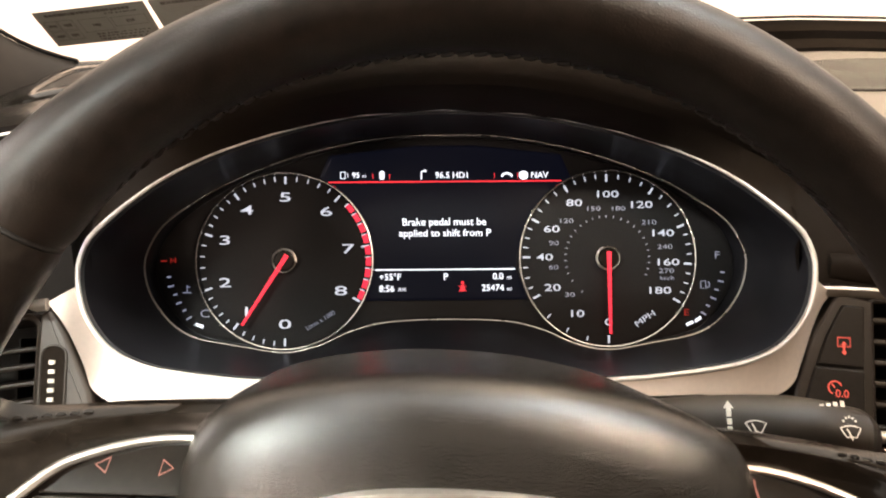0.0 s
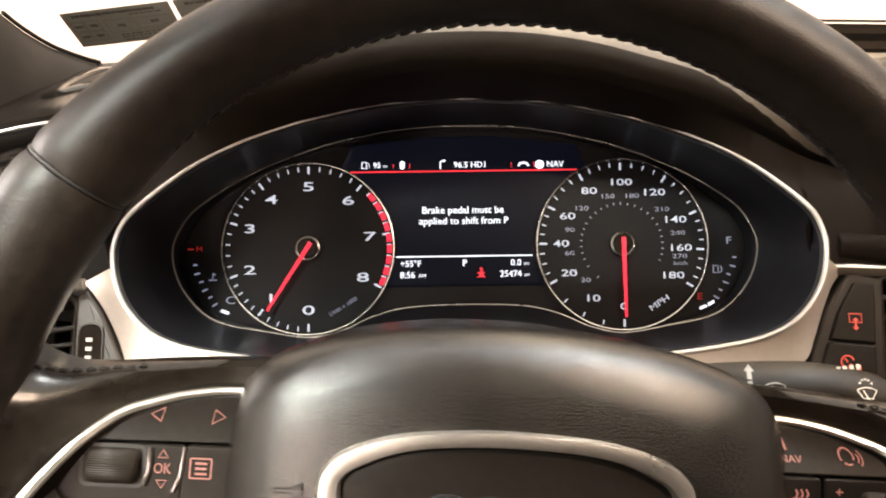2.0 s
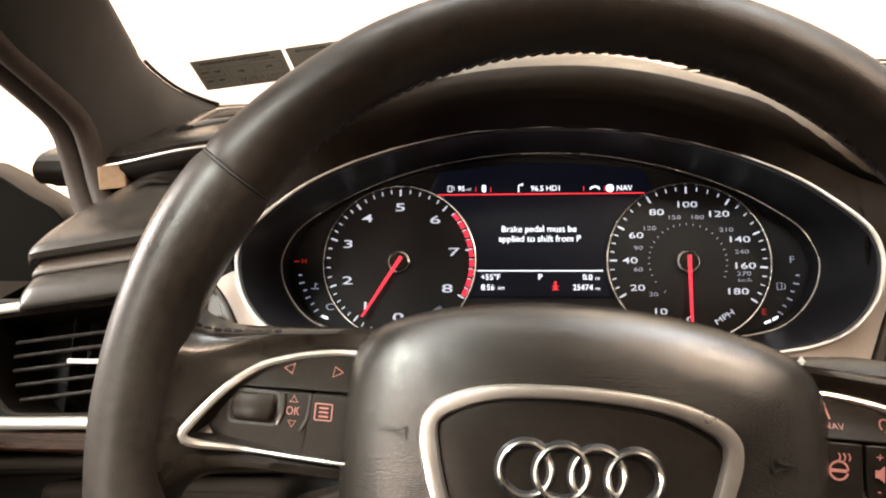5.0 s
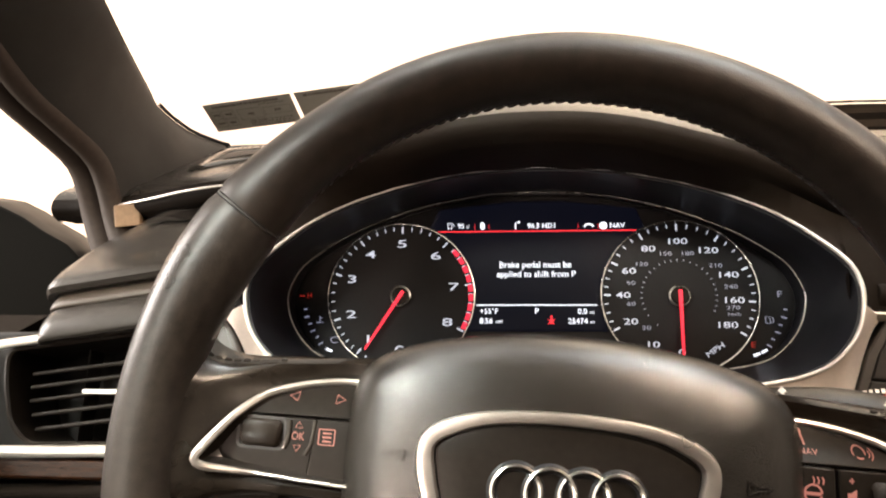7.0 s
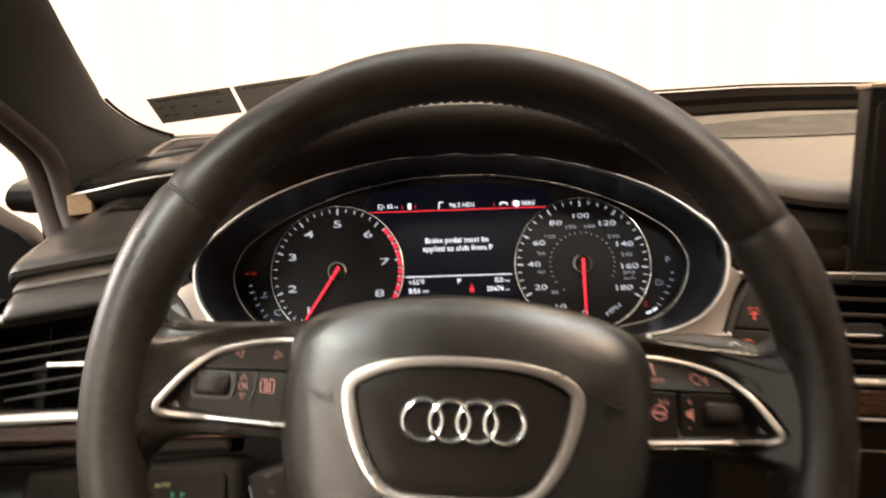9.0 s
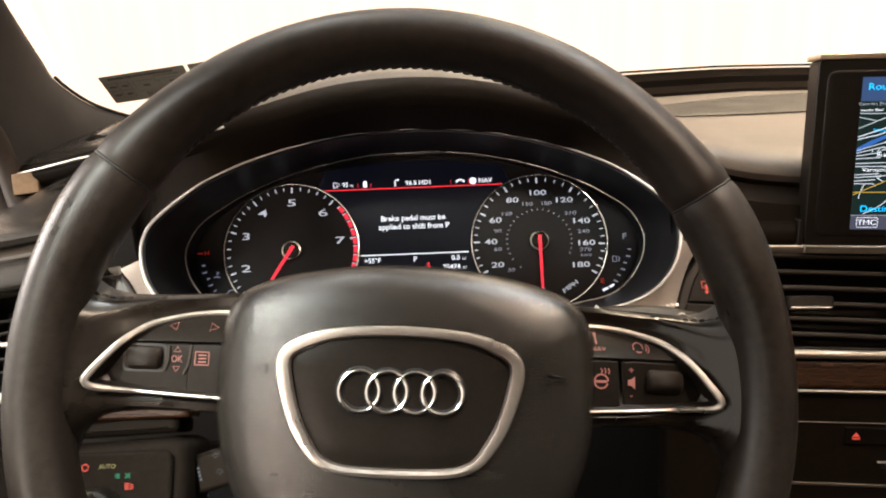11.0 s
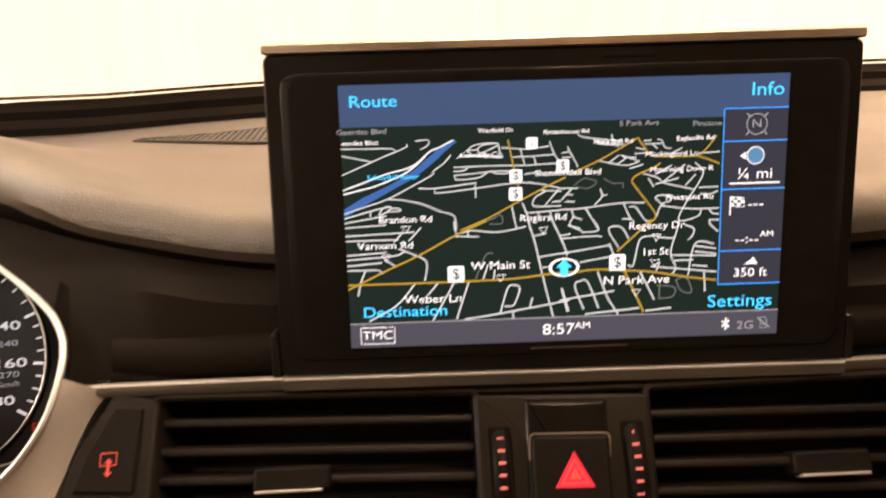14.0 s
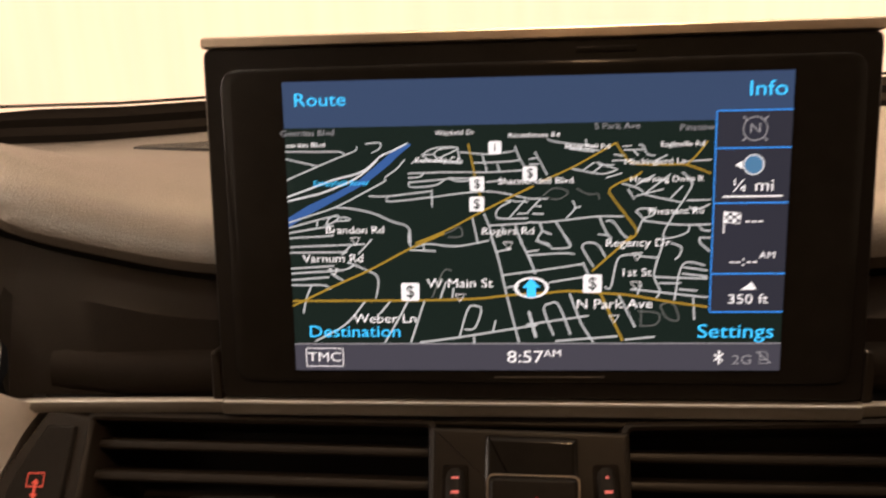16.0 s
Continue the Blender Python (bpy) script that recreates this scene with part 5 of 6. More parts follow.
for cx, cy in ((-24, -1), (16, -2)):
    # windscreen outline with a wiper blade
    fan = [(-4.4, 1.2), (-2.2, 2.0), (0, 2.3), (2.2, 2.0), (4.4, 1.2), (2.0, -2.6), (0, -2.2), (-2.0, -2.6), (-4.4, 1.2)]
    stalk_mark(joined([quadstrip([((cx + x) / 1000, (cy + y) / 1000) for x, y in fan], 0.0005, 0.001),
                       quadstrip([((cx + x) / 1000, (cy + y) / 1000) for x, y in ((0.4, -3.6), (-0.6, -1.0), (-1.6, 1.0))], 0.0006, 0.001)]))
stalk_mark(joined([plate(circle((16 + x) / 1000, (2.2 + y) / 1000, 0.0005, 8), 0.0008, 0.001, 0.00005) for x, y in ((-2.6, 0), (-1.4, 1.2), (0, 1.6), (1.4, 1.2), (2.6, 0))]))
stalk_mark(plate(poly([(-37.2, 6), (-32.8, 6), (-35, 9)]), 0.0008, 0.001, 0.00005))
for y0, y1 in ((2.6, 6.0), (-0.6, 1.8), (-2.6, -1.4)):
    stalk_mark(plate(rect(-36, y0, -34, y1), 0.0008, 0.001, 0.00005))
_high = writing("HIGH", 0.0026, WHITE_PRINT, STALK, (-0.0415, 0.0050, 0.001), name="stalk_text")
_high.matrix_local = _inv @ _sym @ _high.matrix_local
for k in range(4):
    stalk_mark(plate(rect(4 + 3 * k, 8, 5.8 + 3 * k, 8.8 + 0.5 * k), 0.0008, 0.001, 0.00005))
# boxy cruise control lever, its broad side towards the driver
_ax = Vector((0.105, -0.025, 0.044)).normalized()
_up = Vector((0.19, -0.4, 0.25)).cross(_ax).normalized()
_m4 = Matrix((_ax, _up, _ax.cross(_up))).transposed().to_4x4()
STALK2 = thing("cruise_stalk", Matrix.Translation((-0.161, 0.281, 0.843)) @ _m4, "black boxy cruise control stalk with grey end rings behind the wheel", "control stalk")
part("lever", plate(rect(0, -26, 115, 0, 5), -0.02, 0.0, 0.003), BLACK_PLASTIC, STALK2)
part("end_cap", plate(rect(-12, -23, 1, -3, 3), -0.016, -0.004, 0.002), PANEL_BLACK, STALK2)
part("collar", plate(rect(-3, -26, 1, 0, 1.5), -0.0195, 0.0006, 0.0015), RIM_GLOSS, STALK2, "grey collar")
part("end_button", plate(rect(-9, -24, -5, -3, 1.8), -0.016, -0.0005, 0.0015), RIM_GLOSS, STALK2, "grey end button")
part("print", joined([plate(rect(9, -17.5 + 2.6 * k, 11, -15.8 + 2.6 * k), -0.0002, 0.0003, 0.00005) for k in range(4)]), MAP_FAINT, STALK2, "faint unreadable print")
for y in (-4, -15):
    part("arrow_symbol", outline_icon(np.array([(24, y), (27.5, y - 2.2), (27.5, y - 1), (30, y - 1), (30, y + 1), (27.5, y + 1), (27.5, y + 2.2)][::-1]) / 1000, 0.0004, 0.0004), MAP_FAINT, STALK2)

# light switch unit
LIGHTS = thing("light_switch", FASCIA_LEFT, "black light switch panel with small coloured symbols", "switch panel")
part("face", plate(rect(50, -146, 119, -80, 7), -0.03, -0.002, 0.002), VENT_BLACK, LIGHTS)
writing("AUTO", 0.0040, TELL_DIM, LIGHTS, (0.0762, -0.0893, -0.0012))
part("lamp_symbol", joined([quadstrip(circle(0.0851, -0.0955, 0.0013, 10, 90, 270), 0.0006, -0.0012), quadstrip(circle(0.0885, -0.0955, 0.0013, 10, -90, 90), 0.0006, -0.0012)]
     + [plate(rect(x, y, x + 1.2, y + 0.4), -0.002, -0.0012, 0.0001) for x in (82, 90.4) for y in (-96.8, -95.7, -94.6)]), TELL_GREEN, LIGHTS, "green side light sign")
part("lamp_symbol", joined([outline_icon(np.vstack([circle(0.0925, -0.1025, 0.0019, 12, -90, 90)]), 0.0006, -0.0012)] + [plate(rect(88.6, y, 91.4, y + 0.6), -0.002, -0.0012, 0.0001) for y in (-104.2, -103.1, -102, -100.9)]), BUTTON_RED, LIGHTS, "red dipped beam sign")
part("lamp_symbol", quadstrip(circle(0.0615, -0.0895, 0.0021, 20), 0.0007, -0.0012), BUTTON_RED, LIGHTS)
part("rotary_knob", loft([flat(circle(0.072, -0.119, r, 40), w) for r, w in ((0.017, -0.004), (0.017, 0.008), (0.0155, 0.011), (0.010, 0.012))], True, False, True), PANEL_BLACK, LIGHTS)
part("knob_grip", plate(rect(69.5, -134, 74.5, -104, 2), 0.008, 0.018, 0.0015), SATIN_DARK, LIGHTS)

# ---- infotainment display ----
MMI = thing("infotainment_display", SCREEN, "raised infotainment screen showing a lit night street map", "display screen")
_body = poly([(-116, 64.4), (117, 64.9), (118, -64.9), (-117, -64)], 3.5)
part("case", loft([flat(_body * 0.97, -0.016), flat(_body, -0.012), flat(_body, 0.0035), flat(inset(_body, 0.0008), 0.0045)], True, True, True), PANEL_BLACK, MMI)
part("bezel", plate(poly([(-110, 57.4), (112, 58), (112.8, -58), (-110.8, -57.2)], 7), 0.0, 0.0056, 0.0008), GLOSS_BLACK, MMI, "glossy black glass bezel")
part("top_cap", loft([flat(poly([(-116.2, 68.3), (117.2, 69), (117.2, 64.9), (-116.2, 64.4)], 1.5), w) for w in (-0.018, 0.005)] + [flat(poly([(-115.7, 67.7), (116.7, 68.4), (116.7, 65.5), (-115.7, 65)], 1.5), 0.0058)], True, True, True), BRONZE, MMI, "warm satin metal top edge")
part("lower_cap", loft([flat(poly([(-116.8, -64), (117.8, -65.2), (117.4, -71), (-116.6, -69.8)], 1.2), w) for w in (-0.018, 0.006)] + [flat(poly([(-116.2, -64.5), (117.2, -65.7), (116.8, -70.5), (-116, -69.3)], 1.2), 0.0068)], True, True, True), SATIN_DARK, MMI, "satin metal lower strip")
# bright tube in place of the highlight on the lower cap
part("cap_highlight", tube([(x, -0.0652 - 0.005 * x, 0.0068) for x in np.linspace(-0.1155, 0.1165, 12)], 0.0007, False, 6), SATIN, MMI, "highlight along the edge, built as a bright line")
for x in (-119, 119.8):
    part("side_bracket", plate(poly([(x - 1.8, -46), (x + 0.6, -46), (x + 1.8, -52), (x + 2, -70), (x - 2, -70)], 1.5), -0.016, 0.0042, 0.0008), BLACK_PLASTIC, MMI)
part("slot_mark", plate(rect(-14, -55.6, 26, -54.8), 0.004, 0.0061, 0.0003), DARK_TRIM, MMI)
part("sensor_window", plate(rect(15, 60, 35, 62), 0.003, 0.0049, 0.0003), GLOSS_BLACK, MMI)
SX0, SX1, SY0, SY1 = -87.5, 87.5, -52.3, 52.3


def sp(s, t):
    s, t = s + 0.044 * s * (1 - s), t - 0.088 * t * (1 - t)
    return (SX0 + (SX1 - SX0) * s) / 1000, (SY1 + (SY0 - SY1) * t) / 1000


def srect(s0, t0, s1, t1, r=0.0):
    (x0, y0), (x1, y1) = sp(s0, t0), sp(s1, t1)
    return rect(x0 * 1000, y0 * 1000, x1 * 1000, y1 * 1000, r)


GLASSY = part("screen", plate(srect(0, 0, 1, 1), 0.005, 0.0060, 0.0001), MAP_GREEN, MMI, "lit colour navigation screen")
SW1, SW2, SW3, SW4 = 0.00612, 0.00618, 0.00624, 0.00630


def flat_piece(o, w):
    bm = bmesh.new()
    bm.faces.new([bm.verts.new(p) for p in flat(o, w)])
    return bm


part("map_sky", flat_piece(srect(0, 0, 1, 0.165), SW1), MAP_SKY, GLASSY, "blue-grey sky band")
part("status_bar", flat_piece(srect(0, 0.912, 1, 1), SW3), MAP_BAR, GLASSY)
_lines = {"street": [], "yellow": [], "faint": [], "bank": []}
STREET_K, WIDTHS = "street", {"street": 0.00062, "yellow": 0.00075, "faint": 0.0005, "bank": 0.0008}


def road(pts, kind):
    p = np.array([sp(*q) for q in pts])
    if len(p) > 2:
        p = smooth(p, len(p) * 4)
    depth = np.clip((0.053 - p[:, 1]) / 0.106, 0.2, 1.0).mean()
    _lines[kind].append(quadstrip(p, WIDTHS[kind] * (0.6 + 0.6 * depth), {"faint": SW1, "bank": SW2, "street": SW2, "yellow": SW3}[kind]))


road([(0.361, 0.23), (0.369, 0.297), (0.376, 0.36), (0.385, 0.418)], "yellow")
road([(0.253, 0.57), (0.315, 0.528), (0.38, 0.471), (0.439, 0.421), (0.49, 0.38)], "yellow")
road([(0.505, 0.365), (0.56, 0.324), (0.599, 0.289), (0.653, 0.237)], "yellow")
road([(-0, 0.406), (0.044, 0.379), (0.094, 0.348), (0.139, 0.329), (0.164, 0.306), (0.189, 0.267), (0.209, 0.253), (0.241, 0.225)], "bank")
road([(-0, 0.421), (0.043, 0.404), (0.068, 0.394), (0.126, 0.355), (0.155, 0.323), (0.18, 0.284)], "bank")
road([(0.235, 0.282), (0.219, 0.314), (0.195, 0.343), (0.197, 0.353), (0.156, 0.391), (0.094, 0.444), (0.039, 0.474), (-0, 0.495)], "street")
road([(0.094, 0.444), (0.126, 0.449), (0.169, 0.466), (0.208, 0.496), (0.239, 0.516), (0.243, 0.57)], "street")
road([(0.163, 0.406), (0.199, 0.408), (0.283, 0.393), (0.287, 0.393), (0.288, 0.449)], "street")
road([(0.199, 0.408), (0.201, 0.426), (0.282, 0.414), (0.361, 0.399), (0.413, 0.398), (0.48, 0.423)], "street")
road([(0.241, 0.33), (0.324, 0.328), (0.402, 0.33), (0.476, 0.325)], "street")
road([(0.241, 0.345), (0.263, 0.343), (0.273, 0.331)], "street")
road([(0.244, 0.361), (0.3, 0.354), (0.331, 0.349), (0.37, 0.351)], "street")
road([(0.244, 0.357), (0.242, 0.37), (0.252, 0.378), (0.295, 0.372), (0.315, 0.352)], "street")
road([(0.322, 0.346), (0.335, 0.358), (0.359, 0.359), (0.363, 0.35)], "street")
road([(0.249, 0.297), (0.255, 0.288), (0.294, 0.29), (0.348, 0.298)], "street")
road([(0.271, 0.274), (0.28, 0.253), (0.303, 0.242), (0.334, 0.241)], "street")
road([(0.271, 0.267), (0.286, 0.288), (0.31, 0.288), (0.348, 0.295)], "street")
road([(0.294, 0.263), (0.303, 0.249), (0.326, 0.243), (0.341, 0.247), (0.31, 0.273), (0.298, 0.278), (0.294, 0.263)], "street")
road([(0.269, 0.265), (0.294, 0.266)], "street")
road([(0.341, 0.247), (0.343, 0.277), (0.35, 0.296)], "street")
road([(0.345, 0.259), (0.403, 0.268), (0.453, 0.258)], "street")
road([(0.372, 0.297), (0.418, 0.296), (0.464, 0.291)], "street")
road([(0.388, 0.264), (0.398, 0.328)], "street")
road([(0.418, 0.296), (0.423, 0.329)], "street")
road([(0.453, 0.241), (0.464, 0.289), (0.476, 0.322)], "street")
road([(0.397, 0.364), (0.428, 0.359)], "street")
road([(0.434, 0.43), (0.447, 0.43), (0.423, 0.451), (0.415, 0.475), (0.423, 0.489), (0.479, 0.49)], "street")
road([(0.447, 0.43), (0.48, 0.434)], "street")
road([(0.443, 0.486), (0.474, 0.426)], "street")
road([(0.458, 0.474), (0.48, 0.472)], "street")
road([(0.368, 0.486), (0.378, 0.569)], "street")
road([(0.391, 0.472), (0.402, 0.519), (0.409, 0.576)], "street")
road([(0.402, 0.513), (0.479, 0.506)], "street")
road([(0.426, 0.514), (0.432, 0.532)], "street")
road([(0.454, 0.512), (0.467, 0.578)], "street")
road([(0.31, 0.541), (0.327, 0.529), (0.343, 0.516), (0.346, 0.548), (0.318, 0.551)], "faint")
road([(-0, 0.531), (0.037, 0.521), (0.09, 0.507)], "street")
road([(0.057, 0.487), (0.056, 0.509)], "street")
road([(-0, 0.513), (0.038, 0.496), (0.072, 0.481), (0.1, 0.473)], "street")
road([(0.074, 0.504), (0.084, 0.478), (0.1, 0.473), (0.095, 0.489), (0.076, 0.506)], "street")
road([(0.095, 0.491), (0.122, 0.49), (0.116, 0.48), (0.1, 0.479)], "street")
road([(-0, 0.549), (0.035, 0.546), (0.089, 0.542)], "street")
road([(-0, 0.347), (0.048, 0.312), (0.09, 0.281), (0.139, 0.247), (0.141, 0.234)], "street")
road([(-0, 0.247), (0.052, 0.249), (0.107, 0.251), (0.116, 0.26)], "street")
road([(-0, 0.273), (0.049, 0.294), (0.065, 0.301)], "street")
road([(0.159, 0.224), (0.187, 0.222), (0.186, 0.242), (0.17, 0.257)], "street")
road([(0.493, 0.263), (0.518, 0.344)], "street")
road([(0.481, 0.287), (0.497, 0.284)], "street")
road([(0.481, 0.305), (0.501, 0.305)], "street")
road([(0.653, 0.237), (0.669, 0.277), (0.689, 0.308), (0.755, 0.314), (0.794, 0.316), (0.843, 0.346)], "yellow")
road([(0.834, 0.237), (0.816, 0.278), (0.794, 0.316)], "yellow")
road([(0.705, 0.337), (0.693, 0.352), (0.659, 0.375), (0.641, 0.399), (0.651, 0.43), (0.675, 0.482), (0.698, 0.539), (0.68, 0.571)], "yellow")
road([(0.517, 0.218), (0.529, 0.228), (0.572, 0.239), (0.618, 0.248)], "street")
road([(0.593, 0.222), (0.595, 0.241)], "street")
road([(0.556, 0.248), (0.622, 0.263)], "street")
road([(0.56, 0.254), (0.611, 0.266)], "street")
road([(0.649, 0.276), (0.669, 0.283)], "street")
road([(0.646, 0.298), (0.689, 0.296)], "street")
road([(0.564, 0.321), (0.623, 0.342), (0.654, 0.331)], "street")
road([(0.615, 0.302), (0.658, 0.329)], "street")
road([(0.588, 0.329), (0.611, 0.302)], "street")
road([(0.607, 0.338), (0.63, 0.309)], "street")
road([(0.619, 0.311), (0.65, 0.313)], "street")
road([(0.635, 0.355), (0.666, 0.341)], "street")
road([(0.665, 0.25), (0.684, 0.248)], "street")
road([(0.669, 0.262), (0.707, 0.261)], "street")
road([(0.685, 0.259), (0.698, 0.282)], "street")
road([(0.698, 0.245), (0.707, 0.249), (0.715, 0.276), (0.731, 0.283)], "street")
road([(0.731, 0.301), (0.755, 0.281)], "street")
road([(0.793, 0.304), (0.843, 0.3)], "street")
road([(0.786, 0.34), (0.806, 0.375), (0.796, 0.418), (0.766, 0.498), (0.752, 0.561), (0.799, 0.544), (0.802, 0.515)], "street")
road([(0.678, 0.394), (0.692, 0.429)], "street")
road([(0.666, 0.375), (0.702, 0.395), (0.714, 0.414), (0.785, 0.442)], "street")
road([(0.694, 0.419), (0.749, 0.397)], "street")
road([(0.694, 0.382), (0.713, 0.364), (0.732, 0.347)], "street")
road([(0.71, 0.414), (0.763, 0.346)], "street")
road([(0.765, 0.426), (0.788, 0.386)], "street")
road([(0.796, 0.436), (0.843, 0.435)], "street")
road([(0.711, 0.502), (0.782, 0.517), (0.846, 0.517)], "street")
road([(0.822, 0.516), (0.83, 0.535), (0.846, 0.539)], "street")
road([(0.823, 0.561), (0.847, 0.562)], "street")
road([(0.695, 0.47), (0.706, 0.461), (0.726, 0.465), (0.731, 0.484), (0.711, 0.496), (0.699, 0.543)], "street")
road([(0.695, 0.47), (0.715, 0.502)], "street")
road([(0.479, 0.503), (0.511, 0.504), (0.56, 0.496), (0.619, 0.486), (0.671, 0.488)], "street")
road([(0.568, 0.43), (0.573, 0.458), (0.556, 0.49)], "street")
road([(0.573, 0.456), (0.585, 0.453)], "street")
road([(0.535, 0.502), (0.564, 0.58)], "street")
road([(0.503, 0.506), (0.507, 0.532), (0.499, 0.564), (0.523, 0.578)], "street")
road([(0.507, 0.532), (0.527, 0.546)], "street")
road([(0.622, 0.486), (0.636, 0.538), (0.648, 0.563)], "street")
road([(0.635, 0.502), (0.651, 0.506), (0.672, 0.552), (0.684, 0.559)], "street")
road([(0.62, 0.546), (0.64, 0.55)], "street")
road([(0.48, 0.467), (0.504, 0.425)], "street")
road([(0.48, 0.423), (0.518, 0.425)], "street")
road([(0.488, 0.474), (0.511, 0.476)], "street")
road([(0.491, 0.446), (0.506, 0.45)], "street")
road([(0.508, 0.415), (0.532, 0.388), (0.56, 0.402), (0.54, 0.426), (0.512, 0.418)], "faint")
road([(0.576, 0.39), (0.599, 0.41), (0.619, 0.41), (0.621, 0.429)], "faint")
road([(0.801, 0.458), (0.817, 0.466), (0.843, 0.45)], "street")
road([(-0, 0.58), (0.034, 0.578), (0.151, 0.572)], "street")
road([(0.165, 0.556), (0.137, 0.606)], "street")
road([(0.123, 0.575), (0.104, 0.609)], "street")
road([(-0, 0.599), (0.032, 0.599), (0.115, 0.599)], "street")
road([(-0, 0.654), (0.03, 0.651), (0.087, 0.646)], "street")
road([(-0, 0.671), (0.029, 0.668), (0.104, 0.66), (0.127, 0.644)], "street")
road([(-0, 0.693), (0.028, 0.69), (0.076, 0.684)], "street")
road([(0.081, 0.67), (0.106, 0.699)], "street")
road([(0.114, 0.633), (0.148, 0.658), (0.175, 0.687), (0.17, 0.757)], "street")
road([(-0, 0.71), (0.027, 0.711), (0.066, 0.712), (0.078, 0.727)], "street")
road([(0.04, 0.711), (0.028, 0.757), (0.021, 0.807)], "street")
road([(0.239, 0.535), (0.244, 0.583), (0.276, 0.573), (0.336, 0.582), (0.4, 0.564)], "street")
road([(0.241, 0.593), (0.293, 0.598)], "street")
road([(0.269, 0.577), (0.269, 0.597)], "street")
road([(0.325, 0.665), (0.308, 0.667), (0.284, 0.757)], "faint")
road([(0.313, 0.702), (0.301, 0.758)], "street")
road([(0.328, 0.723), (0.325, 0.759)], "street")
road([(0.405, 0.547), (0.42, 0.63), (0.435, 0.741), (0.451, 0.847), (0.461, 0.908)], "street")
road([(0.416, 0.602), (0.446, 0.593)], "street")
road([(0.428, 0.682), (0.5, 0.666)], "street")
road([(0.436, 0.723), (0.461, 0.717)], "street")
road([(0.459, 0.543), (0.476, 0.604), (0.494, 0.674)], "street")
road([(0.476, 0.604), (0.501, 0.598)], "street")
road([(0.257, 0.907), (0.337, 0.89), (0.499, 0.849)], "street")
road([(0.339, 0.887), (0.357, 0.794), (0.374, 0.785), (0.384, 0.799), (0.37, 0.859), (0.349, 0.862)], "street")
road([(0.407, 0.871), (0.413, 0.835)], "street")
road([(0.368, 0.888), (0.369, 0.91)], "street")
road([(0.48, 0.802), (0.494, 0.891)], "street")
road([(0.268, 0.768), (0.239, 0.906)], "street")
road([(0.235, 0.767), (0.215, 0.826), (0.186, 0.906)], "street")
road([(0.2, 0.765), (0.176, 0.811)], "street")
road([(0.147, 0.768), (0.106, 0.845), (0.043, 0.902)], "street")
road([(-0, 0.765), (-0, 0.765), (0.023, 0.765), (0.112, 0.765), (0.2, 0.765), (0.288, 0.764), (0.375, 0.76), (0.448, 0.748), (0.521, 0.742)], "yellow")
road([(-0, 0.782), (0.023, 0.764), (0.088, 0.713), (0.161, 0.659), (0.241, 0.589), (0.311, 0.538)], "yellow")
road([(0.515, 0.743), (0.563, 0.736), (0.626, 0.743), (0.69, 0.752), (0.774, 0.775), (0.846, 0.791)], "yellow")
road([(0.688, 0.552), (0.655, 0.603), (0.609, 0.67)], "yellow")
road([(0.626, 0.743), (0.648, 0.817), (0.674, 0.903)], "yellow")
road([(0.478, 0.615), (0.554, 0.609), (0.573, 0.613)], "street")
road([(0.477, 0.673), (0.59, 0.646)], "street")
road([(0.522, 0.707), (0.59, 0.69)], "street")
road([(0.48, 0.611), (0.494, 0.68)], "street")
road([(0.59, 0.639), (0.605, 0.694)], "street")
road([(0.636, 0.624), (0.617, 0.578), (0.588, 0.585), (0.613, 0.657)], "street")
road([(0.495, 0.564), (0.524, 0.586), (0.529, 0.593), (0.565, 0.587), (0.552, 0.546)], "street")
road([(0.564, 0.745), (0.588, 0.843), (0.614, 0.908)], "street")
road([(0.476, 0.848), (0.603, 0.819)], "street")
road([(0.482, 0.805), (0.497, 0.891)], "street")
road([(0.532, 0.885), (0.511, 0.795), (0.524, 0.778), (0.541, 0.782), (0.567, 0.882)], "street")
road([(0.536, 0.903), (0.663, 0.887)], "street")
road([(0.678, 0.899), (0.74, 0.889)], "street")
road([(0.664, 0.751), (0.699, 0.858)], "street")
road([(0.703, 0.804), (0.746, 0.813), (0.742, 0.848), (0.708, 0.854)], "faint")
road([(0.711, 0.798), (0.71, 0.854)], "faint")
road([(0.749, 0.785), (0.774, 0.778), (0.788, 0.834), (0.763, 0.827), (0.749, 0.785)], "faint")
road([(0.635, 0.722), (0.647, 0.726), (0.659, 0.638), (0.672, 0.618), (0.705, 0.616)], "street")
road([(0.705, 0.622), (0.743, 0.627)], "street")
road([(0.688, 0.731), (0.846, 0.76)], "street")
road([(0.702, 0.749), (0.71, 0.714)], "street")
road([(0.753, 0.554), (0.75, 0.587), (0.735, 0.681), (0.748, 0.737), (0.74, 0.761)], "street")
road([(0.735, 0.691), (0.844, 0.698)], "street")
road([(0.744, 0.712), (0.79, 0.712)], "street")
road([(0.778, 0.769), (0.793, 0.649), (0.838, 0.654)], "street")
road([(0.793, 0.659), (0.843, 0.671)], "street")
road([(0.792, 0.68), (0.843, 0.691)], "street")
road([(0.786, 0.732), (0.824, 0.738)], "street")
road([(0.767, 0.578), (0.788, 0.592), (0.786, 0.618), (0.776, 0.634)], "street")
road([(0.826, 0.563), (0.826, 0.577), (0.846, 0.607)], "street")
road([(0.816, 0.759), (0.82, 0.833)], "street")
for bm in _lines["faint"]:
    part("map_path", bm, MAP_FAINT, GLASSY)
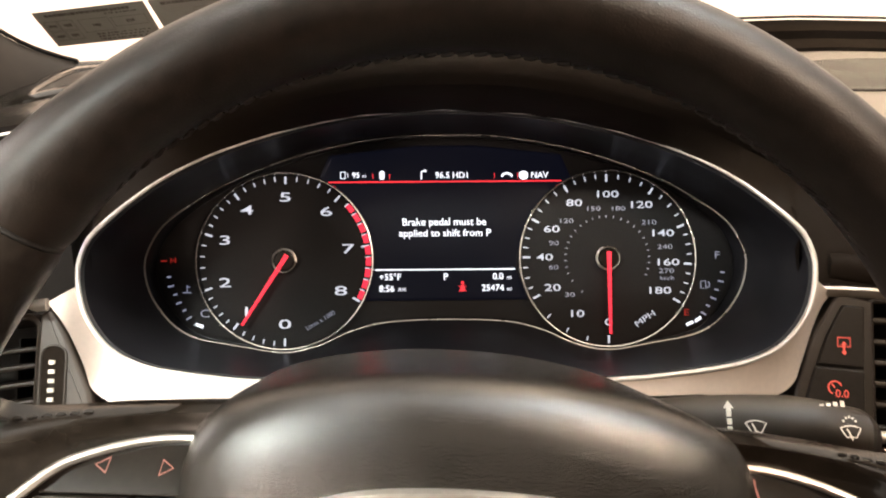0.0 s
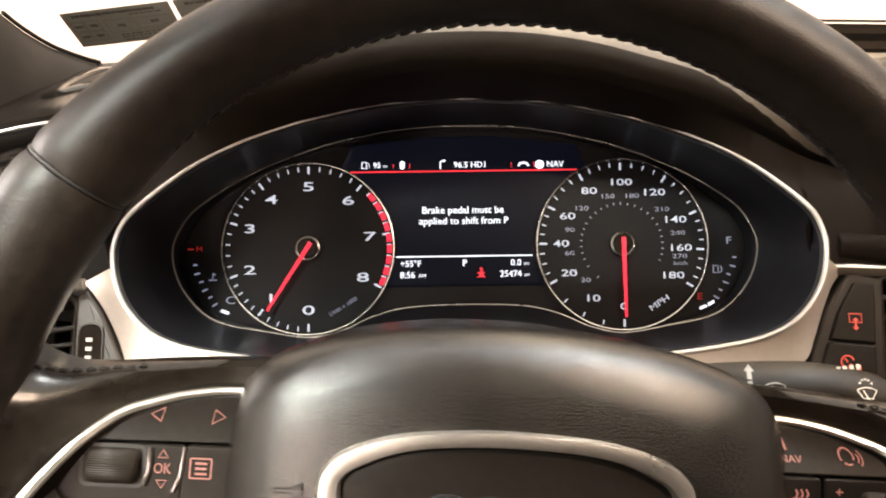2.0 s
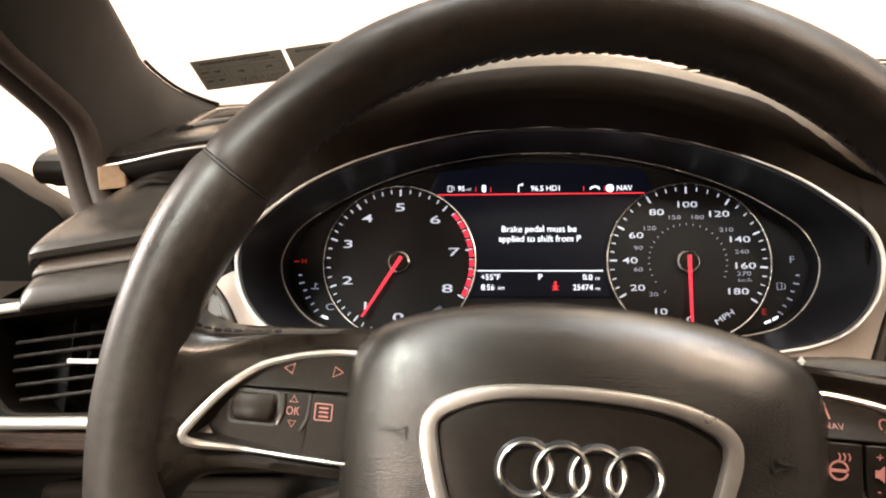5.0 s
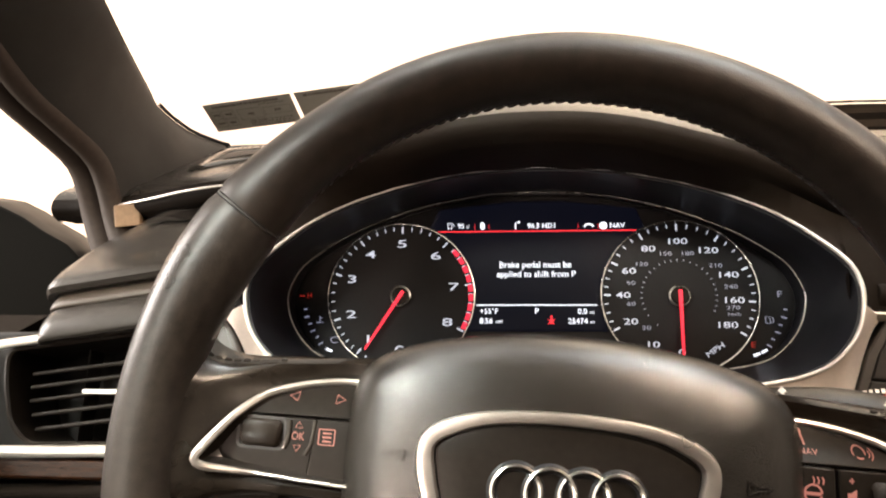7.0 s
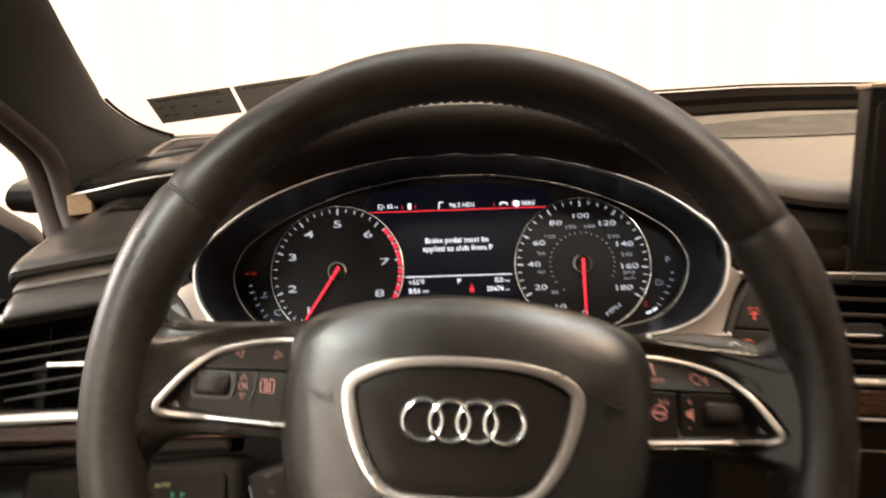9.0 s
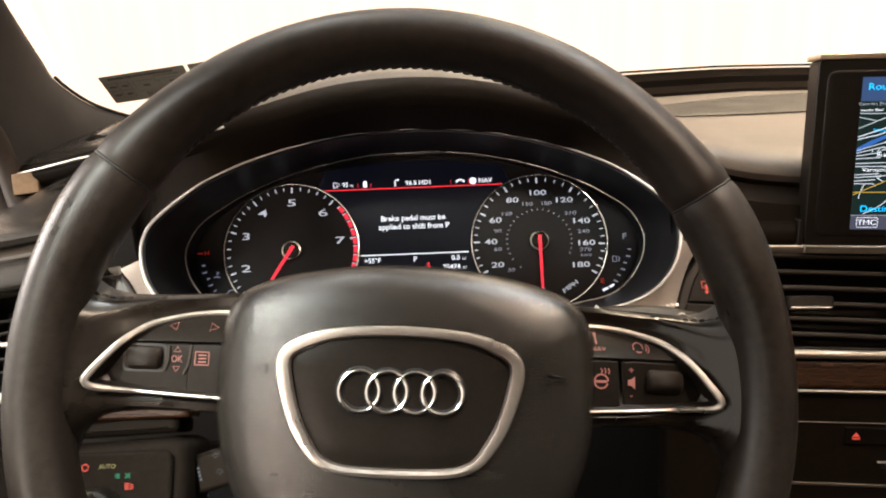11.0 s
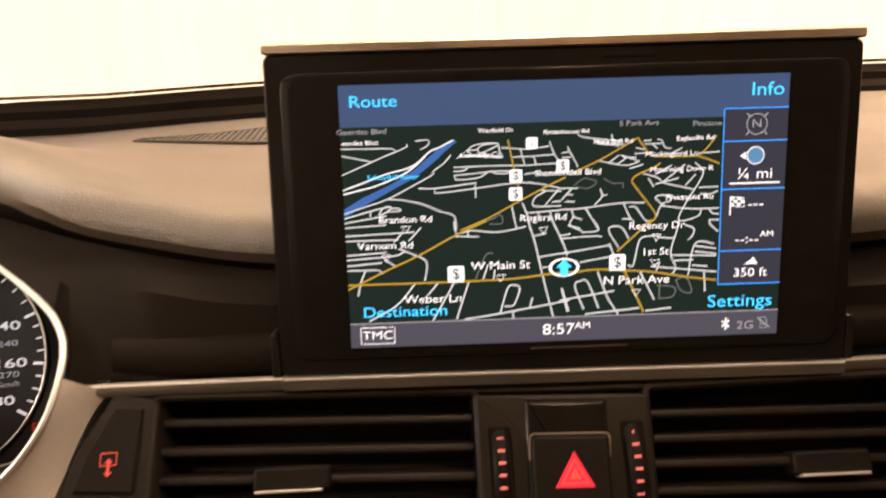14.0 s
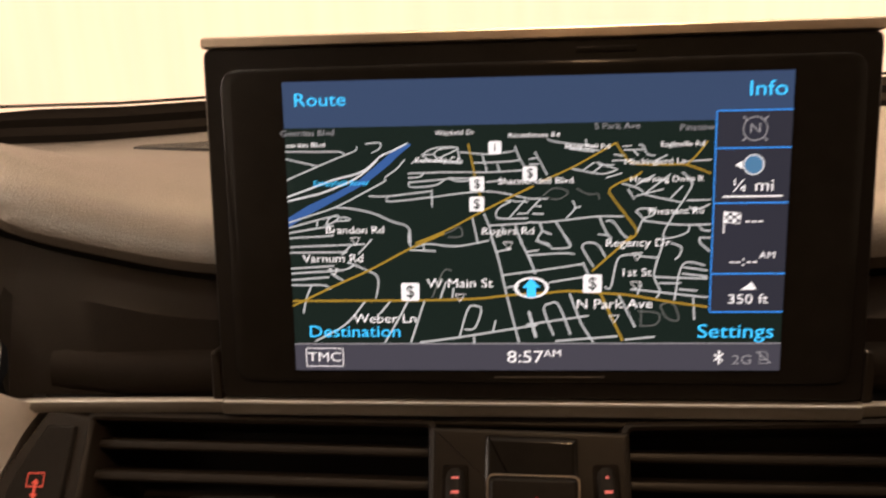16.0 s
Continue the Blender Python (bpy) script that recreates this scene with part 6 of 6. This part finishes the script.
for kind, name, material, label in (("street", "street_network", STREET, "pale street lines"), ("yellow", "main_road_network", YELLOW, "yellow main roads"), ("bank", "map_railway", BANK, "")):
    part(name, joined(_lines[kind]), material, GLASSY, label)
part("map_river", flat_piece(np.array([sp(*q) for q in ((0, 0.478), (0.041, 0.436), (0.096, 0.394), (0.142, 0.353), (0.18, 0.299), (0.209, 0.256), (0.241, 0.225), (0.249, 0.231), (0.22, 0.272), (0.207, 0.295), (0.182, 0.33), (0.153, 0.366), (0.099, 0.416), (0.04, 0.47), (0, 0.511))]), SW1), RIVER, GLASSY, "blue river")
part("info_box", flat_piece(srect(0.85, 0.134, 1, 0.808, 0.5), SW3), MAP_BOX, GLASSY, "dark information column")
for t in (0.134, 0.262, 0.447, 0.682, 0.808):
    part("box_edge", flat_piece(srect(0.852, t - 0.0022, 1, t + 0.0022), SW4), MAP_EDGE, GLASSY)
part("box_edge", flat_piece(srect(0.8488, 0.139, 0.8512, 0.803), SW4), MAP_EDGE, GLASSY)
for t0, t1 in ((0.139, 0.134), (0.803, 0.808)):
    part("box_edge", quadstrip([sp(0.85, t0), sp(0.8506, (t0 + 2 * t1) / 3), sp(0.853, t1)], 0.00042, SW4), MAP_EDGE, GLASSY)


def label_text(body, s, t, size, material=SCREEN_WHITE, bold=0.0, stretch=1.2):
    x, y = sp(s, t)
    return writing(body, size * 0.9, material, GLASSY, (x, y, SW4 + 0.00005), name="screen_text", bold=bold, stretch=stretch)


label_text("Route", 0.072, 0.068, 0.0071, MAP_CYAN)
label_text("Info", 0.949, 0.062, 0.0080, MAP_CYAN)
label_text("Destination", 0.124, 0.871, 0.0068, MAP_CYAN)
label_text("Settings", 0.905, 0.873, 0.0080, MAP_CYAN)
label_text("TMC", 0.060, 0.957, 0.0056)
part("box_edge", outline_icon(srect(0.022, 0.925, 0.099, 0.988, 0.6), 0.0003, SW4), SCREEN_WHITE, GLASSY)
label_text("8:57", 0.473, 0.957, 0.0072)
label_text("AM", 0.530, 0.945, 0.0042)
label_text("2G", 0.921, 0.966, 0.0054, MAP_GREY)
label_text("350 ft", 0.927, 0.767, 0.0055)
label_text("mi", 0.950, 0.390, 0.0064)
label_text("¼", 0.902, 0.390, 0.0068)
label_text("N", 0.927, 0.197, 0.0050, MAP_GREY)
label_text("---", 0.933, 0.505, 0.0062)
label_text("--:--", 0.915, 0.640, 0.0060)
label_text("AM", 0.963, 0.622, 0.0036)
for body, s, t, size in (("Wayfield Dr", 0.335, 0.192, 0.0034), ("Kennedy Ct", 0.299, 0.285, 0.0038), ("Eagleville Rd", 0.785, 0.245, 0.0036), ("Mockingbird Ln", 0.731, 0.303, 0.0039), ("Shannondell Blvd", 0.495, 0.363, 0.0044),
                         ("Pheasant Ru", 0.776, 0.471, 0.0043), ("Brandon Rd", 0.132, 0.524, 0.0048), ("Rogers Rd", 0.439, 0.533, 0.0048), ("Regency Dr", 0.700, 0.577, 0.0050), ("Varnum Rd", 0.086, 0.621, 0.0051)):
    label_text(body, s, t, size * (0.70 + 0.3 * t))
for body, s, t, size in (("1st St", 0.698, 0.676, 0.0050), ("W Main St", 0.341, 0.709, 0.0056), ("N Park Ave", 0.655, 0.781, 0.0057), ("Weber Ln", 0.187, 0.827, 0.0055),
                         ("Mourning Dove R", 0.755, 0.363, 0.0040), ("Rittenhouse Rd", 0.491, 0.205, 0.0035), ("eerdes Blvd", 0.041, 0.226, 0.0036), ("Mary Bell Rd", 0.597, 0.248, 0.0036), ("Schuylkill River", 0.108, 0.361, 0.0038)):
    label_text(body, s, t, size * (0.70 + 0.3 * t), MAP_CYAN if "River" in body else SCREEN_WHITE)
for body, s, t in (("Geerdes Blvd", 0.045, 0.184), ("S Park Ave", 0.655, 0.180), ("Pinetow", 0.812, 0.189)):
    label_text(body, s, t, 0.0033, MAP_GREY)
part("screen_line", flat_piece(srect(0, 0.909, 1, 0.913), SW4), MAP_GREY, GLASSY)
for s, t in ((0.341, 0.755), (0.655, 0.828), (0.439, 0.580), (0.132, 0.560), (0.086, 0.665), (0.700, 0.620), (0.698, 0.717)):
    x, y = sp(s, t)
    part("map_pointer", outline_icon(np.array([(x - 0.0019, y + 0.0012), (x, y - 0.0018), (x + 0.0019, y + 0.0012)]), 0.0004, SW4), SCREEN_WHITE, GLASSY)
for s, t, d in ((0.240, 0.736, 0.0066), (0.610, 0.712, 0.0066), (0.378, 0.370, 0.0050), (0.377, 0.439, 0.0052), (0.483, 0.337, 0.0050), (0.414, 0.246, 0.0045)):
    x, y = sp(s, t)
    part("map_marker", plate(rect((x - d / 2) * 1000, (y - d / 2) * 1000, (x + d / 2) * 1000, (y + d / 2) * 1000, 0.8), SW3, SW4, 0.00003), SCREEN_WHITE, GLASSY)
    writing("$" if d > 0.0046 else "i", d * 0.95, MAP_GREEN, GLASSY, (x, y, SW4 + 0.00006), name="marker_sign", bold=0.0001)
x, y = sp(0.486, 0.724)
part("position_ring", loft([flat(circle(x, y, 0.0062, 32) * (1, 0.62) + (0, y * 0.38), SW4), flat(circle(x, y, 0.0050, 32) * (1, 0.62) + (0, y * 0.38), SW4)], True), SCREEN_WHITE, GLASSY)
part("position_arrow", flat_piece(np.array([(x - 0.0032, y), (x - 0.0016, y), (x - 0.0016, y - 0.0034), (x + 0.0016, y - 0.0034), (x + 0.0016, y), (x + 0.0032, y), (x, y + 0.0034)]), SW4 + 0.00005), MAP_CYAN, GLASSY)
x, y = sp(0.927, 0.319)
part("zoom_symbol", flat_piece(circle(x, y, 0.0036, 24), SW4), BANK, GLASSY, "pale ring")
part("zoom_symbol", flat_piece(circle(x, y, 0.0031, 24), SW4 + 0.00005), ZOOM_BLUE, GLASSY, "steel blue disc")
part("zoom_symbol", flat_piece(np.array([(x - 0.0038, y + 0.0014), (x - 0.0062, y), (x - 0.0038, y - 0.0014)]), SW4), SCREEN_WHITE, GLASSY)
part("zoom_symbol", quadstrip([sp(0.868, 0.425), sp(0.987, 0.425)], 0.0006, SW4 + 0.00005), SCREEN_WHITE, GLASSY)
x, y = sp(0.927, 0.197)
part("compass_symbol", loft([flat(circle(x, y, 0.0042, 28), SW4), flat(circle(x, y, 0.0038, 28), SW4)], True), MAP_GREY, GLASSY)
part("compass_symbol", joined([quadstrip([(x + 0.0036 * a, y + 0.0036 * b), (x + 0.0052 * a, y + 0.0052 * b)], 0.0005, SW4) for a in (-0.8, 0.8) for b in (-0.8, 0.8)]), MAP_GREY, GLASSY)
x, y = sp(0.889, 0.505)
_flag = [flat_piece(np.array([(x - 0.0028 + 0.0014 * i, y + 0.003 - 0.0012 * k), (x - 0.0014 + 0.0014 * i, y + 0.0028 - 0.0012 * k), (x - 0.0014 + 0.0014 * i, y + 0.0016 - 0.0012 * k), (x - 0.0028 + 0.0014 * i, y + 0.0018 - 0.0012 * k)]), SW4)
         for i in range(4) for k in range(3) if (i + k) % 2 == 0]
part("flag_symbol", joined(_flag + [quadstrip([(x - 0.0028, y + 0.0032), (x - 0.0028, y - 0.0044)], 0.0005, SW4), quadstrip([(x - 0.0028, y + 0.003), (x + 0.0028, y + 0.0024), (x + 0.0028, y - 0.0012), (x - 0.0028, y - 0.0006)], 0.0003, SW4)]), SCREEN_WHITE, GLASSY, "chequered flag")
x, y = sp(0.927, 0.722)
part("height_symbol", flat_piece(np.array([(x - 0.0028, y - 0.0014), (x + 0.003, y - 0.0014), (x + 0.001, y + 0.0016), (x, y + 0.0004)]), SW4), SCREEN_WHITE, GLASSY)
x, y = sp(0.873, 0.957)
part("status_symbol", joined([quadstrip([(x - 0.0016, y + 0.0012), (x + 0.0014, y - 0.0013), (x, y - 0.0026), (x, y + 0.0026), (x + 0.0014, y + 0.0013), (x - 0.0016, y - 0.0012)], 0.0006, SW4)]), SCREEN_WHITE, GLASSY, "white wireless sign")
x, y = sp(0.966, 0.957)
part("status_symbol", joined([outline_icon(np.array([(x - 0.0015, y - 0.0024), (x + 0.0015, y - 0.0024), (x + 0.0015, y + 0.0012), (x + 0.0004, y + 0.0024), (x - 0.0015, y + 0.0024)]), 0.0004, SW4), quadstrip([(x - 0.0026, y + 0.0022), (x + 0.0026, y - 0.0022)], 0.0005, SW4), quadstrip([(x - 0.0008, y - 0.0008), (x + 0.0008, y - 0.0008)], 0.0004, SW4)]), MAP_GREY, GLASSY)

# ---- windscreen, pillar, stickers, cabin shell ----
R_EDGE = smooth([(-0.300, 0.625, 1.043), (-0.316, 0.609, 1.051), (-0.332, 0.582, 1.066), (-0.337, 0.541, 1.09), (-0.3285, 0.51, 1.108), (-0.315, 0.464, 1.134), (-0.296, 0.403, 1.169), (-0.25, 0.26, 1.252), (-0.17, 0.02, 1.39)], 60)
L_EDGE = (0.006, 0, 0) + smooth([(-0.322, 0.420, 0.985), (-0.332, 0.430, 1.01), (-0.335, 0.432, 1.034), (-0.338, 0.426, 1.06), (-0.345, 0.400, 1.089), (-0.349, 0.374, 1.113), (-0.342, 0.33, 1.15), (-0.31, 0.2, 1.24), (-0.25, -0.02, 1.38)], 60)
rows = []
for a, b in zip(L_EDGE, R_EDGE):
    a, b = np.array(a), np.array(b)
    out = np.array((0.75, -0.6, 0.25)) / 1.0
    rows.append([a + (-0.01, 0.02, 0)] + [a + (b - a) * s + out * 0.016 * math.sin(math.pi * s) ** 0.7 for s in np.linspace(0, 1, 12)] + [b + (-0.015, 0.012, 0.0)])
tagged(part("a_pillar", loft(rows, False), PILLAR_CLOTH, angle=70), "dark grey fabric-covered windscreen pillar", "pillar", kind="structure")
tagged(part("door_seal", tube([p + np.array((-0.006, 0.004, 0)) for p in L_EDGE], 0.009, False, 10, 1.0, up=(1, 0, 0)), RUBBER), "brown-black rubber door seal", "seal", kind="structure")
tagged(part("door_frame", tube([p + np.array((-0.026, 0.012, -0.002)) for p in L_EDGE], 0.011, False, 10, 1.0, up=(1, 0, 0)), RUBBER), "dark door frame round the side window", "door frame", kind="structure")
top_edge = [(x, 0.0 + 0.02 * (1 - ((x - 0.4) / 0.6) ** 2), 1.405) for x in np.linspace(-0.17, 0.97, 40)]
rows = []
for s in np.linspace(0, 1, 20):
    row = []
    for k, x1 in enumerate(np.linspace(0, 1, 40)):
        xb = -0.345 + x1 * 1.49
        b = np.array((xb, glass_y(xb) + 0.004 + 0.03 * (x1 * (1 - x1) * 4), shelf_z(xb) - 0.002))
        t = np.array(top_edge[k])
        row.append(b + (t - b) * s + np.array((0, 0.03, 0.05)) * math.sin(math.pi * s) * 0.35)
    rows.append(row)
_ws = part("window_1", loft(rows, False), GLASS)
_ws.visible_shadow = False
tagged(_ws, "clear sloping windscreen", "windscreen", kind="structure")

tagged(part("black_border", tube([p + np.array((0.002, 0.0, 0.001)) for p in R_EDGE[1:10]], 0.0017, False, 8), MATTE_BLACK), "black dotted border of the windscreen", "border", kind="structure")

# two inspection stickers on the glass
def sticker(u0, u1, v0, v1, label, first=True):
    tl, tr, bl = Vector((-0.299, 0.555, 1.091)), Vector((-0.212, 0.546, 1.1)), Vector((-0.2995, 0.577, 1.0645))
    ux, vy = (tr - tl).normalized(), (tl - bl).normalized()
    n = ux.cross(vy).normalized()
    vy = n.cross(ux)
    m = Matrix((ux, vy, n)).transposed().to_4x4()
    ob = thing("inspection_sticker", Matrix.Translation(bl) @ m, label, "sticker", "stickers on the windscreen")
    part("paper", plate(poly([(u0 + 1, v1), (u1 + 1, v1), (u1 - 1, v0), (u0, v0)], 0.8), 0.0, 0.0004, 0.0001), PAPER, ob)
    rg = random.Random(int(u1))
    w = u1 - u0
    def bar(x0, y0, x1, y1):
        return plate(rect(u0 + x0, v0 + y0, u0 + x1, v0 + y1), 0.0003, 0.0006, 0.0001)
    # heading of short strokes, then boxes with filled-in marks
    x, heads = 9.0, []
    while x < w - 12:
        d = rg.uniform(1.2, 4.2)
        heads.append(bar(x, 29.2 + rg.uniform(-0.2, 0.2), x + d, 31.6))
        x += d + rg.uniform(0.4, 0.9)
    part("print_heading", joined(heads), INK, ob, "dark printed heading")
    for x0, y0, x1, y1 in ((4, 15.5, 14, 25), (15, 15.5, 27, 25), (4, 5.5, 14, 14.5), (15, 5.5, 27, 14.5), (31, 11, 55, 24), (57, 14, 84, 23)):
        if not first and x1 < 30:
            continue
        part("print_box", joined([bar(x0, y0, x1, y0 + 0.4), bar(x0, y1 - 0.4, x1, y1), bar(x0, y0, x0 + 0.4, y1), bar(x1 - 0.4, y0, x1, y1)]), INK_FAINT, ob)
        mx, my = (x0 + x1) / 2, (y0 + y1) / 2
        part("print_mark", joined([bar(mx - 3 + 1.7 * k, my - 1.4 + rg.uniform(-0.5, 0.5), mx - 2 + 1.7 * k + rg.uniform(-0.3, 0.3), my + 1.3) for k in range(4)] + [bar(mx - 3, my - 0.3, mx + 3, my + 0.4)]), INK, ob)
    for y in (2.6, 5.4, 8.0, 26.6):
        x, strokes = (38.0 if y < 20 else 55.0), []
        while x < w - 8:
            d = rg.uniform(0.8, 3.0)
            strokes.append(bar(x, y + rg.uniform(-0.4, 0.4), x + d, y + 1.1))
            x += d + rg.uniform(0.4, 2.4)
        part("print_line", joined(strokes), INK, ob)
    return ob


sticker(0, 88, 0, 34.5, "grey printed inspection sticker on the windscreen")
sticker(91.5, 179, 0, 34.5, "grey printed inspection sticker beside the first one", False)

# roof, doors, rear: the closed cabin
tagged(part("ceiling", box(-0.25, -1.1, 1.40, 1.05, 0.0, 1.43), ROOF_CLOTH), "light grey fabric headliner", "headliner", kind="structure")
tagged(part("floor", box(-0.47, -1.1, 0.32, 1.27, 0.66, 0.36), CARPET), "dark car floor carpet", "floor", kind="structure")
for x0, x1, name in ((-0.47, -0.40, "door_1"), (1.20, 1.27, "door_2")):
    tagged(part(name, box(x0, -1.1, 0.36, x1, 0.43, 0.93), DASH_FACE), "dark lower door panel", "car door", kind="structure")
# added wall behind the seats, unseen, so that no light enters from the rear
tagged(part("rear_light_block", box(-0.47, -1.1, 0.36, 1.27, -1.0, 1.42), DASH_FACE), "dark unseen wall added to shut out light from behind", "wall", kind="structure")
tagged(part("bulkhead", box(-0.47, 0.62, 0.36, 1.27, 0.66, 1.0), MATTE_BLACK), "dark bulkhead behind the dashboard", "wall", kind="structure")
_rows = []
for y in np.linspace(0.66, 2.0, 16):
    q = (y - 0.66) / 1.34
    _rows.append([(-0.52, y, 0.25)] + [(x, y, 1.0 - 0.10 * (y - 0.7) - 0.06 * ((x - 0.4) / 0.9) ** 2 - 0.12 * max(0.0, q - 0.8) ** 1.5) for x in np.linspace(-0.5, 1.3, 20)] + [(1.32, y, 0.25)])
tagged(part("bonnet", loft(_rows, True, True, True), BODY_PAINT), "dark painted car bonnet and wings", "bonnet", kind="structure")
_o = smooth([(-0.12, 0.045), (0.0, 0.052), (0.06, 0.02), (0.115, -0.05), (0.13, -0.3), (-0.1, -0.3), (-0.14, -0.02)], 40, True)
MIRROR = thing("door_mirror", axes((-0.6, 0.62, 0.942), 10, 4), "dark door mirror outside the side window", "door mirror")
part("housing", loft([flat(_o * s, w) for s, w in ((0.6, -0.1), (0.9, -0.06), (1.0, -0.01), (0.98, 0.004), (0.94, 0.005), (0.93, -0.006))], True, True, True), BODY_PAINT, MIRROR)
